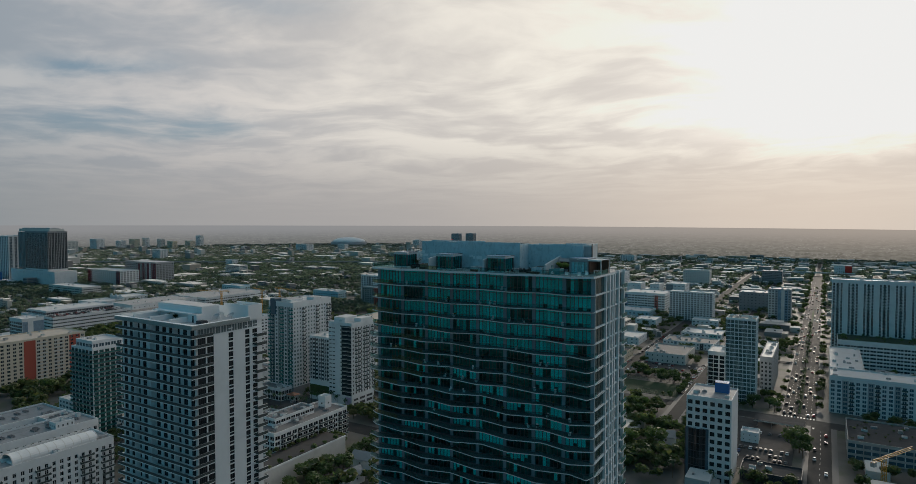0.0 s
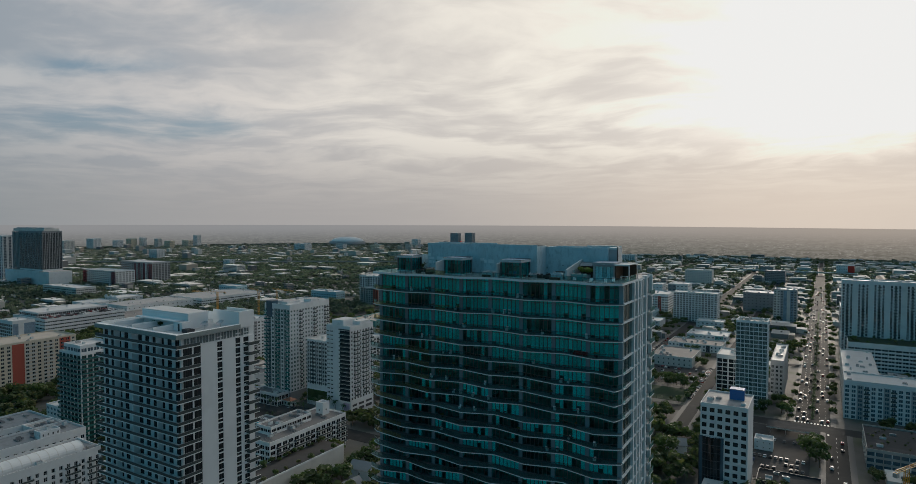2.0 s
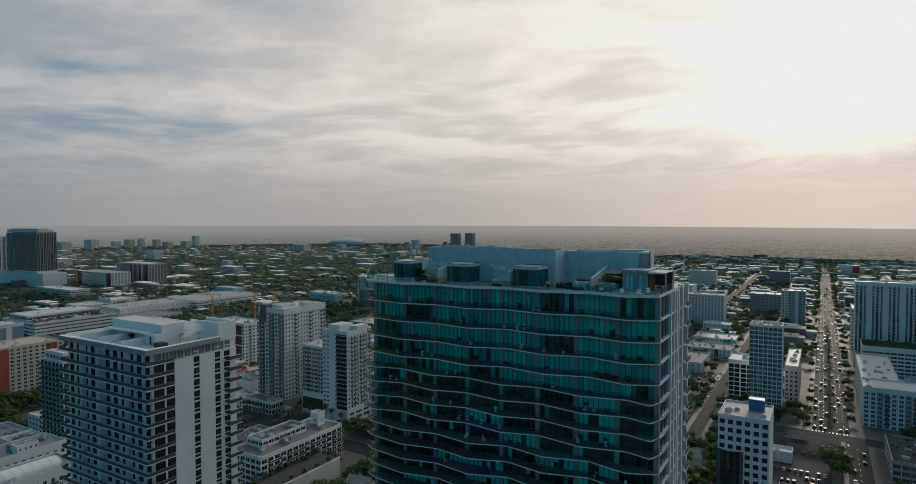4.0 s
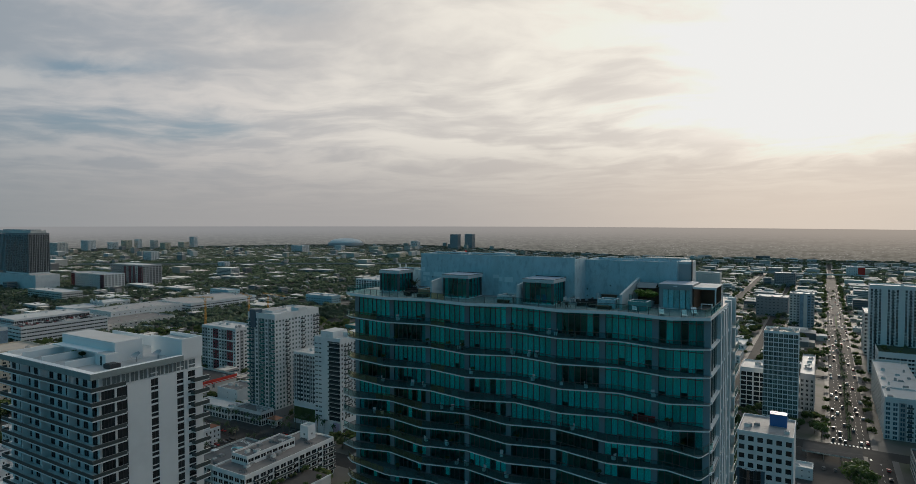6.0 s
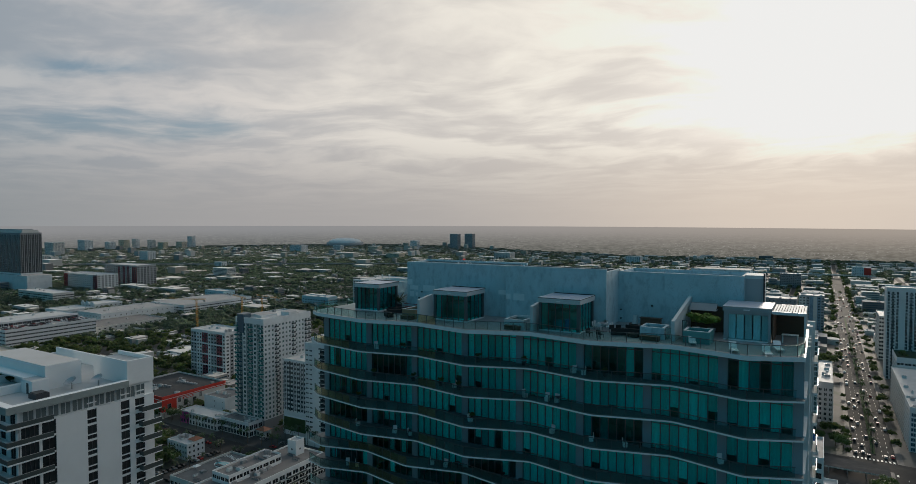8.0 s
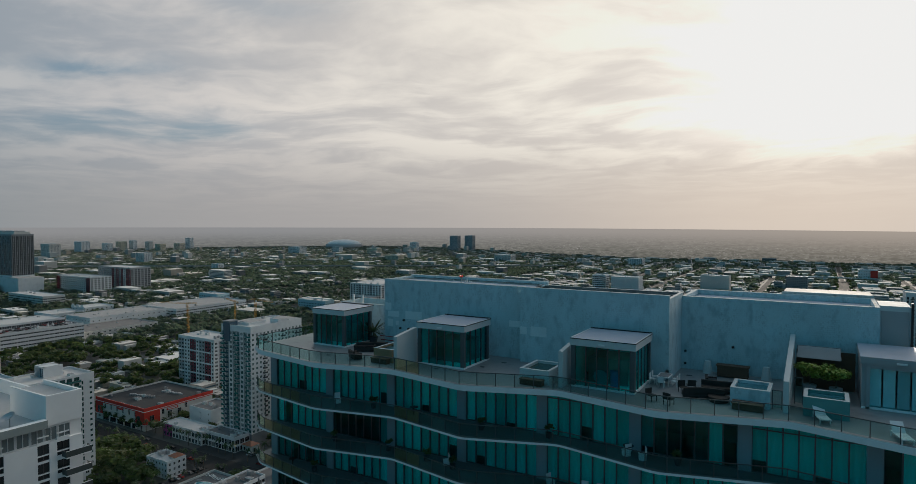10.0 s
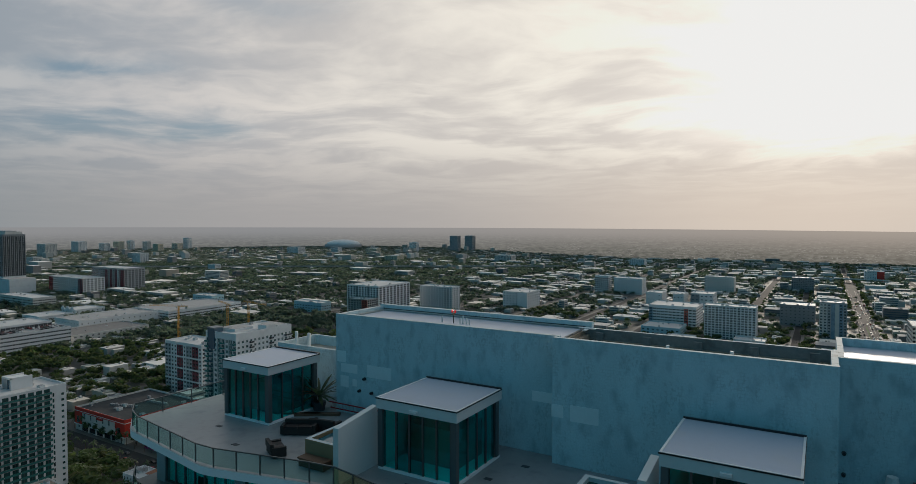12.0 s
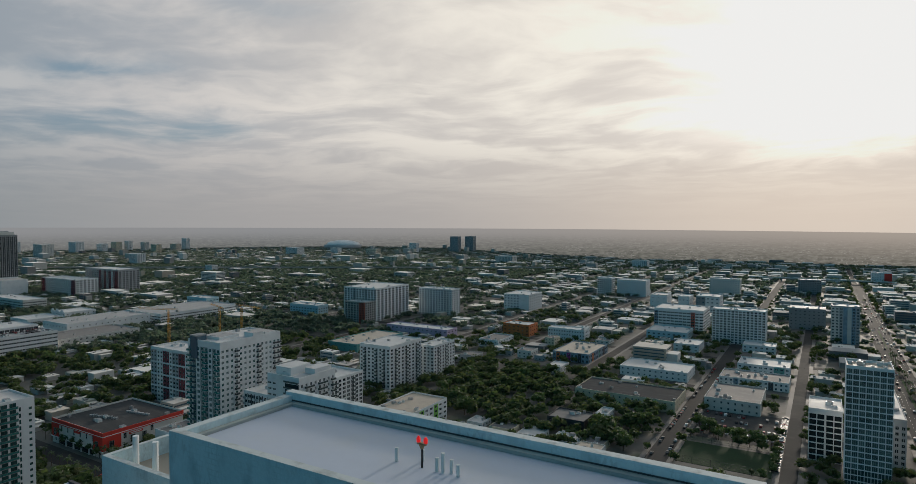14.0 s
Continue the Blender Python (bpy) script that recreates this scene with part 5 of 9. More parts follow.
for z in np.arange(14.0, 63.0, 3.05):
    part("bay_slab", Mesh().box(-267.9, -257.8, 212.6, 214.0, z - 0.12, z + 0.12, "white").box(-267.9, -257.8, 212.6, 212.66, z + 0.12, z + 1.05, "rail"), slim, "white slab with a dark rail")
part("roof_storey", Mesh().box(-279, -268, 218, 232, 65, 69, "white", top="roof_white").box(-266, -259, 226, 238, 65, 68, "white", top="roof_white"), slim)
# charcoal plates on the plinth stand in for shade inside open garage slots
for y0, y1 in ((216, 221), (223, 229), (231, 238)):
    part("garage_slot", Mesh().box(-258.02, -257.9, y0, y1, 3.0, 5.0, "charcoal").box(-258.02, -257.9, y0, y1, 6.6, 8.2, "charcoal"), slim)
part("mural_panel", Mesh().box(-264.5, -259.0, 213.85, 213.94, 1.0, 9.5, "purple"), slim, "painted corner panel")
B("apartment_block", "white block with a dark chequer of windows behind a green screen", "apartment block", -309, -281.3, 222, 250, 50, 3.05, 9, 6, "white", "window", (0.62, 0.56), 0.22, base=16, plinth="white", acc_f={1: "charcoal", 2: "charcoal", 4: "charcoal", 6: "charcoal", 7: "charcoal"}, band="white", fb=([(0, 1), (3, 4), (5, 6), (8, 9)], 0.9, "white", "grey"), units=6, low=12)
solid("green_screen", Mesh().box(-308.4, -283.0, 221.5, 221.9, 3.2, 12.2, "leaf", top="leaf").box(-308.8, -308.4, 221.4, 221.94, 2.8, 12.6, "white").box(-283.0, -282.6, 221.4, 221.94, 2.8, 12.6, "white").box(-308.4, -283.0, 221.4, 221.94, 12.2, 12.6, "white").box(-308.4, -283.0, 221.4, 221.94, 2.8, 3.2, "white"), "dark green planted screen in a white frame on a garage wall", "green wall")
maroon_block = B("apartment_block", "white block with maroon panels and grey window rows", "apartment block", -500, -452, 288, 315, 43, 3.2, 12, 6, "white", "window", (0.52, 0.5), 0.25, acc_f={0: "grey", 1: "grey", 4: "maroon", 5: "maroon", 7: "grey", 8: "grey", 9: "maroon", 10: "maroon"}, acc_s={1: "grey", 4: "grey"}, units=8)
for z in (12.8, 22.4, 32.0):
    part("floor_band", Mesh().box(-500.2, -451.8, 287.8, 288.1, z - 0.7, z + 0.5, "white"), maroon_block)
B("apartment_block", "white mid-rise block with dark recessed loggias", "apartment block", -386, -340, 309, 361, 28, 3.1, 10, 11, "white", "window", (0.62, 0.66), 0.12, sb=([(1, 2), (4, 5), (8, 9)], 1.0, "white", "rail"), units=9, parapet=1.3)
B("apartment_block", "white slab block with rows of small balconies", "apartment block", -380, -347, 405, 452, 38, 3.05, 8, 9, "white", "window", (0.5, 0.55), 0.22, fb=([(1, 2), (4, 5), (6, 7)], 1.1, "white", "rail"), sb=([(1, 2), (4, 5), (7, 8)], 1.0, "white", "rail"), units=5)
B("apartment_block", "lower white block with small balconies beside its twin", "apartment block", -352, -336, 456, 492, 31, 3.05, 4, 8, "white", "window", (0.5, 0.55), 0.22, sb=([(1, 2), (4, 5)], 1.0, "white", "rail"), units=4)
B("green_block", "low white and lime-green block with a gravel roof", "office block", -295, -265, 318, 365, 17, 3.3, 6, 8, "white", "window", (0.5, 0.45), 0.3, acc_f={3: "green_paint", 5: "green_paint"}, acc_s={0: "green_paint", 2: "green_paint", 5: "green_paint"}, roof="roof_tan", units=7)
B("unfinished_block", "half-finished white apartment block with open floors", "building site", -650, -589, 690, 770, 47, 3.3, 11, 9, "white", "window", (0.66, 0.66), 0.14, acc_f={3: "grey", 7: "grey"}, trim="midgrey", deep=0.9, units=8)
B("unfinished_block", "lower raw concrete wing on a building site", "building site", -626, -589.5, 664, 689.5, 30, 3.3, 7, 5, "concrete", "window", (0.7, 0.62), 0.2, trim="midgrey", acc_f={5: "brick_red", 6: "brick_red"}, deep=0.9, units=4)
B("hotel_block", "white hotel with a blue-glazed corner", "hotel", -583, -522, 790, 815, 40, 3.3, 12, 5, "white", "window_blue", (0.6, 0.6), 0.2, acc_f={9: "offwhite", 10: "offwhite"}, units=5)
B("warehouse", "long lilac warehouse with plain walls", "warehouse", -521, -428, 626, 650, 11, 5.5, 14, 3, "purple", "window", (0.3, 0.3), 0.4, roof="roof_white", units=6)
B("cube_building", "white cube-shaped office with few windows", "office block", -486, -441, 896, 950, 26, 4.3, 8, 6, "white", "window_blue", (0.5, 0.4), 0.35, solid_f=(5, 6, 7), units=5)
B("mural_building", "low building with an orange painted wall", "shop", -387, -350, 696, 722, 14, 4.5, 6, 4, "orange_paint", "window", (0.3, 0.3), 0.4, roof="roof_white", units=4)
B("hotel_block", "white slab hotel with a full grid of balconies", "hotel", -148, -90, 781, 806, 40, 3.05, 14, 5, "white", "window", (0.6, 0.62), 0.2, fb=([(0, 1), (2, 3), (4, 5), (6, 7), (8, 9), (10, 11), (12, 13)], 0.9, "white", "white"), units=6)
B("office_block", "white office with painted letter shapes on its corners", "office block", -228, -166, 832, 885, 29, 3.8, 12, 8, "white", "window", (0.75, 0.45), 0.3, acc_f={0: "mural_blue", 9: "brick_red"}, units=6)
B("depot", "long tan depot with a dark flat roof", "warehouse", -207, -128, 470, 512, 8, 4.0, 16, 6, "cream", "window", (0.25, 0.3), 0.4, roof="roof_dark", units=8)
B("depot", "long white workshop with roof plant", "warehouse", -198, -137, 568, 606, 8, 4.0, 12, 6, "white", "window_blue", (0.3, 0.35), 0.4, roof="roof_white", units=9)
B("grid_tower", "grey glass tower with a white grid of slab edges", "apartment tower", -22, -0.5, 388, 408, 65, 3.25, 7, 6, "tower_white", "window_grey", (0.90, 0.84), 0.06, trim="box", split=3, units=9, roof="roof_tan", parapet=1.4, low=3)
B("annex", "dark-glazed annex with white piers", "office block", -40, -22.3, 420, 450, 31, 3.6, 2, 4, "white", "window", (0.88, 0.80), 0.1, roof="roof_white", units=3)
B("annex", "white annex with blue-grey cladding", "office block", -0.3, 9, 424, 500, 30, 3.4, 3, 12, "grey", "window", (0.5, 0.55), 0.25, roof="roof_white", units=8)
B("corner_office", "white office with square windows and a blue roof screen", "office block", -20, 3, 219, 247, 46, 4.1, 6, 6, "white", "window", (0.66, 0.60), 0.2, split=1, roof="roof_mid", faces="FR", solid_s=(0, 1, 2, 3, 4, 5), units=4, parapet=0.6, low=0)
B("slab_tower", "tall white slab tower with narrow window strips", "apartment tower", 51, 130, 600, 622, 82, 3.05, 24, 5, "white", "window", (0.5, 0.86), 0.07, faces="FL", fb=([(1, 2), (5, 6), (9, 10), (13, 14), (17, 18), (21, 22)], 0.9, "white", "rail"), solid_f=(3, 7, 11, 15, 19), units=6, low=18)
B("podium", "stepped white podium with planted terrace", "parking podium", 56, 140, 560, 600, 27, 3.4, 16, 8, "white", "window", (0.85, 0.5), 0.3, faces="FL", roof="field", units=2)
B("courtyard_block", "white mid-rise apartment block with grey window bays", "apartment block", 49, 120, 396, 425, 27, 3.1, 18, 8, "white", "window_blue", (0.58, 0.66), 0.14, faces="FL", acc_f={2: "grey", 6: "grey", 10: "grey", 14: "grey"}, fb=([(3, 4), (7, 8), (11, 12), (15, 16)], 0.9, "white", "rail"), units=8, roof="roof_white")
B("courtyard_block", "white rear wing of a mid-rise block", "apartment block", 49, 72, 425.5, 520, 27, 3.1, 6, 20, "offwhite", "window", (0.5, 0.6), 0.2, faces="L", units=10, roof="roof_white")
B("stepped_office", "stepped concrete office with long balcony bands", "office block", 52, 85, 690, 740, 44, 4.0, 8, 10, "offwhite", "window", (0.92, 0.5), 0.3, faces="FL", units=4)
B("glass_podium", "low glass and concrete building with a planted roof", "parking podium", 58, 98, 296, 345, 11, 3.6, 5, 6, "concrete", "window_blue", (0.94, 0.6), 0.2, faces="FL", roof="roof_dark", units=6)
B("teal_tower", "white tower with teal glass balconies", "apartment tower", -390, -364, 82, 142, 58, 3.05, 6, 16, "white", "window_teal", (0.74, 0.84), 0.05, trim="charcoal", deep=0.2, fb=([(0, 2), (2, 4), (4, 6)], 1.5, "midgrey", "teal_rail"), sb=([(0, 2), (2, 4), (4, 6), (6, 8), (8, 10), (10, 12), (12, 14)], 1.5, "midgrey", "teal_rail"), solid_f=(), solid_s=(14, 15), units=7, low=7)
end_windows = thing("window_column", "narrow column of small windows in a white end wall", "windows")
for j in range(17):
    for y, w in ((135.2, 0.8), (139.4, 1.3)):
        part("window", window_mesh(w, 1.2 if w > 1 else 2.0, "window_teal", "charcoal", 1), end_windows, at=Matrix.LocRotScale((-363.96, y, 4.2 + j * 3.05), Euler((0, 0, math.pi / 2)), None))
roof_box = thing("roof_pavilion", "glazed white-framed drum on a tower roof", "roof room")
rp = Mesh().tube((-380, 126, 58), (-380, 126, 63), 4.2, 4.2, "window_blue", 20).tube((-380, 126, 63), (-380, 126, 63.5), 4.6, 4.6, "white", 20)
for k in range(10):
    rp.box(-380 + 4.25 * math.cos(k * 0.628) - 0.12, -380 + 4.25 * math.cos(k * 0.628) + 0.12, 126 + 4.25 * math.sin(k * 0.628) - 0.12, 126 + 4.25 * math.sin(k * 0.628) + 0.12, 58, 63, "white")
part("room", rp, roof_box)
frame_mesh = Mesh()
for a in ((-384.6, -384.0), (-375.6, -375.0)):
    frame_mesh.box(a[0], a[1], 121, 131, 58, 64.2, "white")
frame_mesh.box(-384.6, -375, 121, 122, 63.6, 64.2, "white")
part("frame", frame_mesh, roof_box)
B("roof_storey", "glass-railed white frame on a tower roof", "roof storey", -388, -368, 84, 104, 62.5, 3.6, 5, 5, "white", "window_blue", (0.8, 0.6), 0.3, base=58, units=2)
B("annex", "low white annex beside the teal-balconied tower", "annex", -412, -391, 84, 110, 19, 3.1, 5, 6, "white", "window_blue", (0.6, 0.5), 0.3, units=3)
B("peach_block", "peach apartment block with red bays and small balconies", "apartment block", -572, -535, 84, 166, 41, 3.1, 8, 18, "peach", "window", (0.5, 0.55), 0.22, acc_s={0: "brick_red", 1: "brick_red", 2: "brick_red", 7: "brick_red", 8: "brick_red", 15: "brick_red", 16: "brick_red"}, solid_s=(7, 8), acc_f={2: "brick_red", 5: "brick_red"}, sb=([(1, 3), (9, 11), (12, 14)], 1.1, "offwhite", "offwhite"), roof="roof_tan", units=8, low=99)
B("mural_office", "dark-windowed office with a blue and white painted side wall", "office block", -728, -700, 186, 208, 35, 3.6, 6, 4, "white", "window", (0.8, 0.7), 0.15, acc_s={0: "mural_blue", 1: "white", 2: "mural_blue", 3: "mural_blue"}, solid_s=(0, 1, 2, 3), units=3)
B("parking_garage", "long white parking garage with slotted walls and cars on its roof", "parking garage", -850, -770, 250, 348, 22, 4.2, 12, 18, "white", "window", (0.92, 0.34), 0.4, roof="roof_mid", units=4)
B("roof_canopy", "white flat canopy storey over a garage roof", "canopy", -846, -800, 256, 342, 27, 4.6, 10, 18, "white", "window", (0.9, 0.6), 0.1, base=22.4, roof="roof_white", units=3)
B("shopping_hall", "tall plain white shopping hall with a grey roof", "shopping hall", -905, -845, 395, 505, 15, 7.0, 8, 14, "white", "window", (0.2, 0.2), 0.5, roof="roof_mid", units=8)
B("shopping_hall", "low white shop wing with a wide grey roof", "shopping hall", -844.6, -784, 356, 452, 8, 4.0, 8, 14, "offwhite", "window", (0.4, 0.35), 0.3, roof="roof_grey", units=6)
B("slotted_hall", "low white hall with a band of slots", "hall", -1010, -962, 402, 448, 10, 4.0, 8, 8, "white", "window", (0.85, 0.3), 0.4, units=3)
gable_hall = B("gable_hall", "white hall with stepped gable walls", "hall", -1012, -974, 456, 500, 12, 6.0, 4, 6, "white", "window", (0.25, 0.3), 0.4, units=1)
for x in (-1008, -995, -982):
    gm = Mesh().prism([(x - 5, 455.6), (x + 5, 455.6), (x + 5, 456.4), (x - 5, 456.4)], 11, 14.5, "white").prism([(x - 2.5, 455.6), (x + 2.5, 455.6), (x + 2.5, 456.4), (x - 2.5, 456.4)], 14.5, 17, "white")
    part("gable", gm, gable_hall)
GARAGE_DECK = (-915, -832, 512, 640)
dark = B("dark_tower", "tall dark glass tower with pale fins on a white podium", "apartment tower", -1500, -1400, 540, 580, 118, 3.6, 14, 6, "midgrey", "window", (0.74, 0.88), 0.06, base=36, plinth="white", units=2, low=40)
part("grey_flank", Mesh().box(-1546, -1500.4, 546, 584, 0, 117, "window_pale", top="roof_mid"), dark, "grey-glazed flank")
for x in np.arange(-1543, -1501, 6.0):
    part("fin", Mesh().box(x - 0.5, x + 0.5, 545.2, 546.0, 36, 117, "grey"), dark)
part("crown", Mesh().box(-1540, -1404, 546, 576, 118, 124, "offwhite").box(-1534, -1412, 550, 570, 124, 126, "grey"), dark, "pale rounded crown")
part("podium", Mesh().box(-1556, -1362, 534, 539.9, 0, 33, "white", top="roof_mid").box(-1399.6, -1362, 540, 580, 0, 33, "white", top="roof_mid"), dark, "plain white podium")
B("pale_tower", "tall pale tower with grey window strips", "apartment tower", -1680, -1580, 540, 580, 106, 3.6, 12, 4, "white", "window_blue", (0.5, 0.8), 0.1, units=2)
solid("site_hoarding", Mesh().box(-1640, -1556, 515, 516, 0, 26, "blue_plastic"), "tall blue hoarding before a tower", "hoarding")
B("site_block", "half-clad grey and maroon block with white piers", "building site", -1385, -1262, 700, 745, 46, 4.0, 14, 6, "grey", "window", (0.6, 0.6), 0.2, acc_f={6: "maroon", 8: "maroon", 10: "maroon", 11: "white", 12: "maroon", 13: "maroon"}, units=3)
B("site_block", "white and maroon block under construction", "building site", -1390, -1262, 617, 660, 32, 4.0, 16, 6, "white", "window", (0.6, 0.55), 0.2, acc_f={0: "maroon", 1: "maroon", 14: "maroon", 15: "maroon"}, units=5)
B("terrace_block", "long white low-rise block with open balconies", "apartment block", -248, -224, 108, 170, 20, 3.2, 6, 14, "white", "window", (0.80, 0.70), 0.12, roof="roof_grey", sb=([(1, 3), (4, 7), (8, 11), (12, 14)], 1.6, "white", "rail"), units=9, low=1, condensers=5)
B("roof_storey", "set-back white top storey with a dark window band", "roof storey", -246, -234, 118, 150, 24.0, 3.1, 4, 8, "white", "window", (0.85, 0.55), 0.2, base=20.9, units=6, roof="roof_grey", condensers=4)
B("stair_block", "plain white stair block on a roof", "stair block", -240, -234, 160, 166, 27, 5.0, 1, 1, "white", "window", (0.2, 0.2), 0.5, units=0)
WING = dict(roof="roof_mid", parapet=1.0, deep=0.5, low=3)
B("terrace_block", "white low-rise wing with stacked balconies under a curved canopy", "apartment block", -309, -286, -34, 51, 25, 3.2, 6, 24, "white", "window", (0.46, 0.66), 0.14, sb=([(1, 3), (7, 9), (13, 15), (19, 21), (22, 24)], 1.3, "white", "rail"), units=9, condensers=5, **WING)
B("terrace_block", "white middle wing with rows of roof condensers", "apartment block", -345, -323, -34, 63, 25, 3.2, 6, 26, "white", "window", (0.5, 0.66), 0.14, sb=([(2, 4), (8, 10), (14, 16), (20, 22)], 1.3, "white", "rail"), units=12, condensers=13, **WING)
B("terrace_block", "white rear wing round a planted court", "apartment block", -388, -360, 6, 63, 24, 3.2, 7, 14, "white", "window", (0.5, 0.66), 0.14, sb=([(2, 4), (8, 10)], 1.3, "white", "rail"), units=8, condensers=9, **WING)
B("terrace_block", "short white wing closing a court", "apartment block", -359.8, -345.2, 47, 63, 24, 3.2, 4, 4, "white", "window", (0.5, 0.66), 0.14, units=3, condensers=3, faces="F", **dict(WING, low=0))
B("roof_storey", "plain white stair head on a low-rise roof", "roof storey", -331, -324, 40, 50, 28.2, 3.0, 3, 4, "white", "window", (0.3, 0.4), 0.4, base=25.2, units=1)
B("roof_storey", "plain white stair head on a low-rise roof", "roof storey", -307.5, -301, -30, -18, 28.2, 3.0, 3, 4, "white", "window", (0.3, 0.4), 0.4, base=25.2, units=1)
vault = Mesh()
for k in range(10):
    a0, a1 = math.pi * k / 10, math.pi * (k + 1) / 10
    vault.poly([(-294.5 + 5 * math.cos(a0), 4, 26 + 3.2 * math.sin(a0)), (-294.5 + 5 * math.cos(a0), 44, 26 + 3.2 * math.sin(a0)), (-294.5 + 5 * math.cos(a1), 44, 26 + 3.2 * math.sin(a1)), (-294.5 + 5 * math.cos(a1), 4, 26 + 3.2 * math.sin(a1))], "white")
for y in np.arange(4, 45, 4.0):
    for k in range(10):
        a0, a1 = math.pi * k / 10, math.pi * (k + 1) / 10
        vault.poly([(-294.5 + 5.1 * math.cos(a0), y, 26 + 3.3 * math.sin(a0)), (-294.5 + 5.1 * math.cos(a0), y + 0.4, 26 + 3.3 * math.sin(a0)), (-294.5 + 5.1 * math.cos(a1), y + 0.4, 26 + 3.3 * math.sin(a1)), (-294.5 + 5.1 * math.cos(a1), y, 26 + 3.3 * math.sin(a1))], "offwhite")
vault.box(-299.5, -289.5, 4.2, 43.8, 24.9, 26, "white")
solid("vaulted_canopy", vault, "white ribbed barrel canopy on a low-rise roof", "canopy")
pod = thing("garden_podium", "white retaining wall with a planted top", "podium")
FOOT.append((-224, -205, 60, 149))
part("wall", Mesh().box(-223.5, -206, 60, 148, 0, 10.4, "offwhite", top="lot"), pod)
part("coping", Mesh().box(-206.4, -205.8, 59.8, 148.2, 10.4, 11.2, "white"), pod)


def gable_house(x, y, w, d, h, turn, label):
    b = thing("gable_house", label, "house", (x, y, 0), turn=turn)
    FOOT.append((x - w / 2, x + w / 2, y - d / 2, y + d / 2))
    m = Mesh().box(-w / 2, w / 2, -d / 2, d / 2, 0, h, "white")
    for s in (-1, 1):
        p = [(s * w / 2, -d / 2, h), (s * w / 2, d / 2, h), (s * w / 2, 0, h + d * 0.35)]
        m.poly(p if s > 0 else p[::-1], "white")
    part("wall", m, b)
    r = Mesh()
    for s in (-1, 1):
        a = [(-w / 2 - 0.4, s * (d / 2 + 0.4), h - 0.25), (w / 2 + 0.4, s * (d / 2 + 0.4), h - 0.25), (w / 2 + 0.4, 0, h + d * 0.36), (-w / 2 - 0.4, 0, h + d * 0.36)]
        r.poly(a if s < 0 else a[::-1], "midgrey")
        r.poly([(q[0], q[1], q[2] - 0.2) for q in (a[::-1] if s < 0 else a)], "midgrey")
    part("roof", r, b, "dark shingled gable roof")
    part("window", window_mesh(1.1, 1.4, "window", "white_plastic", 2), b, at=Matrix.LocRotScale((w / 2 + 0.1, -0.5, h * 0.5), Euler((0, 0, math.pi / 2)), None))
    part("window", window_mesh(1.1, 1.4, "window", "white_plastic", 2), b, at=(-0.5, -d / 2 - 0.1, h * 0.5))


gable_house(-183, 138, 13, 9, 6, 8, "white wooden house with a dark gable roof among trees")
gable_house(-175, 118, 11, 9, 5, 80, "white cottage with a dark gable roof")
gable_house(-42, 268, 12, 9, 5, 20, "white house with a dark gable roof beside trees")
B("shop", "low white building with a row of square windows", "shop", -327, -280, 702, 722, 13, 4.2, 14, 4, "white", "window", (0.4, 0.4), 0.3, units=4)
B("market_hall", "tan-roofed market hall with brightly painted walls", "market", -276, -237, 592, 655, 9, 4.5, 10, 12, "mural_blue", "window", (0.5, 0.5), 0.2, acc_f={1: "orange_paint", 4: "magenta", 7: "charcoal"}, acc_s={2: "orange_paint", 6: "teal_paint", 9: "charcoal"}, roof="roof_tan", units=12)
B("workshop", "pale blue workshop with a grey roof", "warehouse", -377, -352, 614, 655, 8, 4.0, 4, 6, "white", "window_blue", (0.3, 0.3), 0.4, roof="roof_grey", units=4)
B("shed", "small plain white shed among trees", "shed", -259, -245, 534, 557, 7, 3.5, 2, 3, "white", "window", (0.2, 0.3), 0.4, units=1)
B("dark_hall", "dark walled hall with a grey roof", "hall", -200, -173, 395, 418, 6.5, 3.2, 6, 5, "charcoal", "window", (0.3, 0.3), 0.4, roof="roof_grey", units=4)
B("cottage", "small white cottage with a flat roof", "house", -173, -164.5, 420, 438, 6, 3.0, 2, 3, "white", "window", (0.4, 0.4), 0.3, units=2)
B("workshop", "long white workshop with painted walls", "warehouse", -112, -57, 578, 612, 7, 3.5, 14, 6, "white", "window_blue", (0.4, 0.5), 0.25, acc_f={3: "mural_blue", 10: "charcoal"}, roof="roof_grey", units=12)
B("workshop", "low grey-roofed warehouse with plain walls", "warehouse", -111, -72, 494, 545, 9, 4.5, 8, 8, "offwhite", "window", (0.25, 0.35), 0.35, roof="roof_grey", units=8)
B("shop", "low white shop with a flat roof", "shop", -110, -77, 740, 765, 7.5, 3.6, 6, 4, "white", "window", (0.4, 0.4), 0.3, units=4)
B("shop", "row of low white and blue shops", "shop", -104, -59, 640, 675, 7, 3.5, 10, 5, "white", "window_blue", (0.5, 0.4), 0.25, acc_f={7: "teal_paint", 8: "teal_paint"}, units=6)
B("grey_block", "plain grey concrete block with few windows", "office block", -73, -30, 935, 975, 28, 4.5, 8, 6, "midgrey", "window", (0.3, 0.25), 0.4, units=4)
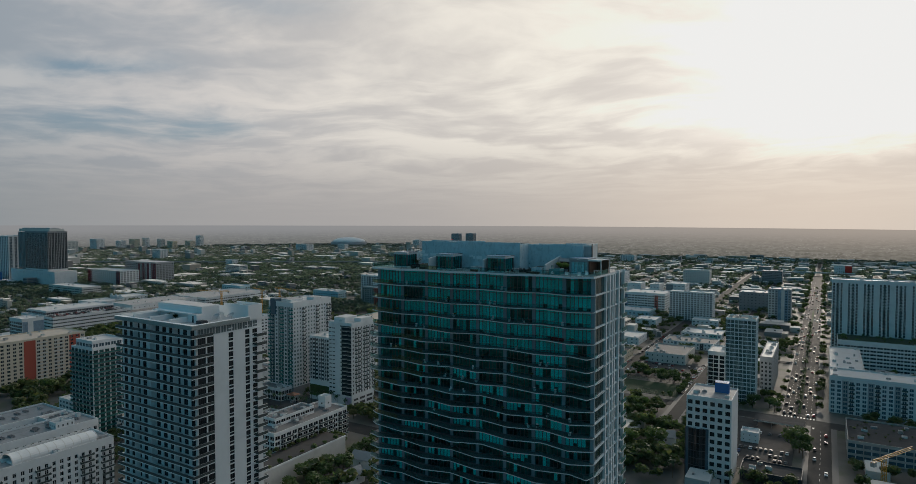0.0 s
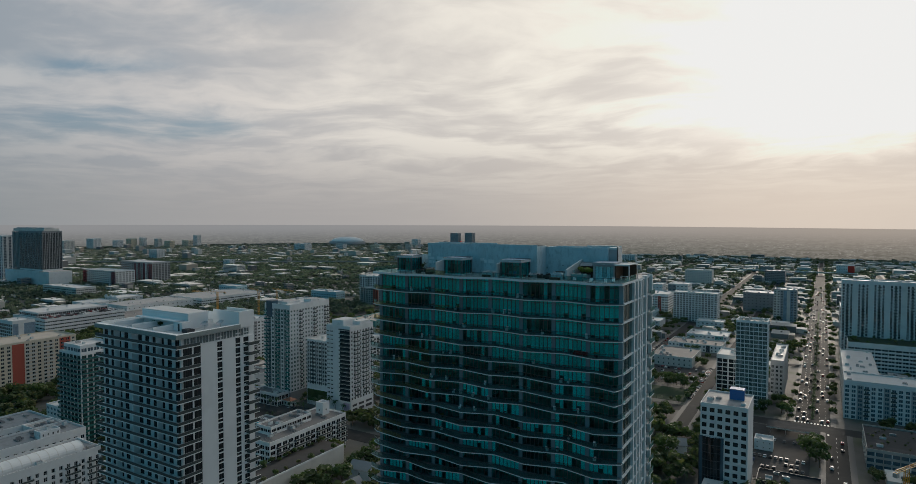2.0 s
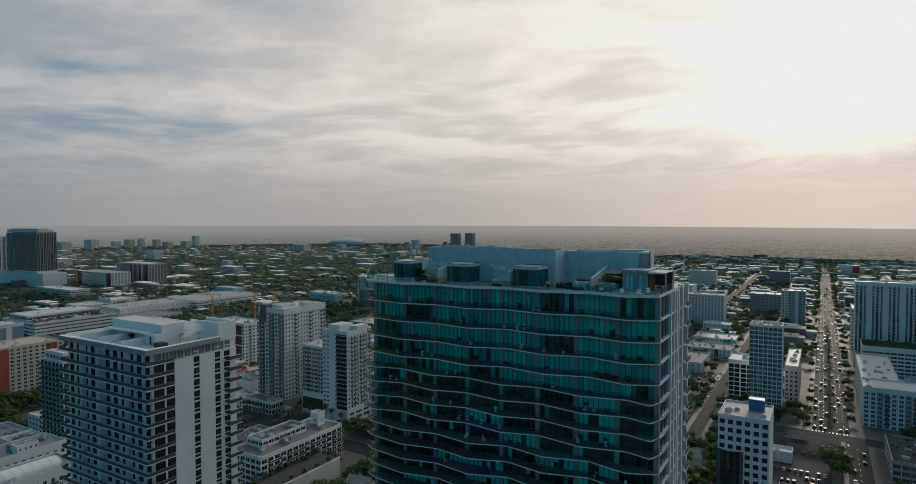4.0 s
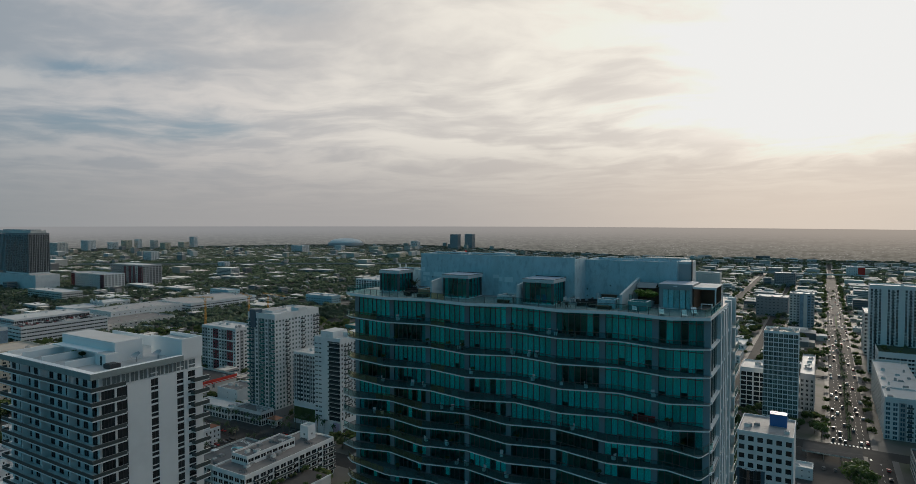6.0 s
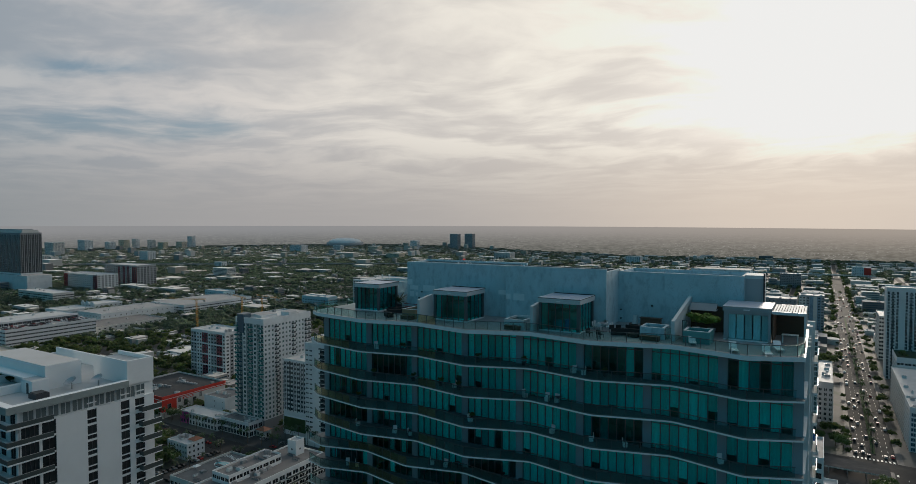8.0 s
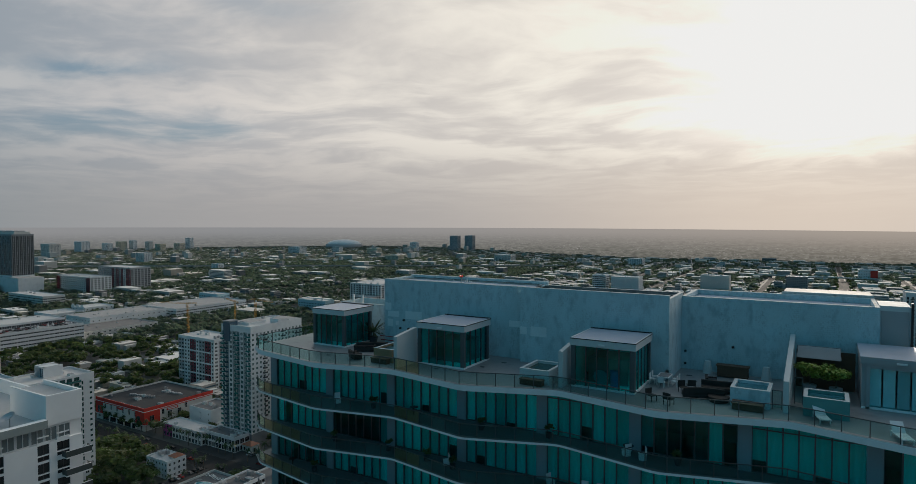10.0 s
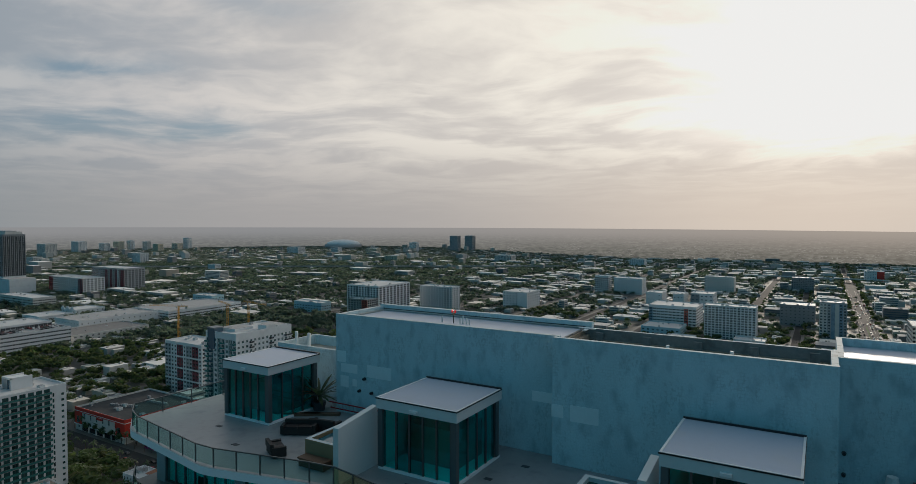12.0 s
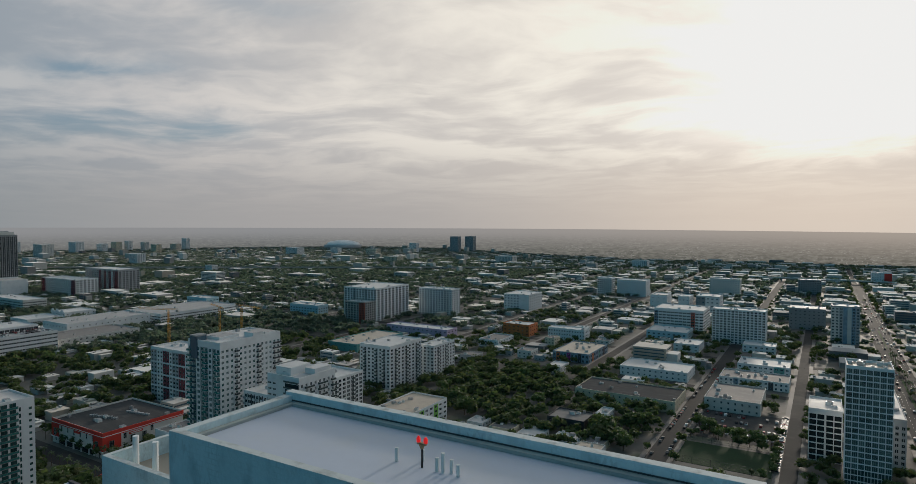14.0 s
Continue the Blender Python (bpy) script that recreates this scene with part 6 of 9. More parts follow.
B("mural_block", "white and blue painted apartment block", "apartment block", -25, 4, 849, 880, 44, 3.6, 7, 6, "grey", "window", (0.5, 0.5), 0.25, acc_f={0: "offwhite", 1: "offwhite", 3: "mural_blue", 4: "offwhite", 5: "mural_blue"}, solid_f=(3, 4), units=5)
B("storage_cube", "white windowless storage cube", "warehouse", -237, -220, 1034, 1070, 23, 7.0, 3, 4, "white", "window_blue", (0.3, 0.2), 0.4, units=2)
B("storage_cube", "white storage cube beside a glass link", "warehouse", -210, -175, 1039, 1080, 25, 6.0, 5, 4, "white", "window_blue", (0.4, 0.3), 0.4, acc_f={0: "midgrey", 1: "midgrey"}, units=2)
B("storage_cube", "white cube with thin painted lines", "warehouse", -284, -257, 1043, 1079, 22, 7.0, 3, 4, "white", "window_blue", (0.2, 0.1), 0.5, units=2)
B("warehouse", "blue-walled warehouse with a pale tan roof", "warehouse", -516, -473, 511, 596, 8.5, 4.2, 6, 10, "teal_paint", "window", (0.2, 0.2), 0.5, roof="roof_tan", units=12)
B("low_office", "low white and blue building", "office block", -759, -699, 685, 707, 15, 4.0, 10, 4, "sky_paint", "window", (0.5, 0.4), 0.3, units=4)
B("office_block", "pale slab office with painted front", "office block", -231, -175, 1312, 1340, 31, 3.6, 12, 4, "offwhite", "window_blue", (0.4, 0.3), 0.3, units=4)
B("office_block", "dark grey office block with rows of windows", "office block", -77, -37, 1397, 1430, 29, 3.6, 10, 4, "midgrey", "window", (0.5, 0.5), 0.25, units=4)
B("office_block", "white office with a stepped top", "office block", -383, -327, 1187, 1220, 31, 3.6, 12, 6, "white", "window_blue", (0.4, 0.4), 0.3, units=6)
B("office_block", "white open-sided concrete parking block", "office block", -420, -392, 1180, 1204, 34, 4.0, 7, 5, "white", "window", (0.8, 0.6), 0.2, units=2)
B("shop", "low white shop with a plain front", "shop", -177, -150, 705, 740, 8, 4.0, 4, 6, "white", "window", (0.3, 0.3), 0.4, units=4)
B("shop", "low blue-white shop row", "shop", -223, -175, 770, 815, 9, 4.0, 8, 6, "sky_paint", "window", (0.4, 0.4), 0.3, units=6)
B("blue_house", "pale blue low block", "office block", -955, -905, 640, 665, 18, 4.0, 8, 4, "sky_paint", "window", (0.4, 0.4), 0.3, units=3)
B("parking_garage", "white parking garage with slotted sides", "parking garage", *GARAGE_DECK, 14, 4.0, 12, 18, "white", "window", (0.9, 0.35), 0.35, roof="roof_mid", units=3)
B("parking_garage", "white office with long window bands", "office block", -1250, -1130, 470, 505, 18, 4.0, 14, 5, "offwhite", "window", (0.85, 0.4), 0.3, units=4)
store = B("big_store", "big store with a red band, red corner and dark roof", "store", -466, -407, 198, 252, 14.6, 7.0, 8, 6, "offwhite", "window", (0.22, 0.5), 0.25, solid_s=(2, 4, 5), roof="roof_dark", units=8, parapet=1.2)
part("red_band", Mesh().box(-466.4, -406.6, 197.6, 198.0, 12.6, 15.9, "store_red").box(-407.0, -406.6, 198.0, 252.2, 12.6, 15.9, "store_red"), store, "red painted band round the roof edge")
part("white_stripe", Mesh().box(-466.5, -406.5, 197.5, 197.6, 13.2, 13.6, "white").box(-406.6, -406.5, 197.6, 252.2, 13.2, 13.6, "white"), store)
part("red_corner", Mesh().box(-417, -406.5, 197.5, 198.0, 4.6, 12.6, "store_red").box(-407.0, -406.5, 198.0, 209, 4.6, 12.6, "store_red"), store, "red painted corner bay")
part("red_corner", Mesh().box(-466.5, -458, 197.5, 198.0, 4.6, 12.6, "store_red"), store, "red painted corner bay")
for x0 in (-414.6, -463.6):
    part("window", window_mesh(3.0, 4.6, "window", "grey", 3), store, at=(x0, 197.46, 5.4))
for y0 in (201.5, 215.0, 222.5):
    part("window", window_mesh(3.0, 4.6, "window", "grey", 3), store, at=Matrix.LocRotScale((-406.44, y0, 5.4), Euler((0, 0, math.pi / 2)), None))
part("ledge", Mesh().box(-467.0, -406.2, 197.1, 197.6, 4.1, 4.6, "white").box(-406.6, -406.2, 197.6, 252.0, 4.1, 4.6, "white"), store, "white ledge over the ground floor")
part("shop_window", Mesh().box(-457, -418, 197.8, 197.94, 0.4, 3.9, "window").box(-406.94, -406.8, 210, 250, 0.4, 3.9, "window"), store, "dark ground-floor glass")
for x in (-449, -440, -431, -422):
    part("pier", Mesh().box(x - 0.5, x + 0.5, 197.3, 197.8, 0, 4.1, "white"), store)
part("sign_bar", Mesh().box(-406.5, -406.4, 214, 223, 10.6, 12.0, "store_red").box(-406.4, -406.36, 215, 222, 11.0, 11.6, "white"), store, "red sign with a pale bar")
part("sign_bar", Mesh().box(-440, -433, 197.9, 197.97, 10.6, 12.0, "store_red"), store, "red sign")
cond = Mesh()
for k in range(11):
    cond.box(-452 + k * 2.1, -450.6 + k * 2.1, 214 + 0.5 * k, 215.6 + 0.5 * k, 14.5, 15.7 + 0.3 * (k % 3), "midgrey", top="grey")
    cond.box(-440 + k * 1.9, -438.7 + k * 1.9, 232 + 0.3 * k, 233.4 + 0.3 * k, 14.5, 15.5 + 0.25 * (k % 2), "grey", top="metal")
part("condenser_bank", cond, store, "rows of grey roof condensers", kind="stuff")
B("annex", "plain white block with a flat grey roof", "annex", -395, -372, 224, 246, 12.5, 4.0, 5, 4, "white", "window", (0.2, 0.25), 0.4, solid_f=(0, 1, 3), solid_s=(0, 1, 2), roof="roof_grey", units=3)
of2 = thing("dark_glass_front", "dark blue glass bays with white ribs on an office", "glazed front")
part("glazing", Mesh().box(-20.3, -8.0, 218.4, 218.95, 0, 29, "window_blue"), of2)
for x in (-20.3, -16.2, -12.1, -8.0):
    part("rib", Mesh().box(x - 0.25, x + 0.25, 218.1, 218.95, 0, 29, "charcoal" if x < -9 else "white"), of2)
office = thing("roof_screen", "bright blue boxed screen on a white office roof", "roof screen", (-4, 236, 46))
part("panel", Mesh().box(-3.6, 3.6, -2.6, 2.6, -0.05, 6.0, "blue_plastic"), office)
part("bracing", Mesh().box(-3.7, 3.7, -2.7, -2.6, 0, 0.3, "metal").box(-3.7, 3.7, -2.7, -2.6, 5.7, 6.0, "metal"), office)


# ---- tower cranes ----
def tower_crane(x, y, h, jib, turn):
    b = thing("tower_crane", "yellow lattice tower crane over a building site", "crane", (x, y, 0), turn=turn)
    m = Mesh()
    w = 0.9
    for i in (-w, w):
        for j in (-w, w):
            m.box(i - 0.14, i + 0.14, j - 0.14, j + 0.14, 0, h, "crane")
    for z in np.arange(0, h - 2, 2.0):
        for s in (-w, w):
            m.tube((-w, s, z), (w, s, z + 2), 0.09, 0.09, "crane", 4, False)
            m.tube((s, -w, z), (s, w, z + 2), 0.09, 0.09, "crane", 4, False)
    part("mast", m, b)
    q = Mesh()
    for j in (-0.6, 0.6):
        q.box(-12, jib, j - 0.12, j + 0.12, h, h + 0.25, "crane")
    q.box(-12, jib, -0.12, 0.12, h + 1.4, h + 1.65, "crane")
    for d in np.arange(-11, jib - 2, 2.0):
        q.tube((d, 0.6, h + 0.1), (d + 1, 0, h + 1.5), 0.07, 0.07, "crane", 4, False)
        q.tube((d + 1, 0, h + 1.5), (d + 2, -0.6, h + 0.1), 0.07, 0.07, "crane", 4, False)
    part("jib", q, b)
    part("counterweight", Mesh().box(-12, -9.5, -1, 1, h - 2.2, h, "concrete"), b)
    part("cab", Mesh().box(0.8, 2.6, -0.9, 0.9, h - 2.2, h - 0.1, "white"), b)


tower_crane(-661, 411, 46, 38, 200)
tower_crane(-640, 462, 44, 34, 160)
tower_crane(-619, 476, 46, 40, 350)
tower_crane(74, 268, 13, 30, 60)

# dark curved glass bay on the corner office
bay = thing("glass_bay", "dark blue curved glass bay on an office front", "glazed bay")
pts = [(-20.0, 218.95)] + [(-20.0 + 11.4 * i / 8, 218.95 - 1.7 * math.sin(math.pi * i / 8)) for i in range(1, 8)] + [(-8.6, 218.95)]
for (ax, ay), (bx2, by2) in zip(pts, pts[1:]):
    gl, ml = Mesh(), Mesh()
    gl.poly([(ax, ay, 0), (bx2, by2, 0), (bx2, by2, 29), (ax, ay, 29)], "window")
    part("pane", gl, bay)
    ml.box(bx2 - 0.07, bx2 + 0.07, by2 - 0.1, by2 + 0.04, 0, 29, "charcoal")
    part("mullion", ml, bay)
cap_b = Mesh().poly([(x, y, 29) for x, y in pts], "white")
for z in np.arange(4.1, 28, 4.1):
    for (ax, ay), (bx2, by2) in zip(pts, pts[1:]):
        cap_b.poly([(ax, ay - 0.03, z), (bx2, by2 - 0.03, z), (bx2, by2 - 0.03, z + 0.4), (ax, ay - 0.03, z + 0.4)], "charcoal")
part("cap", cap_b, bay)

# pale towers standing out on the far side of the city: (x, y, width, depth, height, wall)
# first two are dark towers, their walls greyed to paint in haze
FAR_TOWERS = [(-1575, 2539, 44, 30, 74, "grey"), (-1512, 2576, 44, 30, 75, "grey"), (-3122, 1288, 78, 49, 56, "white"), (-3120, 1297, 41, 26, 38, "white"), (-2739, 1246, 69, 44, 53, "offwhite"), (-2940, 1475, 60, 38, 53, "white"), (-2951, 1596, 44, 28, 41, "white"), (-2940, 1658, 46, 29, 48, "cream"), (-2915, 1702, 33, 21, 52, "white"), (-2879, 1762, 35, 22, 46, "offwhite"), (-2736, 1729, 43, 27, 38, "cream"), (-2765, 1849, 46, 29, 37, "peach"), (-2777, 1914, 35, 22, 62, "white"), (-2037, 1212, 48, 31, 36, "white"), (-2314, 1008, 47, 30, 24, "offwhite"), (-1567, 1150, 32, 20, 18, "white"), (-536, 1968, 47, 30, 23, "white"), (-997, 1931, 65, 41, 25, "offwhite"), (-2030, 1927, 69, 44, 32, "white"), (-1964, 2117, 43, 27, 26, "white"), (-1738, 2108, 54, 35, 25, "cream"), (-1658, 2307, 37, 24, 47, "white"), (-1364, 1760, 59, 38, 21, "cream")]
for x, y, wx, wy, h, wall in FAR_TOWERS:
    B("far_tower", "far pale residential tower with rows of windows" if h > 33 else "far pale mid-rise block with rows of windows", "apartment tower", x - wx / 2, x + wx / 2, y - wy / 2, y + wy / 2, h, 3.2, max(4, int(wx / 5.5)), max(3, int(wy / 5.5)), wall, "window_blue", (0.55, 0.5), 0.28, units=2, group="far pale towers")

# overpass across the far end of the avenue, and the block beside it
over = thing("overpass", "pale concrete overpass across the avenue", "bridge")
part("deck", Mesh().box(-190, 110, 1690, 1704, 6.2, 7.6, "concrete", top="paving"), over)
for y in (1689.6, 1703.6):
    part("barrier", Mesh().box(-190, 110, y, y + 0.4, 7.6, 8.6, "white"), over)
for x in np.arange(-170, 110, 24.0):
    part("pier", Mesh().box(x - 1, x + 1, 1692, 1702, 0, 6.2, "concrete"), over)
B("office_block", "white block with a bright red end bay", "office block", 64, 104, 1740, 1765, 25, 4.0, 8, 4, "white", "window_blue", (0.3, 0.3), 0.35, acc_f={5: "store_red", 6: "store_red", 7: "store_red"}, solid_f=(5, 6, 7), units=3)

# elevated highway
HIGHWAY = ((-2600.0, 570.0), (-700.0, 1740.0))
hx, hy = HIGHWAY[1][0] - HIGHWAY[0][0], HIGHWAY[1][1] - HIGHWAY[0][1]
hl = math.hypot(hx, hy)
hx, hy = hx / hl, hy / hl
road_up = thing("elevated_highway", "long pale concrete highway raised on piers", "highway")


def along(s, o, z):
    return (HIGHWAY[0][0] + hx * s - hy * o, HIGHWAY[0][1] + hy * s + hx * o, z)


dk = Mesh()
for o0, o1, z0, z1, mat in ((-9, 9, 7.4, 8.9, "concrete"), (-9.4, -9, 7.4, 10.0, "concrete"), (9, 9.4, 7.4, 10.0, "concrete"), (-8.9, 8.9, 8.9, 8.95, "asphalt")):
    c = [along(s, o, z) for s in (0, hl) for o in (o0, o1) for z in (z0, z1)]
    for f in ((0, 1, 3, 2), (4, 6, 7, 5), (0, 4, 5, 1), (2, 3, 7, 6), (1, 5, 7, 3), (0, 2, 6, 4)):
        dk.poly([c[i] for i in f], mat)
part("deck", dk, road_up)
pier = Mesh().tube((0, 0, 0), (0, 0, 7.4), 1.1, 1.1, "concrete", 10).data("pier")
for s in np.arange(20, hl, 42.0):
    part("pier", pier, road_up, at=along(s, 0, 0))

# along the cross street west of the tower
B("arcade", "low white arcaded shop with a magenta end wall", "shop", -391, -351, 201, 214, 8, 4.0, 12, 3, "white", "window", (0.62, 0.62), 0.1, acc_f={0: "magenta", 1: "magenta", 2: "magenta"}, units=5, roof="roof_white", parapet=0.7)
B("villa", "white two-storey house with a clay-tiled corner roof", "house", -341, -322, 158, 170, 9.5, 3.1, 7, 4, "white", "window", (0.4, 0.45), 0.3, units=4, roof="roof_white", parapet=0.6)
clay = thing("clay_roof", "small hipped clay-tile roof on a white house", "roof")
cx, cy = -325.6, 166.4
cl = Mesh()
ring4 = [(cx - 3.4, cy - 3.4), (cx + 3.4, cy - 3.4), (cx + 3.4, cy + 3.4), (cx - 3.4, cy + 3.4)]
for i in range(4):
    j = (i + 1) % 4
    cl.poly([(*ring4[i], 10.4), (*ring4[j], 10.4), (cx, cy, 12.2)], "roof_clay")
cl.box(cx - 2.9, cx + 2.9, cy - 2.9, cy + 2.9, 9.44, 10.4, "white")
part("roof", cl, clay)
B("pool_podium", "white podium with a turquoise pool on its deck", "podium", -363.8, -350, 96, 132, 11, 3.5, 4, 10, "white", "window", (0.5, 0.5), 0.25, units=2, roof="roof_tan")
solid("deck_pool", Mesh().box(-361, -353, 108, 128, 10.9, 11.25, "white").box(-360.6, -353.4, 108.4, 127.6, 11.25, 11.28, "turquoise"), "long turquoise pool in a white deck", "pool")

B("deck_podium", "low white podium with a worn blue-grey sun deck", "podium", -291, -249, 126, 165, 9, 4.2, 12, 10, "offwhite", "window", (0.7, 0.45), 0.3, units=9, roof="roof_grey", parapet=1.1, condensers=3)
deck_pool = thing("deck_pool", "curved blue pool in a pale podium deck", "pool")
rim, surf = [], []
for k in range(28):
    a = 2 * math.pi * k / 28
    q = 1.0 + 0.22 * math.cos(2 * a + 0.6)
    rim.append((-276 + 8.6 * q * math.cos(a), 150 + 5.0 * q * math.sin(a)))
    surf.append((-276 + 8.0 * q * math.cos(a), 150 + 4.4 * q * math.sin(a)))
part("rim", Mesh().prism(rim, 8.9, 9.25, "box"), deck_pool)
part("water", Mesh().prism(surf, 9.25, 9.29, "turquoise"), deck_pool)
bed = Mesh().box(-0.35, 0.35, -0.95, 0.55, 0.25, 0.36, "white_plastic").box(-0.35, 0.35, 0.55, 0.95, 0.3, 0.75, "white_plastic").box(-0.3, -0.22, -0.9, -0.8, 0, 0.25, "metal").box(0.22, 0.3, -0.9, -0.8, 0, 0.25, "metal").box(-0.3, -0.22, 0.4, 0.5, 0, 0.25, "metal").box(0.22, 0.3, 0.4, 0.5, 0, 0.25, "metal").data("sun_lounger")
for k in range(14):
    lb = thing("sun_lounger", "white sun lounger on a podium deck", "lounger", (-289 + k * 1.6, 159.5 + 0.6 * math.sin(k), 8.97), group="loungers by the deck pool", turn=0.1 * math.sin(k * 2.3))
    part("bed", bed, lb)
for x, y in ((-287, 139), (-268, 140), (-262, 157)):
    shade = thing("deck_parasol", "square pale parasol on a podium deck", "parasol", (x, y, 8.97))
    part("pole", Mesh().tube((0, 0, 0), (0, 0, 2.6), 0.05, 0.05, "metal", 8), shade)
    cv = Mesh()
    for i in range(4):
        c4 = [(-1.7, -1.7), (1.7, -1.7), (1.7, 1.7), (-1.7, 1.7)]
        cv.poly([(*c4[i], 2.3), (*c4[(i + 1) % 4], 2.3), (0, 0, 3.0)], "white_plastic")
        cv.poly([(*c4[i], 2.15), (*c4[(i + 1) % 4], 2.15), (*c4[(i + 1) % 4], 2.3), (*c4[i], 2.3)], "white_plastic")
    part("canopy", cv, shade)
B("shop", "white shop block with dark glass fronts under a flat roof", "shop", -350, -322, 203.5, 215.0, 9, 4.2, 9, 3, "white", "window", (0.82, 0.70), 0.1, roof="roof_grey", units=5, parapet=0.8)
kiosk = thing("kiosk", "small white kiosk with a clay-tile roof", "kiosk", (-317.5, 212, 0))
part("wall", Mesh().box(-4.0, 4.0, -3.0, 3.0, 0, 4.2, "offwhite").box(-2.6, -1.4, -3.06, -3.0, 0.9, 2.9, "window").box(1.2, 2.6, -3.06, -3.0, 0.9, 2.9, "window").box(4.0, 4.06, -1.0, 0.4, 0, 2.4, "window"), kiosk)
kr = Mesh()
k4 = [(-4.7, -3.7), (4.7, -3.7), (4.7, 3.7), (-4.7, 3.7)]
for i in range(4):
    kr.poly([(*k4[i], 4.2), (*k4[(i + 1) % 4], 4.2), (0, 0, 6.2)], "roof_clay")
part("roof", kr, kiosk, "low clay-tile roof")
solid("parking_lot_3", Mesh().box(-349.5, -258, 194.4, 213.0, -0.2, 0.06, "lot").box(-321, -291.5, 126, 178.6, -0.2, 0.06, "lot").box(-349.5, -321, 172, 178.6, -0.2, 0.06, "lot"), "dark asphalt lot between a street and low shops", "parking lot", kind="structure")
FOOT.append((-349.5, -258, 194.4, 214))
FOOT.append((-321, -291, 128, 178.6))

# ---- trees ----
def leaf_clump_arrays(seed, leaves, size, radius, height, squash=0.75):
    """Crown of scattered leaf clumps on several lobes: vertices and quads."""
    r = np.random.RandomState(seed)
    lobes = [(0, 0, 0, 0.75)] + [(math.cos(a) * 0.55, math.sin(a) * 0.55, r.uniform(-0.35, 0.35), r.uniform(0.38, 0.6)) for a in r.uniform(0, 6.28, 6)]
    v, f = [], []
    for k in range(leaves):
        cx, cy, cz, cr = lobes[r.randint(len(lobes))]
        d = r.normal(size=3)
        d /= np.linalg.norm(d)
        p = np.array((cx, cy, cz)) + d * cr * r.uniform(0.6, 1.0)
        a = np.cross(d + r.normal(size=3) * 0.5, r.normal(size=3))
        a /= np.linalg.norm(a)
        b = np.cross(d, a)
        s = size * r.uniform(0.6, 1.3) / radius
        bend = d * s * 0.25
        q = [p - a * s - b * s * 0.7 - bend, p + a * s - b * s * 0.6, p + a * s * 0.8 + b * s * 0.7 - bend, p - a * s * 0.9 + b * s * 0.8]
        n = len(v)
        v += [(x * radius, y * radius, height + z * radius * squash) for x, y, z in q]
        f.append((n, n + 1, n + 2, n + 3))
    return np.array(v), np.array(f)


def trunk_mesh(seed, height, radius):
    r = random.Random(seed)
    m = Mesh().tube((0, 0, 0), (0.1, 0.05, height * 0.55), 0.32, 0.2, "bark", 7)
    for k in range(5):
        a = 6.28 * k / 5 + r.uniform(-0.3, 0.3)
        m.tube((0.1, 0.05, height * 0.5), (math.cos(a) * radius * 0.5, math.sin(a) * radius * 0.5, height * r.uniform(0.85, 1.1)), 0.15, 0.05, "bark", 5)
    return m.data("trunk")


TREES = []
for seed, (rad, hgt, mat) in enumerate(((4.6, 6.2, "leaf"), (3.4, 5.0, "leaf_b"), (5.6, 7.0, "leaf"), (2.6, 4.2, "leaf"))):
    v, f = leaf_clump_arrays(seed + 3, 420, 0.62, rad, hgt)
    cm = bpy.data.meshes.new("crown")
    cm.from_pydata(v.tolist(), [], f.tolist())
    cm.materials.append(M[mat])
    TREES.append((trunk_mesh(seed, hgt, rad), cm))


def tree(x, y, kind, s, z=0.0):
    t = thing("tree", ("broad dark-green street tree with a rounded crown", "small olive-green tree with a loose crown", "large spreading dark-green shade tree", "young compact green tree")[kind], "tree", (x, y, z), group="trees among the blocks", turn=(x * 37 + y * 11) % 360)
    t.scale = (s, s, s)
    part("trunk", TREES[kind][0], t)
    part("crown", TREES[kind][1], t)
    return t


def palm_parts(seed, height, fronds=15, length=2.6):
    r = random.Random(seed)
    tr = Mesh().tube((0, 0, 0), (0.15, 0, height * 0.5), 0.2, 0.15, "bark", 7, False).tube((0.15, 0, height * 0.5), (0.1, 0.1, height), 0.15, 0.12, "bark", 7)
    cr = Mesh()
    for k in range(fronds):
        a, rise = 6.28 * k / fronds + r.uniform(-0.2, 0.2), r.uniform(-0.2, 0.9)
        prev = None
        for i in range(6):
            u = i / 5
            d = length * u
            p = Vector((0.1 + math.cos(a) * d, 0.1 + math.sin(a) * d, height + rise * d - 0.33 * d * d * (0.5 + 0.4 * (1 - rise))))
            w = 0.42 * math.sin(math.pi * min(1, u * 0.9 + 0.12))
            side = Vector((-math.sin(a), math.cos(a), 0)) * w
            if prev:
                q, s2 = prev
                cr.poly([q - s2 - Vector((0, 0, 0.12)), q, p, p - side - Vector((0, 0, 0.12))], "palm")
                cr.poly([q, q + s2 - Vector((0, 0, 0.12)), p + side - Vector((0, 0, 0.12)), p], "palm")
            prev = (p, side)
    return tr.data("trunk"), cr.data("crown")


PALMS = [palm_parts(1, 8.5), palm_parts(2, 7.0), palm_parts(3, 10.0, 17, 3.0)]


def palm(x, y, k, s=1.0, z=0.0):
    t = thing("palm_tree", "tall street palm with a tufted green crown", "palm", (x, y, z), group="palms along the streets", turn=(x * 53 + y * 29) % 360)
    t.scale = (s, s, s)
    part("trunk", PALMS[k][0], t)
    part("crown", PALMS[k][1], t)


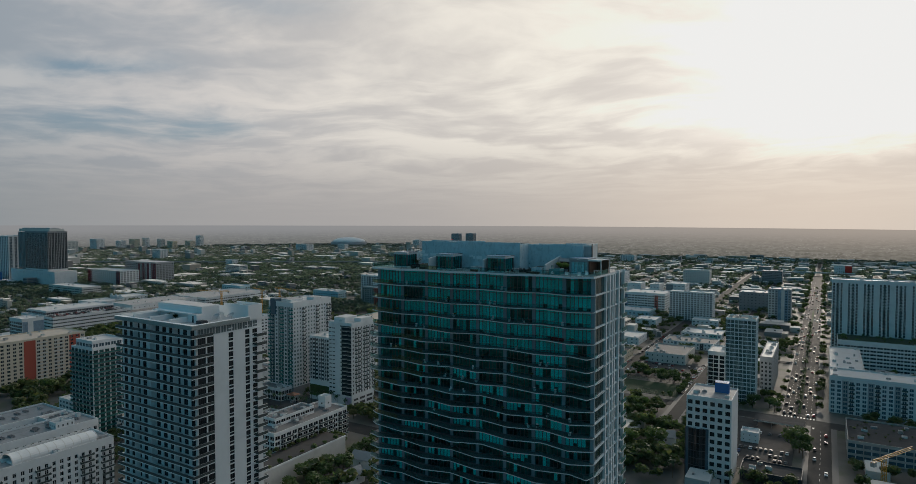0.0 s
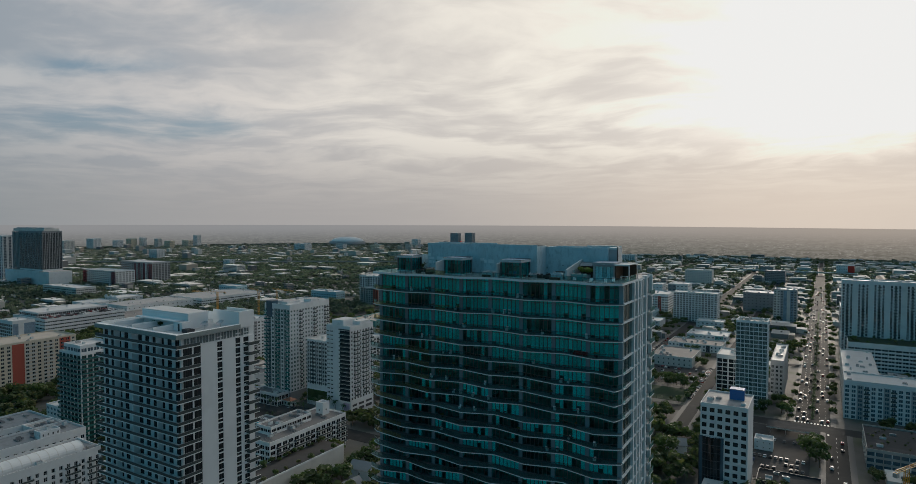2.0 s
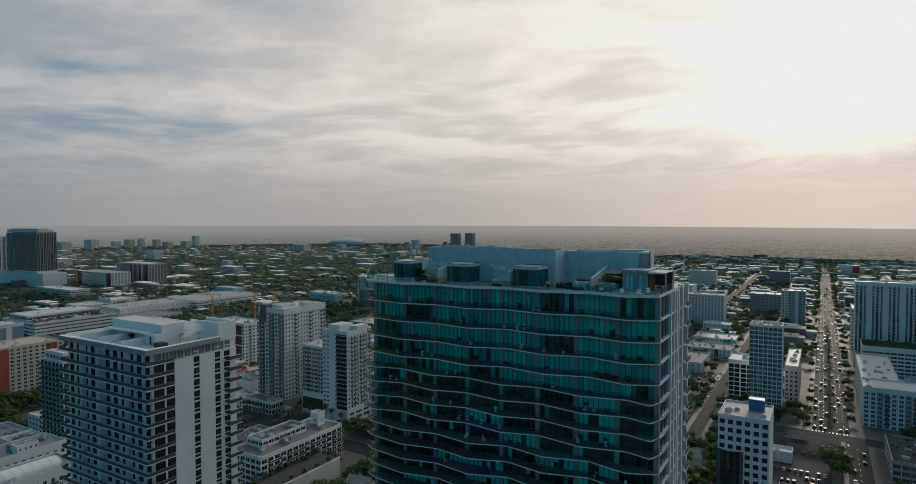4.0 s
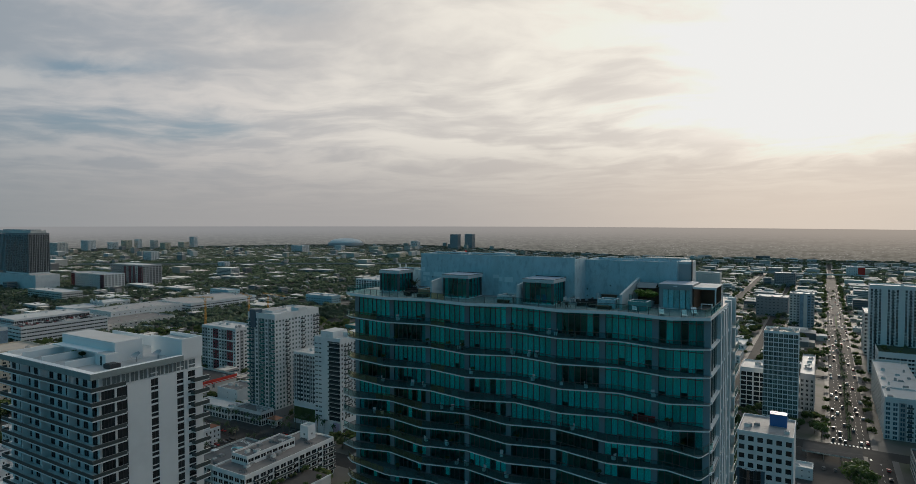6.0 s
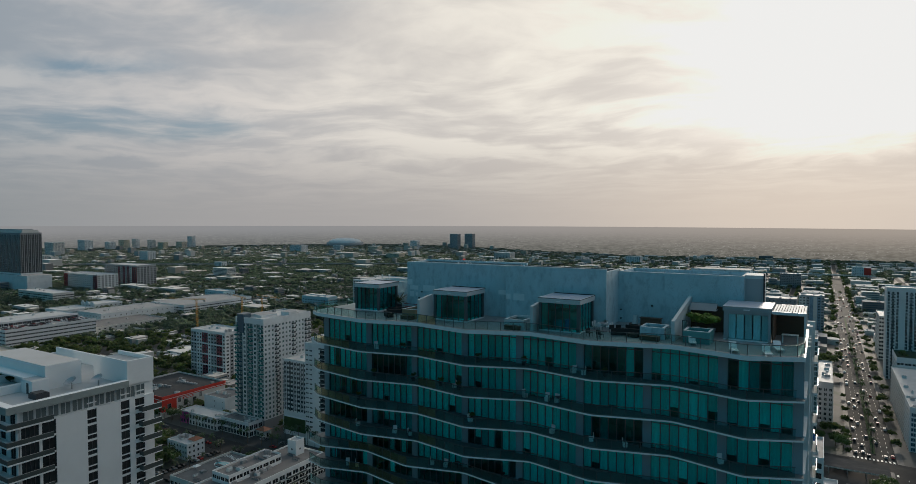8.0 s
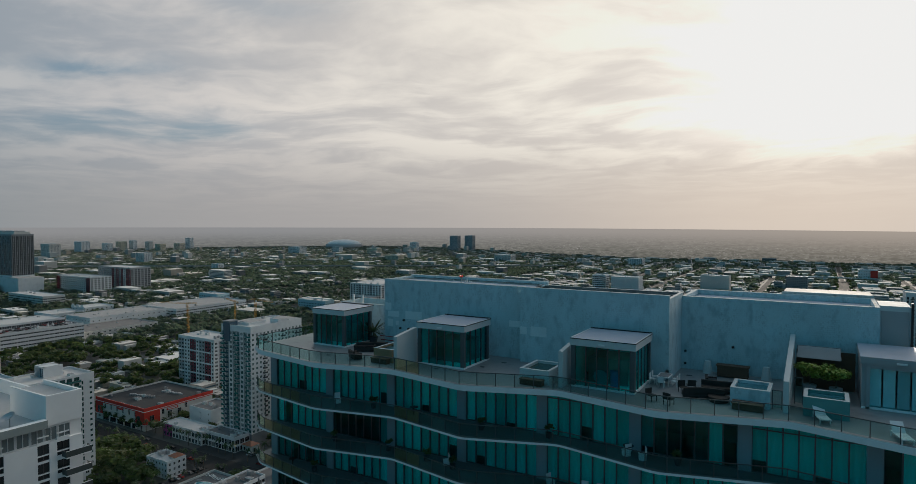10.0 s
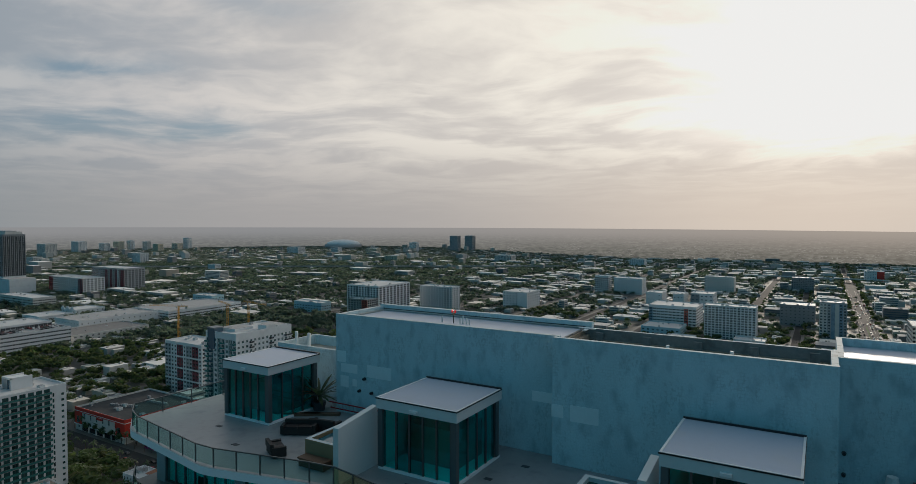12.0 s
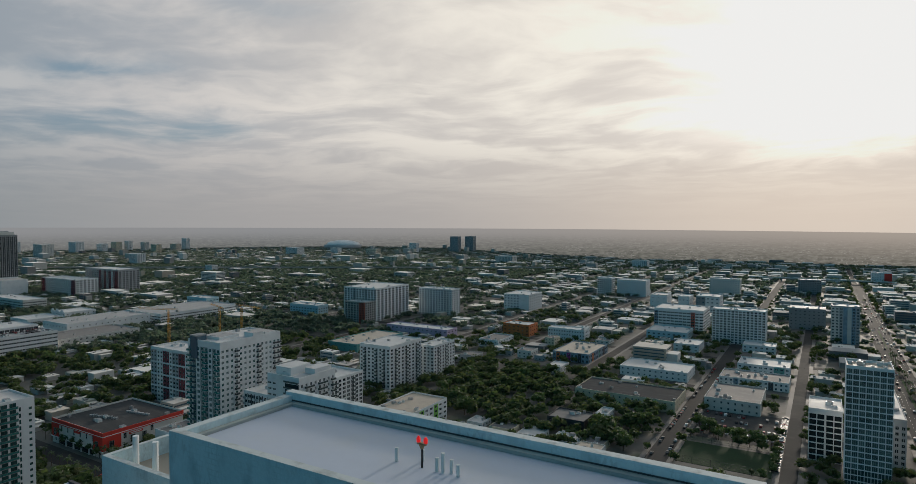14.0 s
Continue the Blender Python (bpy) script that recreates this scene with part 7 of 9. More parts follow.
def free(x, y, pad=3.0):
    if abs(-(x - HIGHWAY[0][0]) * hy + (y - HIGHWAY[0][1]) * hx) < 14 + pad:
        return False
    if any(a - pad - 2 < x < b + pad + 2 and c < y < d for a, b, c, d in AVENUES) or any(c - pad < y < d + pad and a < x < b for c, d, a, b in CROSS):
        return False
    return not any(a - pad < x < b + pad and c - pad < y < d + pad for a, b, c, d in FOOT)


def seen(x, y, more=0.0):
    w = math.degrees(math.atan2(-(x - 20), y + 90))
    return -11 - more < w < 71 + more


def scatter(name, label, category, items, mats, uneven=0.0):
    """Joins many placed templates into one mesh. items: (vertices, faces, material indices, matrix rows)."""
    V, F, MI, base = [], [], [], 0
    for v, f, mi, (x, y, z, a, sx, sy, sz) in items:
        c, s = math.cos(a), math.sin(a)
        q = v * (sx, sy, sz)
        V.append(np.stack([q[:, 0] * c - q[:, 1] * s + x, q[:, 0] * s + q[:, 1] * c + y, q[:, 2] + z], 1))
        F.append(f + base)
        MI.append(mi)
        base += len(v)
    V, F, MI = np.concatenate(V), np.concatenate(F), np.concatenate(MI)
    me = bpy.data.meshes.new(name)
    me.vertices.add(len(V))
    me.vertices.foreach_set("co", V.ravel())
    me.loops.add(F.size)
    me.loops.foreach_set("vertex_index", F.ravel())
    me.polygons.add(len(F))
    me.polygons.foreach_set("loop_start", np.arange(0, F.size, 4))
    me.polygons.foreach_set("material_index", MI)
    me.polygons.foreach_set("use_smooth", np.zeros(len(F), bool))
    for m in mats:
        me.materials.append(m)
    me.update(calc_edges=True)
    return solid(name, me, label, category, kind="stuff")


def island_material(name, stops, rough=0.8, spec=0.2, haze_sheen=0.35):
    """Colours drawn from a set, changing from one loose piece to the next, with fine grime on top."""
    m = material(name, (1, 1, 1), rough, 0.14, 0.08, 0.7, spec=spec, haze_sheen=haze_sheen)
    n, l = m.node_tree.nodes, m.node_tree.links
    geo = next(q for q in n if q.bl_idname == "ShaderNodeNewGeometry")
    ramp = n.new("ShaderNodeValToRGB")
    ramp.color_ramp.interpolation = "CONSTANT"
    e = ramp.color_ramp.elements
    e[0].position, e[0].color = 0, (*stops[0], 1)
    e[1].position, e[1].color = 1 / len(stops), (*stops[1], 1)
    for i, c in enumerate(stops[2:], 2):
        q = e.new(i / len(stops))
        q.color = (*c, 1)
    l.new(geo.outputs["Random Per Island"], ramp.inputs[0])
    mix = next(q for q in n if q.bl_idname == "ShaderNodeMix")
    l.new(ramp.outputs[0], mix.inputs[6])
    return m


# house colours drawn together and warmed, so haze sits in the paint
HAZED_WALLS = island_material("haze_softened_low_houses", [(0.486, 0.472, 0.443), (0.357, 0.342, 0.321), (0.443, 0.407, 0.342), (0.285, 0.278, 0.27), (0.558, 0.544, 0.515), (0.414, 0.364, 0.306), (0.227, 0.224, 0.22), (0.587, 0.573, 0.544), (0.386, 0.414, 0.414), (0.515, 0.486, 0.436), (0.17, 0.17, 0.17), (0.429, 0.407, 0.386)], 0.9, 0.1, 0.5)
# crowns further out are paler and greyer: distance haze put into leaf colour
HAZED_MID_CROWNS = island_material("haze_greyed_mid_crowns", [(0.080, 0.108, 0.078), (0.092, 0.116, 0.084), (0.070, 0.098, 0.072), (0.102, 0.118, 0.086)], 0.85, 0.1, 0.8)
HAZED_FAR_CROWNS = island_material("haze_paled_far_crowns", [(0.100, 0.120, 0.094), (0.108, 0.124, 0.10), (0.094, 0.114, 0.09), (0.114, 0.126, 0.104)], 0.9, 0.05, 1.0)
CROWNS = island_material("mixed_far_trees", [(0.072, 0.112, 0.044), (0.086, 0.120, 0.050), (0.056, 0.086, 0.040), (0.104, 0.120, 0.052), (0.076, 0.102, 0.048)], 0.8, 0.1)

for _m in (CROWNS, HAZED_MID_CROWNS, HAZED_FAR_CROWNS):
    _t = _m.node_tree
    _p = _t.nodes["Principled BSDF"]
    _tr, _mx = _t.nodes.new("ShaderNodeBsdfTranslucent"), _t.nodes.new("ShaderNodeMixShader")
    _mx.inputs[0].default_value = 0.5
    _up = _t.nodes.new("ShaderNodeMix")
    _up.data_type, _up.blend_type = "RGBA", "MULTIPLY"
    # outer crowns let more light through, adding to their painted haze
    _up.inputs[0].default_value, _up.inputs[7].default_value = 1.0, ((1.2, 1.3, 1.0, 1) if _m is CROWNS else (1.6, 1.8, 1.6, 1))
    _t.links.new(_p.inputs["Base Color"].links[0].from_socket, _up.inputs[6])
    _t.links.new(_up.outputs[2], _tr.inputs[0])
    _t.links.new(_p.outputs[0], _mx.inputs[1])
    _t.links.new(_tr.outputs[0], _mx.inputs[2])
    _t.links.new(_mx.outputs[0], _t.nodes["Material Output"].inputs[0])
box_v = np.array([(-1, -1, 0), (1, -1, 0), (1, 1, 0), (-1, 1, 0), (-1, -1, 1), (1, -1, 1), (1, 1, 1), (-1, 1, 1)], float) * (0.5, 0.5, 1)
box_f = np.array([(4, 5, 6, 7), (0, 1, 5, 4), (1, 2, 6, 5), (2, 3, 7, 6), (3, 0, 4, 7)])
rb = np.random.RandomState(12)

# low houses: block by block; those near the avenue as houses of their own
city, woods, far_woods, street_trees, mid_woods, shade_trees = [], [], [], [], [], []
crown_near = [leaf_clump_arrays(s, 90, 1.15, 4.2, 5.2) for s in (21, 22, 23)]
crown_mid = [leaf_clump_arrays(s, 30, 1.9, 4.2, 4.6) for s in (31, 32, 33)]
crown_far = [leaf_clump_arrays(s, 12, 3.4, 4.6, 4.0) for s in (41, 42, 43)]
GREEN = [(-532, -396, 56, 172), (-700, -575, 60, 200), (-335, -205, 375, 552), (-770, -500, 420, 655), (-1420, -900, 425, 505), (-250, -195, 130, 260), (-110, -55, 300, 352), (-560, -505, 275, 345), (-200, -130, 372, 462), (-760, -640, 255, 325), (-610, -490, 90, 128), (-560, -472, 255, 286), (-400, -300, 128, 188), (-205, -165, 95, 190), (-60, -22, 205, 345)]
FIELD = (-110, -57, 376, 415)
FOOT += [(-2360, -2140, 2380, 2590), FIELD, (-112, -54, 428, 498), (-63, 2, -5, 24), (-14, 30, 240, 350)]


SHEDS = []


def in_green(x, y):
    return any(a < x < b and c < y < d for a, b, c, d in GREEN)


near_houses = []
for gx in np.arange(-700, 330, 43.0):
    for gy in np.arange(640, 2200, 39.0):
        px, py = gx + rb.uniform(-5, 5), gy + rb.uniform(-4, 4)
        sx, sy = rb.uniform(18, 37), rb.uniform(15, 31)
        if rb.rand() < 0.34 or in_green(px, py) or not seen(px, py) or not free(px, py, 20):
            continue
        FOOT.append((px - sx / 2, px + sx / 2, py - sy / 2, py + sy / 2))
        SHEDS.append((px, py, 0, sx, sy, rb.choice([4.5, 5.5, 7.0, 9.0, 12.5, 17.0], p=[0.27, 0.28, 0.22, 0.12, 0.07, 0.04])))
for gx in np.arange(-3600, 800, 21.0):
    for gy in np.arange(-60, 2300, 24.0):
        if not seen(gx, gy) or math.hypot(gx, gy) > 2300:
            continue
        px, py = gx + rb.uniform(-4, 4), gy + rb.uniform(-4, 4)
        r = math.hypot(px, py)
        if in_green(px, py) or not free(px, py, 9):
            continue
        roll = rb.rand()
        woody = 0.30 + 0.16 * noise.noise(Vector((px * 0.004, py * 0.004, 3.0))) + 0.34 * min(1, max(0, r - 500) / 1100) + (0.12 if px < -560 else 0) - (0.26 if px > -330 and py < 1500 else 0)
        if roll < woody or (py < 185 and px > -640 and roll < 0.75):
            continue
        sx, sy = rb.uniform(9, 19), rb.uniform(9, 20)
        h = rb.choice([3.4, 4.2, 5.0, 6.5, 8.0, 10.5], p=[0.28, 0.27, 0.2, 0.13, 0.08, 0.04])
        if rb.rand() < 0.03 and r > 1000:
            h = rb.uniform(11, 19)
        FOOT_ROW = (px - sx / 2, px + sx / 2, py - sy / 2, py + sy / 2)
        if 190 < py < 760 and px > -420 and len(near_houses) < 95 and free(px, py, max(sx, sy) / 2 + 1):
            near_houses.append((*FOOT_ROW, h))
            continue
        city.append((px, py, 0, sx, sy, h))
# larger sheds and mid-rise blocks further out
for k in range(300):
    r, w = 700 + 1900 * rb.rand() ** 0.8, radians(rb.uniform(-11, 71))
    px, py = 20 - r * math.sin(w), -90 + r * math.cos(w)
    if free(px, py, 22) and not in_green(px, py):
        tall = rb.rand() < 0.10 and r > 1300
        city.append((px, py, 0, rb.uniform(22, 60), rb.uniform(18, 40), rb.uniform(13, 26) if tall else rb.uniform(5, 11)))
for k in range(1500):
    r, w = 2250 + 1250 * rb.rand() ** 0.8, radians(rb.uniform(-11, 71))
    px, py = 20 - r * math.sin(w), -90 + r * math.cos(w)
    tall = w > radians(24) and rb.rand() < 0.10
    if free(px, py, 6) and math.hypot(px, py) < edge_at(math.atan2(-px, py)) - 40:
        city.append((px, py, lift_at(px, py) - 1, rb.uniform(10, 34), rb.uniform(10, 26), rb.uniform(12, 26) if tall else rb.uniform(3.5, 7)))

for k in range(420):
    r, w = 1500 + 930 * rb.rand(), radians(rb.uniform(-11, 30))
    px, py = 20 - r * math.sin(w), -90 + r * math.cos(w)
    if free(px, py, 10):
        city.append((px, py, lift_at(px, py), rb.uniform(12, 36), rb.uniform(10, 24), rb.choice([4.5, 6.0, 8.0, 11.0])))
city += SHEDS
items = []
for px, py, pz, sx, sy, h in city:
    items.append((box_v, box_f, np.array([0] * 5), (px, py, pz, 0.0, sx, sy, h)))
    if math.hypot(px, py) < 1500:
        for q in range(rb.randint(1, 4)):
            ux, uy = px + rb.uniform(-0.35, 0.35) * sx, py + rb.uniform(-0.35, 0.35) * sy
            items.append((box_v, box_f, np.array([0] * 5), (ux, uy, pz + h, 0.0, rb.uniform(1, 3), rb.uniform(1, 3), rb.uniform(0.5, 1.4))))
        if sx > 12:
            items.append((box_v, box_f, np.array([0] * 5), (px + sx * 0.6, py + rb.uniform(-3, 3), pz, 0.0, sx * 0.45, sy * 0.6, h * rb.uniform(0.6, 0.85))))
    if h > 9 and math.hypot(px, py) < 1700:
        n = int(h / 3.3)
        for j in range(n):
            items.append((box_v, box_f, np.array([1] * 5), (px, py - sy / 2 - 0.05, pz + 1.1 + j * 3.3, 0.0, sx * 0.9, 0.2, 1.1)))
            items.append((box_v, box_f, np.array([1] * 5), (px + sx / 2 + 0.05, py, pz + 1.1 + j * 3.3, 0.0, 0.2, sy * 0.9, 1.1)))
scatter("low_city_blocks", "thousands of low white, grey and tan flat-roofed houses", "houses", items, [HAZED_WALLS, M["window_blue"]])

# trees: single ones near, joined woods beyond
nt = 0
for k in range(44000):
    r, w = 150 + 2300 * rb.rand() ** 0.62, radians(rb.uniform(-11, 71))
    px, py = 20 - r * math.sin(w), -90 + r * math.cos(w)
    g = in_green(px, py)
    dens = 1.0 if g else 0.55 + 0.30 * min(1, max(0, r - 700) / 700) + 0.5 * noise.noise(Vector((px * 0.006, py * 0.006, 8.0))) + (0.22 if px < -520 else 0)
    if px > -330 and py > 380 and not g and py < 1500:
        dens *= 0.5
    if r > 1500 and w < radians(30):
        dens *= 0.85
    if rb.rand() > dens or not free(px, py, 4.5):
        continue
    d = math.hypot(px - 10, py + 60)
    s = rb.uniform(0.65, 1.35) * (1.15 if g else 0.9)
    if d < 640 and nt < 200 and not any(a - 3 < px < b + 3 and c - 3 < py < dd + 3 for a, b, c, dd, hh in near_houses):
        nt += 1
        tree(px, py, int(rb.randint(4)), s)
        continue
    v, f = (crown_near if d < 800 else crown_mid if d < 1400 else crown_far)[rb.randint(3)]
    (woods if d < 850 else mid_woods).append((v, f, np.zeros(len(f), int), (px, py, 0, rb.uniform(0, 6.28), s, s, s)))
for k in range(11000):
    r, w = 2300 + 1250 * rb.rand() ** 0.75, radians(rb.uniform(-11, 71))
    px, py = 20 - r * math.sin(w), -90 + r * math.cos(w)
    v, f = crown_far[rb.randint(3)]
    s = rb.uniform(1.2, 3.0)
    if math.hypot(px, py) > edge_at(math.atan2(-px, py)) - 30 or (w < radians(30) and rb.rand() < 0.25):
        continue
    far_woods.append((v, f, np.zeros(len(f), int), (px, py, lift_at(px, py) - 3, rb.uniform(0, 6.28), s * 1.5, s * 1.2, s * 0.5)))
scatter("far_woods", "tree cover coloured pale for haze, reaching the horizon", "trees", far_woods, [HAZED_FAR_CROWNS])
scatter("mid_woods", "green tree cover, greyed for haze, among the blocks further out", "trees", mid_woods, [HAZED_MID_CROWNS])
scatter("city_trees", "dense green tree cover between the low houses", "trees", woods, [CROWNS])

# houses near the avenue
hr = random.Random(4)
for a, b, c, d, h in near_houses:
    B("low_house", hr.choice(["low white flat-roofed house with small windows", "low pale-grey flat-roofed shop among trees", "low tan building with a worn roof"]), "house", a, b, c, d, h, min(3.3, h), 3, 3, hr.choice(["white", "offwhite", "cream", "grey", "white", "offwhite"]), "window", (0.35, 0.4), 0.3, roof=hr.choice(["roof_white", "roof_grey", "roof_tan", "roof_white"]), units=hr.choice([1, 2, 3]), parapet=0.4, group="low houses between the streets")

# by the avenue crossing: covered forecourt, big shade trees, white hut
fc = thing("forecourt_canopy", "low flat canopy roof over a forecourt", "canopy", (0, 0, 0))
part("roof", Mesh().box(4, 35, 330, 347, 4.6, 5.2, "offwhite", top="roof_dark"), fc)
for x in (6, 15, 24, 33):
    for y in (333, 344):
        part("post", Mesh().box(x - 0.15, x + 0.15, y - 0.15, y + 0.15, 0, 4.6, "metal"), fc)
B("hut", "white flat-roofed hut by the parking lot", "hut", -0.5, 10, 296, 306, 6, 3.0, 3, 3, "white", "window", (0.2, 0.2), 0.5, units=1)
B("dark_hall", "low dark-roofed hall beside the parking lot", "hall", 6, 36, 232, 250, 5, 2.5, 8, 5, "charcoal", "window", (0.4, 0.3), 0.4, roof="roof_dark", units=5)
for x, y, s in ((33, 292, 1.5), (30, 301, 1.3), (35, 283, 1.2), (31, 312, 1.0), (33, 320, 0.9), (14, 376, 1.0), (10, 384, 0.9)):
    tree(x, y, 2, s)
# trees before the store and by the cross street
for x, y, k, q in ((-452, 198, 0, 0.9), (-441, 199, 1, 1.0), (-432, 198, 0, 0.8), (-421, 199, 2, 0.8), (-411, 198, 0, 0.9), (-398, 200, 2, 0.9), (-396, 208, 0, 0.9), (-372, 168, 2, 1.0), (-366, 158, 0, 1.1), (-359, 170, 2, 0.9), (-372, 152, 2, 1.1), (-356, 152, 0, 1.0), (-345, 150, 2, 1.0), (-336, 146, 0, 1.1), (-324, 150, 2, 0.9), (-380, 165, 0, 1.0), (-386, 156, 2, 1.0), (-394, 166, 0, 1.1)):
    tree(x, y, k, q)
# shrubs and trees on and beside the garden podium
gr = random.Random(44)
for k in range(30):
    tree(gr.uniform(-223, -219.5) if k % 3 else gr.uniform(-209, -207), 62 + k * 2.9 + gr.uniform(-1, 1), gr.choice((1, 0)), gr.uniform(0.3, 0.5), 9.8)
for k in range(16):
    tree(gr.uniform(-202, -186), 88 + k * 6 + gr.uniform(-2, 2), gr.choice((0, 2, 2)), gr.uniform(0.7, 1.1))
for k in range(26):
    tree(gr.uniform(60, 96), gr.uniform(300, 342), gr.choice((1, 3)), gr.uniform(0.2, 0.35), 11.0)
for k in range(30):
    tree(gr.uniform(60, 136), gr.uniform(563, 592), gr.choice((1, 3, 0)), gr.uniform(0.3, 0.6), 27.0)
# pot plants on the white tower's roof terraces
for x, y in ((-146.8, -7.0), (-145.6, -7.3), (-144.4, -6.9), (-143.2, -7.2)):
    tree(x, y, 3, gr.uniform(0.3, 0.36), 109.5)
# sports field
solid("sports_field", Mesh().box(FIELD[0], FIELD[1], FIELD[2], FIELD[3], -0.2, 0.14, "field"), "dark green fenced playing field", "sports field", kind="structure")

fr = random.Random(31)
for k in range(34):
    side = fr.random()
    if side < 0.5:
        px, py = fr.uniform(-112, -56), fr.uniform(417, 447)
    elif side < 0.75:
        px, py = fr.uniform(-58, -55.5), fr.uniform(380, 414)
    else:
        px, py = fr.uniform(-111, -60), fr.uniform(371, 377)
    tree(px, py, fr.choice((0, 2, 2, 1)), fr.uniform(0.5, 1.1) if side < 0.5 else fr.uniform(0.4, 0.6))
fence = thing("field_fence", "dark mesh fence posts round a playing field", "fence")
for x in np.arange(FIELD[0], FIELD[1] + 0.1, 5.3):
    for y in (FIELD[2], FIELD[3]):
        part("post", Mesh().box(x - 0.06, x + 0.06, y - 0.06, y + 0.06, 0, 4.0, "charcoal"), fence)
for y in (FIELD[2], FIELD[3]):
    for z in (1.3, 2.6, 4.0):
        part("rail", Mesh().box(FIELD[0], FIELD[1], y - 0.04, y + 0.04, z, z + 0.07, "charcoal"), fence)
# extra shade trees in the nearer blocks
for k in range(3000):
    px, py = rb.uniform(-430, 48), rb.uniform(215, 900)
    if not free(px, py, 3.0) or any(a - 2 < px < b + 2 and c - 2 < py < dd + 2 for a, b, c, dd, hh in near_houses):
        continue
    if noise.noise(Vector((px * 0.012, py * 0.012, 2.0))) < -0.02:
        continue
    v, f = crown_near[rb.randint(3)]
    s = rb.uniform(0.6, 1.15)
    shade_trees.append((v, f, np.zeros(len(f), int), (px, py, 0, rb.uniform(0, 6.28), s, s, s)))
scatter("shade_trees", "green shade trees filling the nearer blocks", "trees", shade_trees, [CROWNS])
# street trees
sr = random.Random(8)
for y in np.arange(375, 1400, 11.0):
    for x, chance in ((16.6, 0.42), (43.6, 0.45), (30.0, 0.06), (-41.5, 0.6), (-56.5, 0.35), (-110.5, 0.5), (-128.5, 0.5)):
        if sr.random() < chance and not any(c - 4 < y < d + 4 for c, d, a, b in CROSS) and not any(a - 2 < x < b + 2 and c - 2 < y < d + 2 for a, b, c, d in FOOT[:60]):
            v, f = (crown_near if y < 800 else crown_mid)[sr.randrange(3)]
            q = sr.uniform(0.5, 1.0)
            street_trees.append((v, f, np.zeros(len(f), int), (x + sr.uniform(-1, 1), y + sr.uniform(-3, 3), 0, sr.uniform(0, 6), q, q, q)))
for y in np.arange(950, 2400, 6.5):
    for x in (16, 44):
        if sr.random() < 0.75:
            continue
        v, f = crown_mid[sr.randrange(3)]
        q = sr.uniform(0.6, 1.15)
        street_trees.append((v, f, np.zeros(len(f), int), (x + sr.uniform(-2, 2), y + sr.uniform(-3, 3), 0, sr.uniform(0, 6), q, q, q)))
scatter("street_trees", "rows of leafy trees along the pavements", "trees", street_trees, [CROWNS])

# ---- palms along the streets ----
pr = random.Random(3)
for y in range(384, 800, 17):
    if not 545 < y < 572 and not 680 < y < 698:
        palm(30 + pr.uniform(-0.5, 0.5), y + pr.uniform(-3, 3), pr.randrange(3), pr.uniform(0.9, 1.2), 0.28)
for x in range(-476, -262, 9):
    palm(x + pr.uniform(-2, 2), 176.5 + pr.uniform(-1, 1), pr.randrange(3), pr.uniform(0.8, 1.1))
    palm(x + pr.uniform(-2, 2), 197.5 + pr.uniform(-1, 1), pr.randrange(3), pr.uniform(0.8, 1.1))


for x in range(-306, -258, 7):
    palm(x + pr.uniform(-1, 1), 212.6 + pr.uniform(-0.6, 0.6), pr.randrange(3), pr.uniform(0.9, 1.2))
for y in range(134, 178, 9):
    palm(-312 + pr.uniform(-1, 1), y, pr.randrange(3), pr.uniform(0.8, 1.1))
for y in range(208, 260, 7):
    palm(-402.5 + pr.uniform(-1, 1), y + pr.uniform(-2, 2), pr.randrange(3), pr.uniform(0.7, 1.0))
for x, y in ((-44, 232), (-30, 240), (-6, 212), (3, 214), (-26, 214), (8, 222), (-60, 236)):
    palm(x, y, pr.randrange(3), pr.uniform(0.9, 1.2))

# ---- cars ----
def car_parts(length=4.5, width=1.8, high=1.45):
    b = Mesh()
    L, W = length / 2, width / 2
    prof = [(-L, 0.35), (-L, 0.85), (-L * 0.92, 0.95), (-L * 0.45, 1.0), (L * 0.55, 0.98), (L * 0.95, 0.85), (L, 0.6), (L, 0.35)]
    for s in (-1, 1):
        pts = [(x, s * W, z) for x, z in prof]
        b.poly(pts if s < 0 else pts[::-1], "white")
    for (x0, z0), (x1, z1) in zip(prof, prof[1:] + prof[:1]):
        b.poly([(x0, W, z0), (x1, W, z1), (x1, -W, z1), (x0, -W, z0)], "white")
    b.box(-L * 0.55, L * 0.22, -W * 0.8, W * 0.8, high - 0.06, high, "white")
    g = Mesh()
    lo, hi = [(-L * 0.85, -W * 0.95), (L * 0.5, -W * 0.95), (L * 0.5, W * 0.95), (-L * 0.85, W * 0.95)], [(-L * 0.58, -W * 0.8), (L * 0.24, -W * 0.8), (L * 0.24, W * 0.8), (-L * 0.58, W * 0.8)]
    for i in range(4):
        j = (i + 1) % 4
        g.poly([(*lo[i], 0.97), (*lo[j], 0.97), (*hi[j], high - 0.05), (*hi[i], high - 0.05)], "window")
    wh = Mesh().tube((0, -0.11, 0), (0, 0.11, 0), 0.33, 0.33, "tyre", 12).tube((0, -0.12, 0), (0, 0.12, 0), 0.18, 0.18, "metal", 8)
    return b, g.data("cabin_glass"), wh.data("wheel"), L, W


cb, CAR_GLASS, CAR_WHEEL, CL, CW = car_parts()
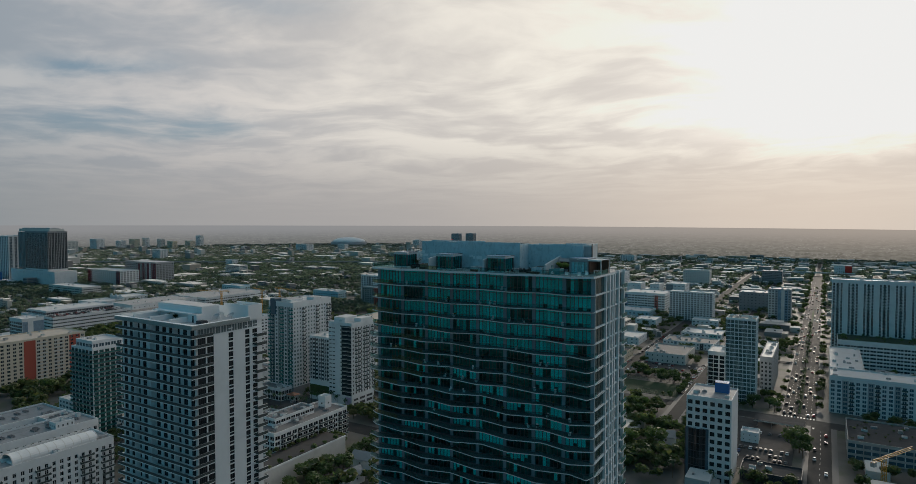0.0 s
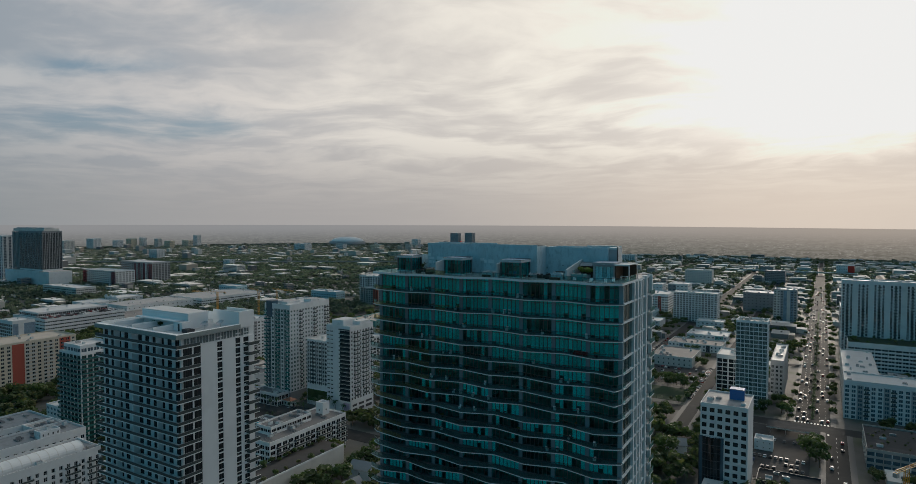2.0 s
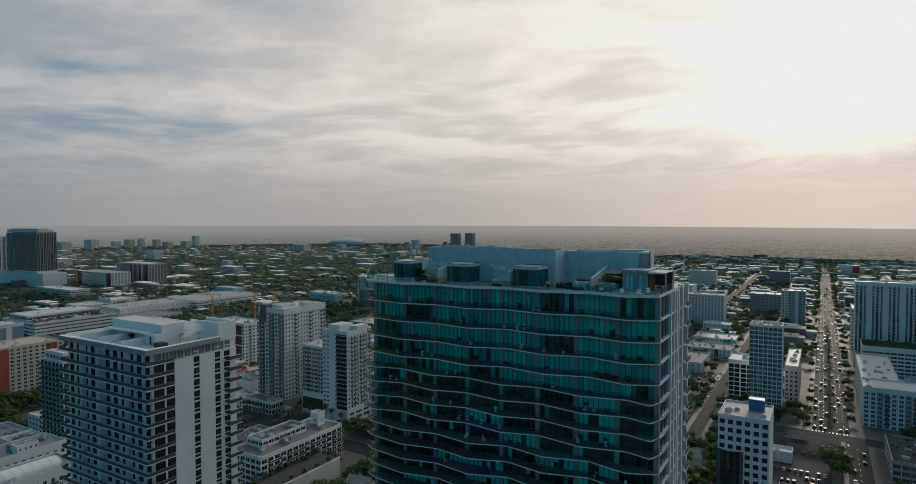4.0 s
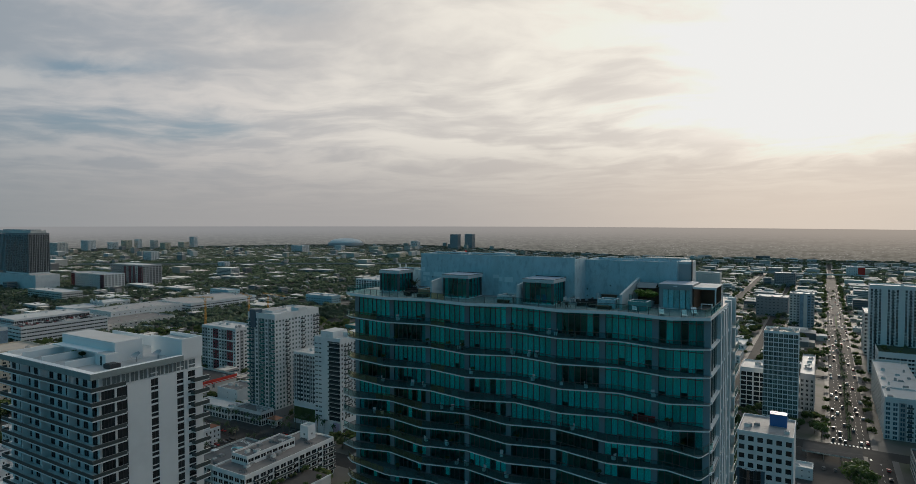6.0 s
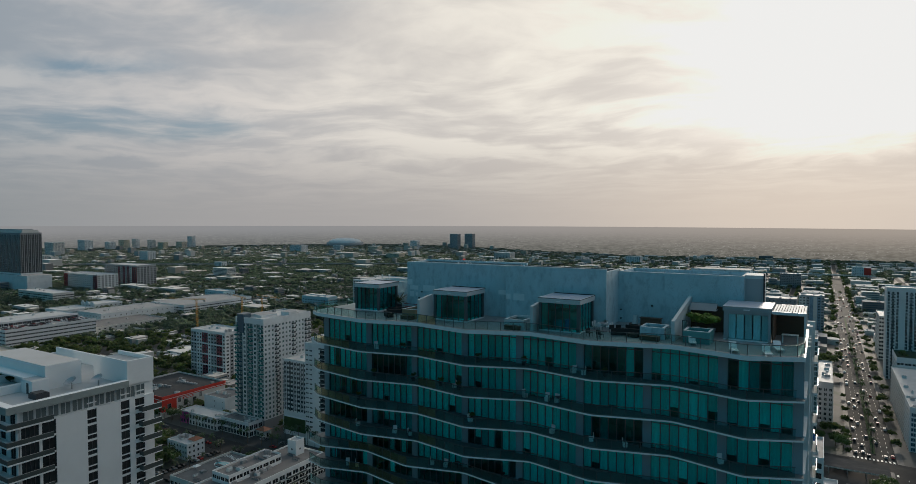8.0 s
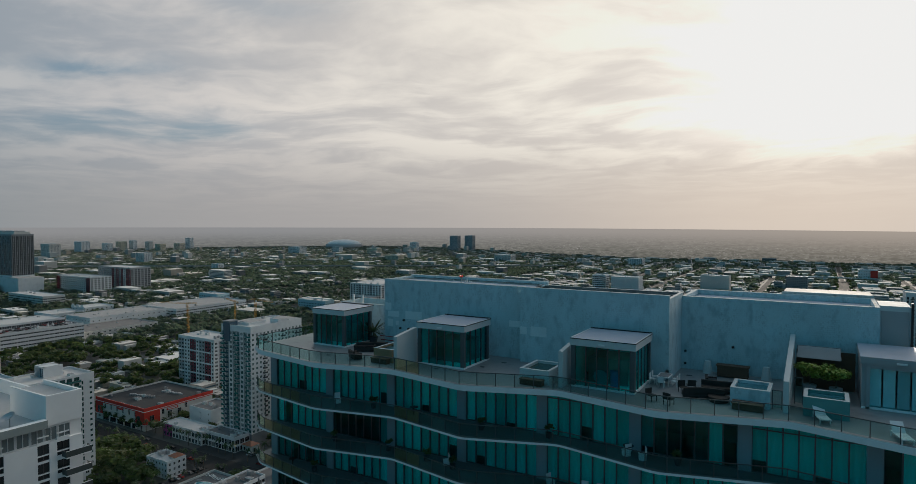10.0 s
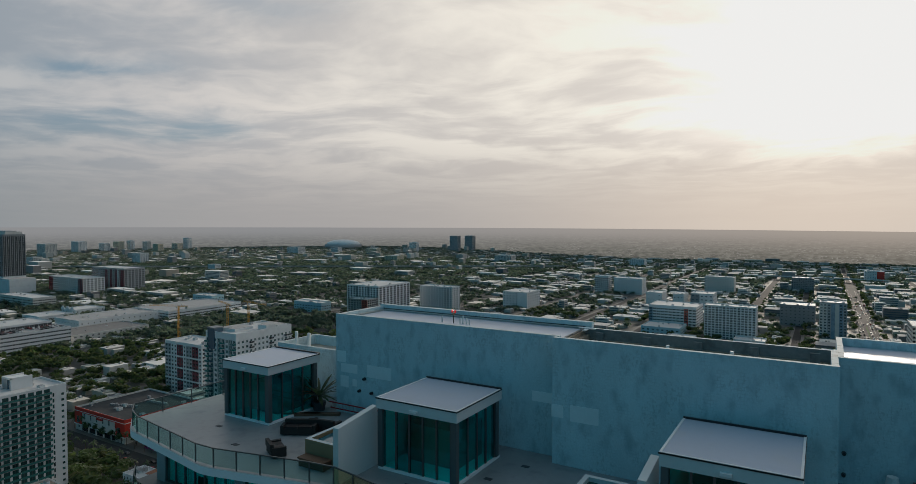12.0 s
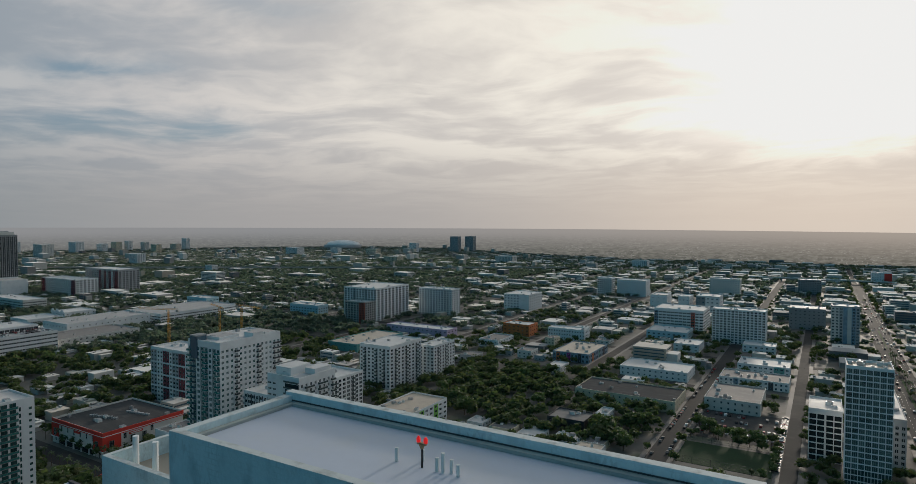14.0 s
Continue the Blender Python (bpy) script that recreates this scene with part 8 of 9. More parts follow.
CAR_BODY = {}
for k, m in CARS.items():
    cb.mats = [m]
    CAR_BODY[k] = cb.data("body")
car_models = {}


def car(x, y, turn, colour, z=0.1):
    t = thing("car", {"white": "white", "silver": "silver", "black": "black", "grey": "dark grey", "red": "dark red", "blue": "dark blue"}[colour] + " saloon car standing on the asphalt", "car", (x, y, z), group="cars on the streets", turn=turn)
    part("body", CAR_BODY[colour], t)
    part("cabin_glass", CAR_GLASS, t)
    for sx in (-0.62, 0.62):
        for sy in (-0.88, 0.88):
            part("wheel", CAR_WHEEL, t, at=(sx * CL, sy * CW, 0.33))


cr = random.Random(9)
SPOTS = []
for lane, turn in ((20.8, 90), (24.2, 90), (27.4, 90), (32.7, -90), (36.0, -90), (39.3, -90)):
    y = 372 + cr.uniform(0, 10)
    while y < 1350:
        if cr.random() < 0.40 and not 350 < y < 370:
            SPOTS.append((lane + cr.uniform(-0.3, 0.3), y, turn, 0.1))
        y += cr.uniform(7, 22) * (1 + y / 1500)
for y in np.arange(380, 640, 6.0):
    for lane in (-123.6, -115.2):
        if cr.random() < 0.6:
            SPOTS.append((lane, y + cr.uniform(-0.5, 0.5), 90, 0.1))
for y in np.arange(385, 500, 2.9):
    if cr.random() < 0.8:
        SPOTS.append((-55.5, y, cr.choice((2, -2, 180)), 0.15))
for x in np.arange(-11, 27, 2.9):
    for y in (258, 268, 276, 285, 318):
        if cr.random() < 0.7:
            SPOTS.append((x, y + cr.uniform(-0.4, 0.4), 90, 0.2))
for y in (262, 284, 301, 318, 333):
    SPOTS.append((cr.choice((41.0, 47.0)), y, cr.choice((90, -90)), 0.1))
for x in np.arange(-390, -262, 9.0):
    if cr.random() < 0.6:
        SPOTS.append((x, cr.choice((183.0, 189.0)), cr.choice((0, 180)), 0.12))
for x in np.arange(-312, -262, 2.9):
    if cr.random() < 0.6:
        SPOTS.append((x, 206.5 + cr.uniform(-0.4, 0.4), 90, 0.07))
    if cr.random() < 0.35:
        SPOTS.append((x, 199.0 + cr.uniform(-0.6, 0.6), 2, 0.07))
for y in np.arange(132, 178, 2.9):
    for x in (-318, -306, -296):
        if cr.random() < 0.6:
            SPOTS.append((x + cr.uniform(-0.4, 0.4), y, 0, 0.07))
for x in np.arange(-110, -60, 3.1):
    for y in (442, 456, 470, 485):
        if cr.random() < 0.6:
            SPOTS.append((x, y, 90, 0.05))
for x in np.arange(-797, -773, 6.0):
    for y in np.arange(254, 345, 2.8):
        if cr.random() < 0.6:
            SPOTS.append((x, y, 0, 22.0))
SPOTS.sort(key=lambda q: math.hypot(q[0], q[1] + 40))
far_cars = []
for k, (x, y, turn, z) in enumerate(SPOTS):
    colour = cr.choices(["white", "silver", "black", "grey", "red", "blue"], [2, 2, 8, 7, 1, 1])[0]
    if k < 125:
        car(x, y, turn + cr.uniform(-1.5, 1.5), colour, z)
    else:
        far_cars.append((box_v, box_f, np.array([0] * 5), (x, y, z, radians(turn), 4.4, 1.8, 0.9)))
        far_cars.append((box_v, box_f, np.array([0] * 5), (x, y, z + 0.9, radians(turn), 2.4, 1.6, 0.5)))
scatter("distant_cars", "many small cars far along the avenue", "cars", far_cars, [island_material("mixed_car_paint", [(0.6, 0.6, 0.6), (0.3, 0.3, 0.3), (0.03, 0.03, 0.03), (0.12, 0.12, 0.13), (0.65, 0.65, 0.65), (0.25, 0.04, 0.04), (0.05, 0.05, 0.055), (0.08, 0.08, 0.085)], 0.5, 0.2, 0.0)])
solid("parking_lot_2", Mesh().box(-112, -54, 428, 498, -0.2, 0.05, "lot"), "worn asphalt parking lot behind a workshop", "parking lot", kind="structure")
solid("parking_lot_1", Mesh().box(-14, 30, 250, 350, -0.2, 0.18, "lot"), "worn asphalt parking lot beside the avenue", "parking lot", kind="structure")

# ---- far landmarks ----
dome = Mesh()
n = 40
for i in range(6):
    a0, a1 = math.pi / 2 * i / 6, math.pi / 2 * (i + 1) / 6
    for k in range(n):
        b0, b1 = 2 * math.pi * k / n, 2 * math.pi * (k + 1) / n
        P = lambda a, b: (-2250 + 99 * math.cos(a) * math.cos(b), 2487 + 75 * math.cos(a) * math.sin(b), 24 + 24 * math.sin(a))
        dome.poly([P(a0, b0), P(a0, b1), P(a1, b1), P(a1, b0)], "white")
dome.tube((-2250, 2487, 0), (-2250, 2487, 24), 99, 99, "grey", 40)
solid("stadium", dome, "distant stadium with a pale domed roof", "stadium", smooth=True)

# ---- things on the roof terrace ----
Z = ROOF


def buttress(x, y0, y1, h0, h1, label, t=0.36):
    """A wall that stands across the terrace, its top sloping up to the back."""
    m = Mesh()
    o = [(y0, Z), (y1, Z), (y1, Z + h1), (y0, Z + h0)]
    m.v = [(x, y, z) for y, z in o] + [(x + t, y, z) for y, z in o]
    s = m.slot("box")
    for f in ((3, 2, 1, 0), (4, 5, 6, 7), (0, 1, 5, 4), (1, 2, 6, 5), (2, 3, 7, 6), (3, 0, 4, 7)):
        m.f.append(f)
        m.m.append(s)
    solid("partition_wall", m, label, "wall", group="partition walls on the terrace")


buttress(-43.6, -2.6, 0.6, 2.9, 3.3, "pale grey partition wall dividing the roof terrace")
buttress(-28.5, -0.9, 1.4, 2.9, 3.2, "pale grey partition wall dividing the roof terrace")
buttress(-12.7, 0.9, 10.9, 2.2, 3.9, "long pale partition wall with a sloping top")


def tub(x0, x1, y0, y1, h, wall, label, water="water"):
    b = thing("plunge_pool", label, "plunge pool", group="plunge pools on the terrace")
    t = 0.25
    part("shell", ring(x0, x1, y0, y1, Z, Z + h, t, wall, "box"), b)
    part("water", Mesh().box(x0 + t, x1 - t, y0 + t, y1 - t, Z, Z + h - 0.22, water), b, "still blue-green water")
    return b


tub(-47.1, -44.9, -1.1, 2.2, 1.25, "deckwood", "timber-clad plunge pool with a white rim")
tub(-31.9, -29.3, -0.9, 2.6, 1.15, "box", "grey concrete plunge pool with dark water", "dark_water")
tub(-16.1, -13.5, 1.1, 3.9, 1.3, "core", "pale blue concrete plunge pool on the terrace")
tub(-11.5, -8.8, 1.0, 3.6, 1.3, "teal_paint", "teal plunge pool behind the balustrade")
for x0, x1, y0, y1 in ((-46.9, -45.0, -1.9, -1.2), (-31.6, -29.6, -1.7, -1.05), (-15.9, -13.8, -0.1, 0.9)):
    b = thing("bench", "dark timber step bench against a plunge pool", "bench")
    part("seat", Mesh().box(x0, x1, y0, y1, Z + 0.42, Z + 0.5, "wood"), b)
    part("base", Mesh().box(x0 + 0.05, x1 - 0.05, y0 + 0.06, y1, Z, Z + 0.42, "wood"), b)


def screen(x0, x1, y, h=1.2):
    b = thing("glass_screen", "low clear glass screen with metal posts", "screen")
    part("pane", Mesh().box(x0, x1, y - 0.01, y + 0.01, Z + 0.1, Z + h, "rail_glass"), b).visible_shadow = False
    for x in (x0, x1):
        part("post", Mesh().box(x - 0.03, x + 0.03, y - 0.03, y + 0.03, Z, Z + h + 0.05, "alu"), b)
    part("rail", Mesh().box(x0, x1, y - 0.025, y + 0.025, Z + h, Z + h + 0.05, "alu"), b)


screen(-13.4, -12.8, 1.6, 1.3)
screen(-12.1, -11.6, 3.8, 1.9)
screen(-29.2, -28.6, 0.9, 1.6)


def sofa(x, y, turn, length=2.2, curve=0.0, label="dark wicker lounge sofa with low back"):
    b = thing("sofa", label, "sofa", (x, y, Z), turn=turn)
    seat, backr = Mesh(), Mesh()
    n = 8 if curve else 1
    line = [(-length / 2 + length * k / n, curve * (-length / 2 + length * k / n) ** 2) for k in range(n + 1)]
    seat.strip(line, -0.42, 0.42, 0.08, 0.44, "wicker")
    backr.strip(line, 0.28, 0.48, 0.44, 0.82, "wicker")
    part("seat", seat, b)
    part("backrest", backr, b)
    if not curve:
        for s in (-1, 1):
            part("armrest", Mesh().box(s * length / 2 - 0.1, s * length / 2 + 0.1, -0.42, 0.4, 0.08, 0.62, "wicker"), b)
        for k in range(max(1, round(length / 0.8))):
            w = (length - 0.3) / max(1, round(length / 0.8))
            q = -length / 2 + 0.15 + k * w
            part("cushion", Mesh().box(q + 0.02, q + w - 0.02, -0.38, 0.26, 0.44, 0.56, "black"), b)


sofa(-18.1, 2.1, 195, 2.9, 0.16, "curved dark wicker sofa round a low table")
sofa(-17.0, 4.0, 10, 3.0, 0.08, "long dark wicker sofa by the plunge pool")
sofa(-18.0, 5.6, 100, 1.5, 0.0, "small dark wicker loveseat")
sofa(-50.6, 1.9, 30, 2.0)
sofa(-49.6, 3.2, 190, 1.8)
sofa(-49.2, -1.3, 150, 1.3)


def round_table(x, y, r=0.75):
    b = thing("coffee_table", "round dark wicker coffee table", "table", (x, y, Z))
    part("tabletop", Mesh().tube((0, 0, 0.34), (0, 0, 0.42), r, r, "wicker", 20), b)
    part("base", Mesh().tube((0, 0, 0), (0, 0, 0.34), r * 0.85, r * 0.95, "wicker", 16), b)


round_table(-16.9, 1.4)


def chair(x, y, turn, mat, label, s=1.0):
    b = thing("terrace_chair", label, "chair", (x, y, Z), group="chairs on the terrace", turn=turn)
    part("seat", Mesh().box(-0.24 * s, 0.24 * s, -0.24 * s, 0.24 * s, 0.42, 0.47, mat), b)
    part("backrest", Mesh().box(-0.24 * s, 0.24 * s, 0.2 * s, 0.25 * s, 0.47, 0.9, mat), b)
    for i in (-1, 1):
        for j in (-1, 1):
            part("leg", Mesh().box(i * 0.21 * s - 0.02, i * 0.21 * s + 0.02, j * 0.21 * s - 0.02, j * 0.21 * s + 0.02, 0, 0.42, mat), b)


def dining(x, y):
    b = thing("dining_table", "white outdoor dining table with a glass top", "table", (x, y, Z))
    part("tabletop", Mesh().box(-0.5, 0.5, -0.8, 0.8, 0.70, 0.75, "white_plastic").box(-0.4, 0.4, -0.7, 0.7, 0.75, 0.755, "midgrey"), b)
    for i in (-1, 1):
        for j in (-1, 1):
            part("leg", Mesh().box(i * 0.44 - 0.03, i * 0.44 + 0.03, j * 0.74 - 0.03, j * 0.74 + 0.03, 0, 0.70, "white_plastic"), b)
    for dx, dy, t in ((-0.85, -0.4, 90), (-0.85, 0.4, 90), (0.85, -0.4, -90), (0.85, 0.4, -90), (0, -1.15, 180), (0, 1.15, 0)):
        chair(x + dx, y + dy, t, "white_plastic", "white outdoor dining chair at the table")


dining(-21.4, 4.4)
for x, y, t in ((-21.2, -0.9, 60), (-19.9, -1.2, 160), (-19.6, 2.6, 40), (-19.2, 3.5, 200)):
    chair(x, y, t, "wicker", "dark wicker terrace chair", 1.25)
for x, y in ((-10.4, 0.3), (-6.2, -1.5), (-3.2, -1.6), (-2.4, 1.2)):
    b = thing("sun_lounger", "white slatted sun lounger on the terrace", "lounger", (x, y, Z), turn=15)
    part("frame", Mesh().box(-0.35, 0.35, -0.9, 0.9, 0.28, 0.34, "white_plastic"), b)
    part("backrest", Mesh().poly([(-0.35, 0.4, 0.36), (0.35, 0.4, 0.36), (0.35, 0.95, 0.9), (-0.35, 0.95, 0.9)], "white_plastic").poly([(0.35, 0.4, 0.34), (-0.35, 0.4, 0.34), (-0.35, 0.97, 0.86), (0.35, 0.97, 0.86)], "white_plastic"), b)
    for i in (-1, 1):
        for j in (-1, 1):
            part("leg", Mesh().box(i * 0.3 - 0.03, i * 0.3 + 0.03, j * 0.8 - 0.03, j * 0.8 + 0.03, 0, 0.28, "white_plastic"), b)

grill = thing("grill", "black covered grill by the stucco wall", "grill", (-22.2, 7.4, Z))
part("body", Mesh().box(-0.65, 0.65, -0.32, 0.32, 0.5, 0.95, "black"), grill)
lid = Mesh()
for k in range(6):
    a0, a1 = math.pi * k / 6, math.pi * (k + 1) / 6
    lid.poly([(-0.6, -0.3 * math.cos(a0), 0.95 + 0.3 * math.sin(a0)), (-0.6, -0.3 * math.cos(a1), 0.95 + 0.3 * math.sin(a1)), (0.6, -0.3 * math.cos(a1), 0.95 + 0.3 * math.sin(a1)), (0.6, -0.3 * math.cos(a0), 0.95 + 0.3 * math.sin(a0))], "black")
part("lid", lid, grill)
for i in (-1, 1):
    part("leg", Mesh().box(i * 0.55 - 0.04, i * 0.55 + 0.04, -0.25, 0.25, 0, 0.5, "black"), grill)

board = thing("sideboard", "brown timber outdoor sideboard against the wall", "cabinet", (-16.9, 9.6, Z))
part("body", Mesh().box(-1.2, 1.2, -0.4, 0.4, 0.06, 0.95, "wood"), board)
part("top", Mesh().box(-1.3, 1.3, -0.45, 0.45, 0.95, 1.02, "wood"), board)
for k in range(3):
    part("door", Mesh().box(-1.15 + k * 0.78, -0.42 + k * 0.78, -0.43, -0.4, 0.12, 0.9, "wood"), board)
for x, y in ((-19.0, 10.2), (-14.4, 10.2)):
    c = thing("cone_planter", "pale tapered planter against the wall", "planter", (x, y, Z))
    part("pot", Mesh().tube((0, 0, 0), (0, 0, 1.05), 0.42, 0.24, "box", 12), c)
for x, y in ((-56.2, 0.2), (-40.2, -0.8), (-37.0, 2.0), (-36.0, 4.5), (-20.2, 8.4), (-15.8, 7.4), (-19.5, 6.6), (-52.5, -1.5)):
    d = solid("floor_drain", Mesh().box(x - 0.22, x + 0.22, y - 0.14, y + 0.14, Z, Z + 0.02, "charcoal"), "dark drain grate set in the terrace tiles", "drain", group="drains on the terrace")

ladder = thing("ladder", "long aluminium ladder with red rails laid along the wall", "ladder", (-52.0, 6.3, Z + 0.75))
for s in (0.0, 0.45):
    part("rail", Mesh().box(0, 5.6, -0.03 - s * 0.3, 0.03 - s * 0.3, -0.45 + s, -0.38 + s, "red"), ladder)
for k in range(17):
    part("rung", Mesh().tube((0.2 + k * 0.33, 0.0, -0.42), (0.2 + k * 0.33, -0.14, 0.04), 0.025, 0.025, "metal", 6), ladder)
for x, y, t in ((-53.2, 4.6, 35), (-52.0, 5.4, 28)):
    p = solid("timber_plank", Mesh().box(-1.3, 1.3, -0.2, 0.2, 0, 0.16, "wood"), "brown timber plank lying on the terrace", "plank", at=pose(x, y, Z, 0, 0, t))


def planter_palm(x, y, s, high, label):
    b = thing("potted_palm", label, "plant", (x, y, Z))
    part("pot", Mesh().tube((0, 0, 0), (0, 0, 0.6), 0.4, 0.5, "charcoal", 12), b)
    r = random.Random(int(x * 10))
    m = Mesh()
    for k in range(34):
        a, rise = 6.28 * k / 34 + r.uniform(-0.2, 0.2), r.uniform(0.1, 1.3)
        prev = None
        for i in range(5):
            u = i / 4 * s
            p = Vector((math.cos(a) * u, math.sin(a) * u, 0.6 + high + rise * u - 0.35 * u * u / s))
            w = Vector((-math.sin(a), math.cos(a), 0)) * 0.13 * math.sin(math.pi * (0.1 + 0.85 * i / 4))
            if prev:
                m.poly([prev[0] - prev[1], prev[0] + prev[1], p + w, p - w], "palm")
            prev = (p, w)
    part("fronds", m, b)
    if high:
        part("stem", Mesh().tube((0, 0, 0.5), (0, 0, 0.6 + high), 0.09, 0.07, "bark", 6), b)


planter_palm(-53.0, 6.2, 1.5, 0.4, "potted palm with arching fronds by a glazed pavilion")


def bush(x, y, r, high, seed):
    b = thing("potted_bush", "bright green bushy plant in a pot under a screen wall", "plant", (x, y, Z))
    part("pot", Mesh().tube((0, 0, 0), (0, 0, 0.8), 0.34, 0.46, "grey", 14), b)
    part("stem", Mesh().tube((0, 0, 0.6), (0.05, 0, high), 0.06, 0.04, "bark", 6), b)
    v, f = leaf_clump_arrays(seed, 900, 0.11, r, high, 0.75)
    cm = bpy.data.meshes.new("leaves")
    cm.from_pydata(v.tolist(), [], f.tolist())
    cm.materials.append(M["vine"])
    part("leaves", cm, b)


bush(-11.2, 7.0, 1.05, 1.9, 61)
bush(-9.5, 6.8, 1.1, 1.85, 62)

# pavilion with a timber pergola at the avenue end
pav = thing("garden_pavilion", "grey pavilion with pale blinds beside a slatted timber pergola", "roof pavilion")
part("roof", Mesh().box(-8.1, -3.3, 4.9, 10.6, Z + 3.2, Z + 3.7, "grey", top="membrane"), pav)
part("wall", Mesh().box(-8.0, -7.7, 5.1, 10.5, Z, Z + 3.2, "grey").box(-7.7, -3.4, 10.2, 10.5, Z, Z + 3.2, "grey"), pav)
part("floor_step", Mesh().box(-8.0, -3.4, 5.0, 10.4, Z, Z + 0.12, "slab"), pav)
for k in range(5):
    x = -7.55 + k * 0.82
    p = part("pane", Mesh().box(x, x + 0.74, 5.1, 5.13, Z + 0.15, Z + 2.9, "pane_pale"), pav)
    p.visible_shadow = False
    part("blind", Mesh().box(x + 0.02, x + 0.72, 5.3, 5.32, Z + 0.2, Z + 2.85, "curtain"), p, "pale blind")
for x in (-7.62, -3.5):
    part("post", Mesh().box(x - 0.12, x + 0.12, 5.0, 5.24, Z, Z + 3.2, "grey"), pav)
part("lintel", Mesh().box(-7.6, -3.5, 5.02, 5.2, Z + 2.9, Z + 3.2, "grey"), pav)
part("wall_light", Mesh().box(-6.0, -5.4, 4.72, 4.9, Z + 3.35, Z + 3.45, "white_plastic"), pav)
perg = thing("pergola", "white slatted pergola over a timber-walled seating corner", "pergola")
for k in range(12):
    part("slat", Mesh().box(-3.2 + k * 0.26, -3.0 + k * 0.26, 4.9, 11.6, Z + 3.35, Z + 3.43, "box"), perg)
part("beam", Mesh().box(-3.25, -0.1, 4.8, 4.95, Z + 3.15, Z + 3.45, "white_plastic"), perg)
part("beam", Mesh().box(-3.25, -0.1, 11.5, 11.65, Z + 3.15, Z + 3.45, "white_plastic"), perg)
for y in (4.88, 11.55):
    part("post", Mesh().box(-0.3, -0.12, y - 0.08, y + 0.08, Z, Z + 3.2, "white_plastic"), perg)
part("timber_wall", Mesh().box(-3.3, -0.3, 10.9, 11.1, Z, Z + 3.1, "wood"), perg, "dark brown timber back wall")
part("timber_wall", Mesh().box(-3.3, -3.15, 5.4, 10.9, Z, Z + 3.1, "wood"), perg, "dark brown timber side wall")
hedge = thing("timber_screen", "brown timber screen behind potted bushes", "screen", (0, 0, 0))
part("panel", Mesh().box(-12.2, -8.2, 9.4, 9.55, Z, Z + 3.0, "wood"), hedge)
panel = Mesh()
for k in range(9):
    y0, z0 = 9.3 - 0.16 * k, Z + 3.3 - 0.075 * k
    panel.poly([(-12.1, y0, z0), (-9.2, y0, z0), (-9.2, y0 - 0.13, z0 - 0.06), (-12.1, y0 - 0.13, z0 - 0.06)][::-1], "grey")
    panel.poly([(-12.1, y0, z0 - 0.03), (-9.2, y0, z0 - 0.03), (-9.2, y0 - 0.13, z0 - 0.09), (-12.1, y0 - 0.13, z0 - 0.09)], "grey")
part("slatted_canopy", panel, hedge, "pale slatted canopy over the screen")
part("canopy_frame", Mesh().box(-12.15, -9.15, 9.3, 9.38, Z + 3.0, Z + 3.34, "midgrey").box(-9.22, -9.15, 7.9, 9.3, Z + 2.62, Z + 2.7, "midgrey").box(-12.15, -12.08, 7.9, 9.3, Z + 2.62, Z + 2.7, "midgrey"), hedge)
t2 = thing("bar_table", "white table in the pergola corner", "table", (-1.6, 6.4, Z))
part("tabletop", Mesh().box(-0.8, 0.8, -0.4, 0.4, 0.85, 0.9, "white_plastic"), t2)
for i in (-0.7, 0.7):
    part("leg", Mesh().box(i - 0.05, i + 0.05, -0.3, 0.3, 0, 0.85, "white_plastic"), t2)

# things kept behind the pavilion's glass
disc = thing("stored_tabletop", "round pale green tabletop leaning behind glass", "tabletop", (-25.6, 0.9, Z + 0.15))
part("top", Mesh().tube((0, 0, 0.62), (0, 0.08, 0.64), 0.62, 0.62, "sky_paint", 22), disc)
barrel = thing("barrel", "blue plastic barrel behind the pavilion glass", "barrel", (-24.5, 0.9, Z + 0.14))
part("body", Mesh().tube((0, 0, 0), (0, 0, 1.3), 0.32, 0.32, "blue_plastic", 14).tube((0, 0, 0.4), (0, 0, 0.46), 0.34, 0.34, "blue_plastic", 14), barrel)
stool = thing("stool", "tall dark stool behind the pavilion glass", "stool", (-26.9, 1.2, Z + 0.14))
part("seat", Mesh().tube((0, 0, 0.75), (0, 0, 0.82), 0.2, 0.2, "black", 12), stool)
for i in (-0.14, 0.14):
    part("leg", Mesh().tube((i, -0.1, 0), (i * 0.6, 0, 0.75), 0.02, 0.02, "black", 6), stool)

# roof beacon
bea = thing("obstruction_light", "twin red aircraft warning light on a thin post", "warning light", (-43.5, 9.2, 137.0))
part("post", Mesh().tube((0, 0, 0), (0, 0, 0.72), 0.035, 0.03, "black", 8), bea)
part("bracket", Mesh().box(-0.16, 0.16, -0.04, 0.04, 0.68, 0.74, "deckwood").tube((0, 0, 0.56), (0, 0, 0.70), 0.05, 0.1, "deckwood", 8), bea)
for s in (-0.125, 0.125):
    part("lens", Mesh().tube((s, 0, 0.74), (s, 0, 0.84), 0.06, 0.065, "lamp_red", 10).tube((s, 0, 0.84), (s, 0, 0.92), 0.065, 0.025, "lamp_red", 10), bea, "red lens")
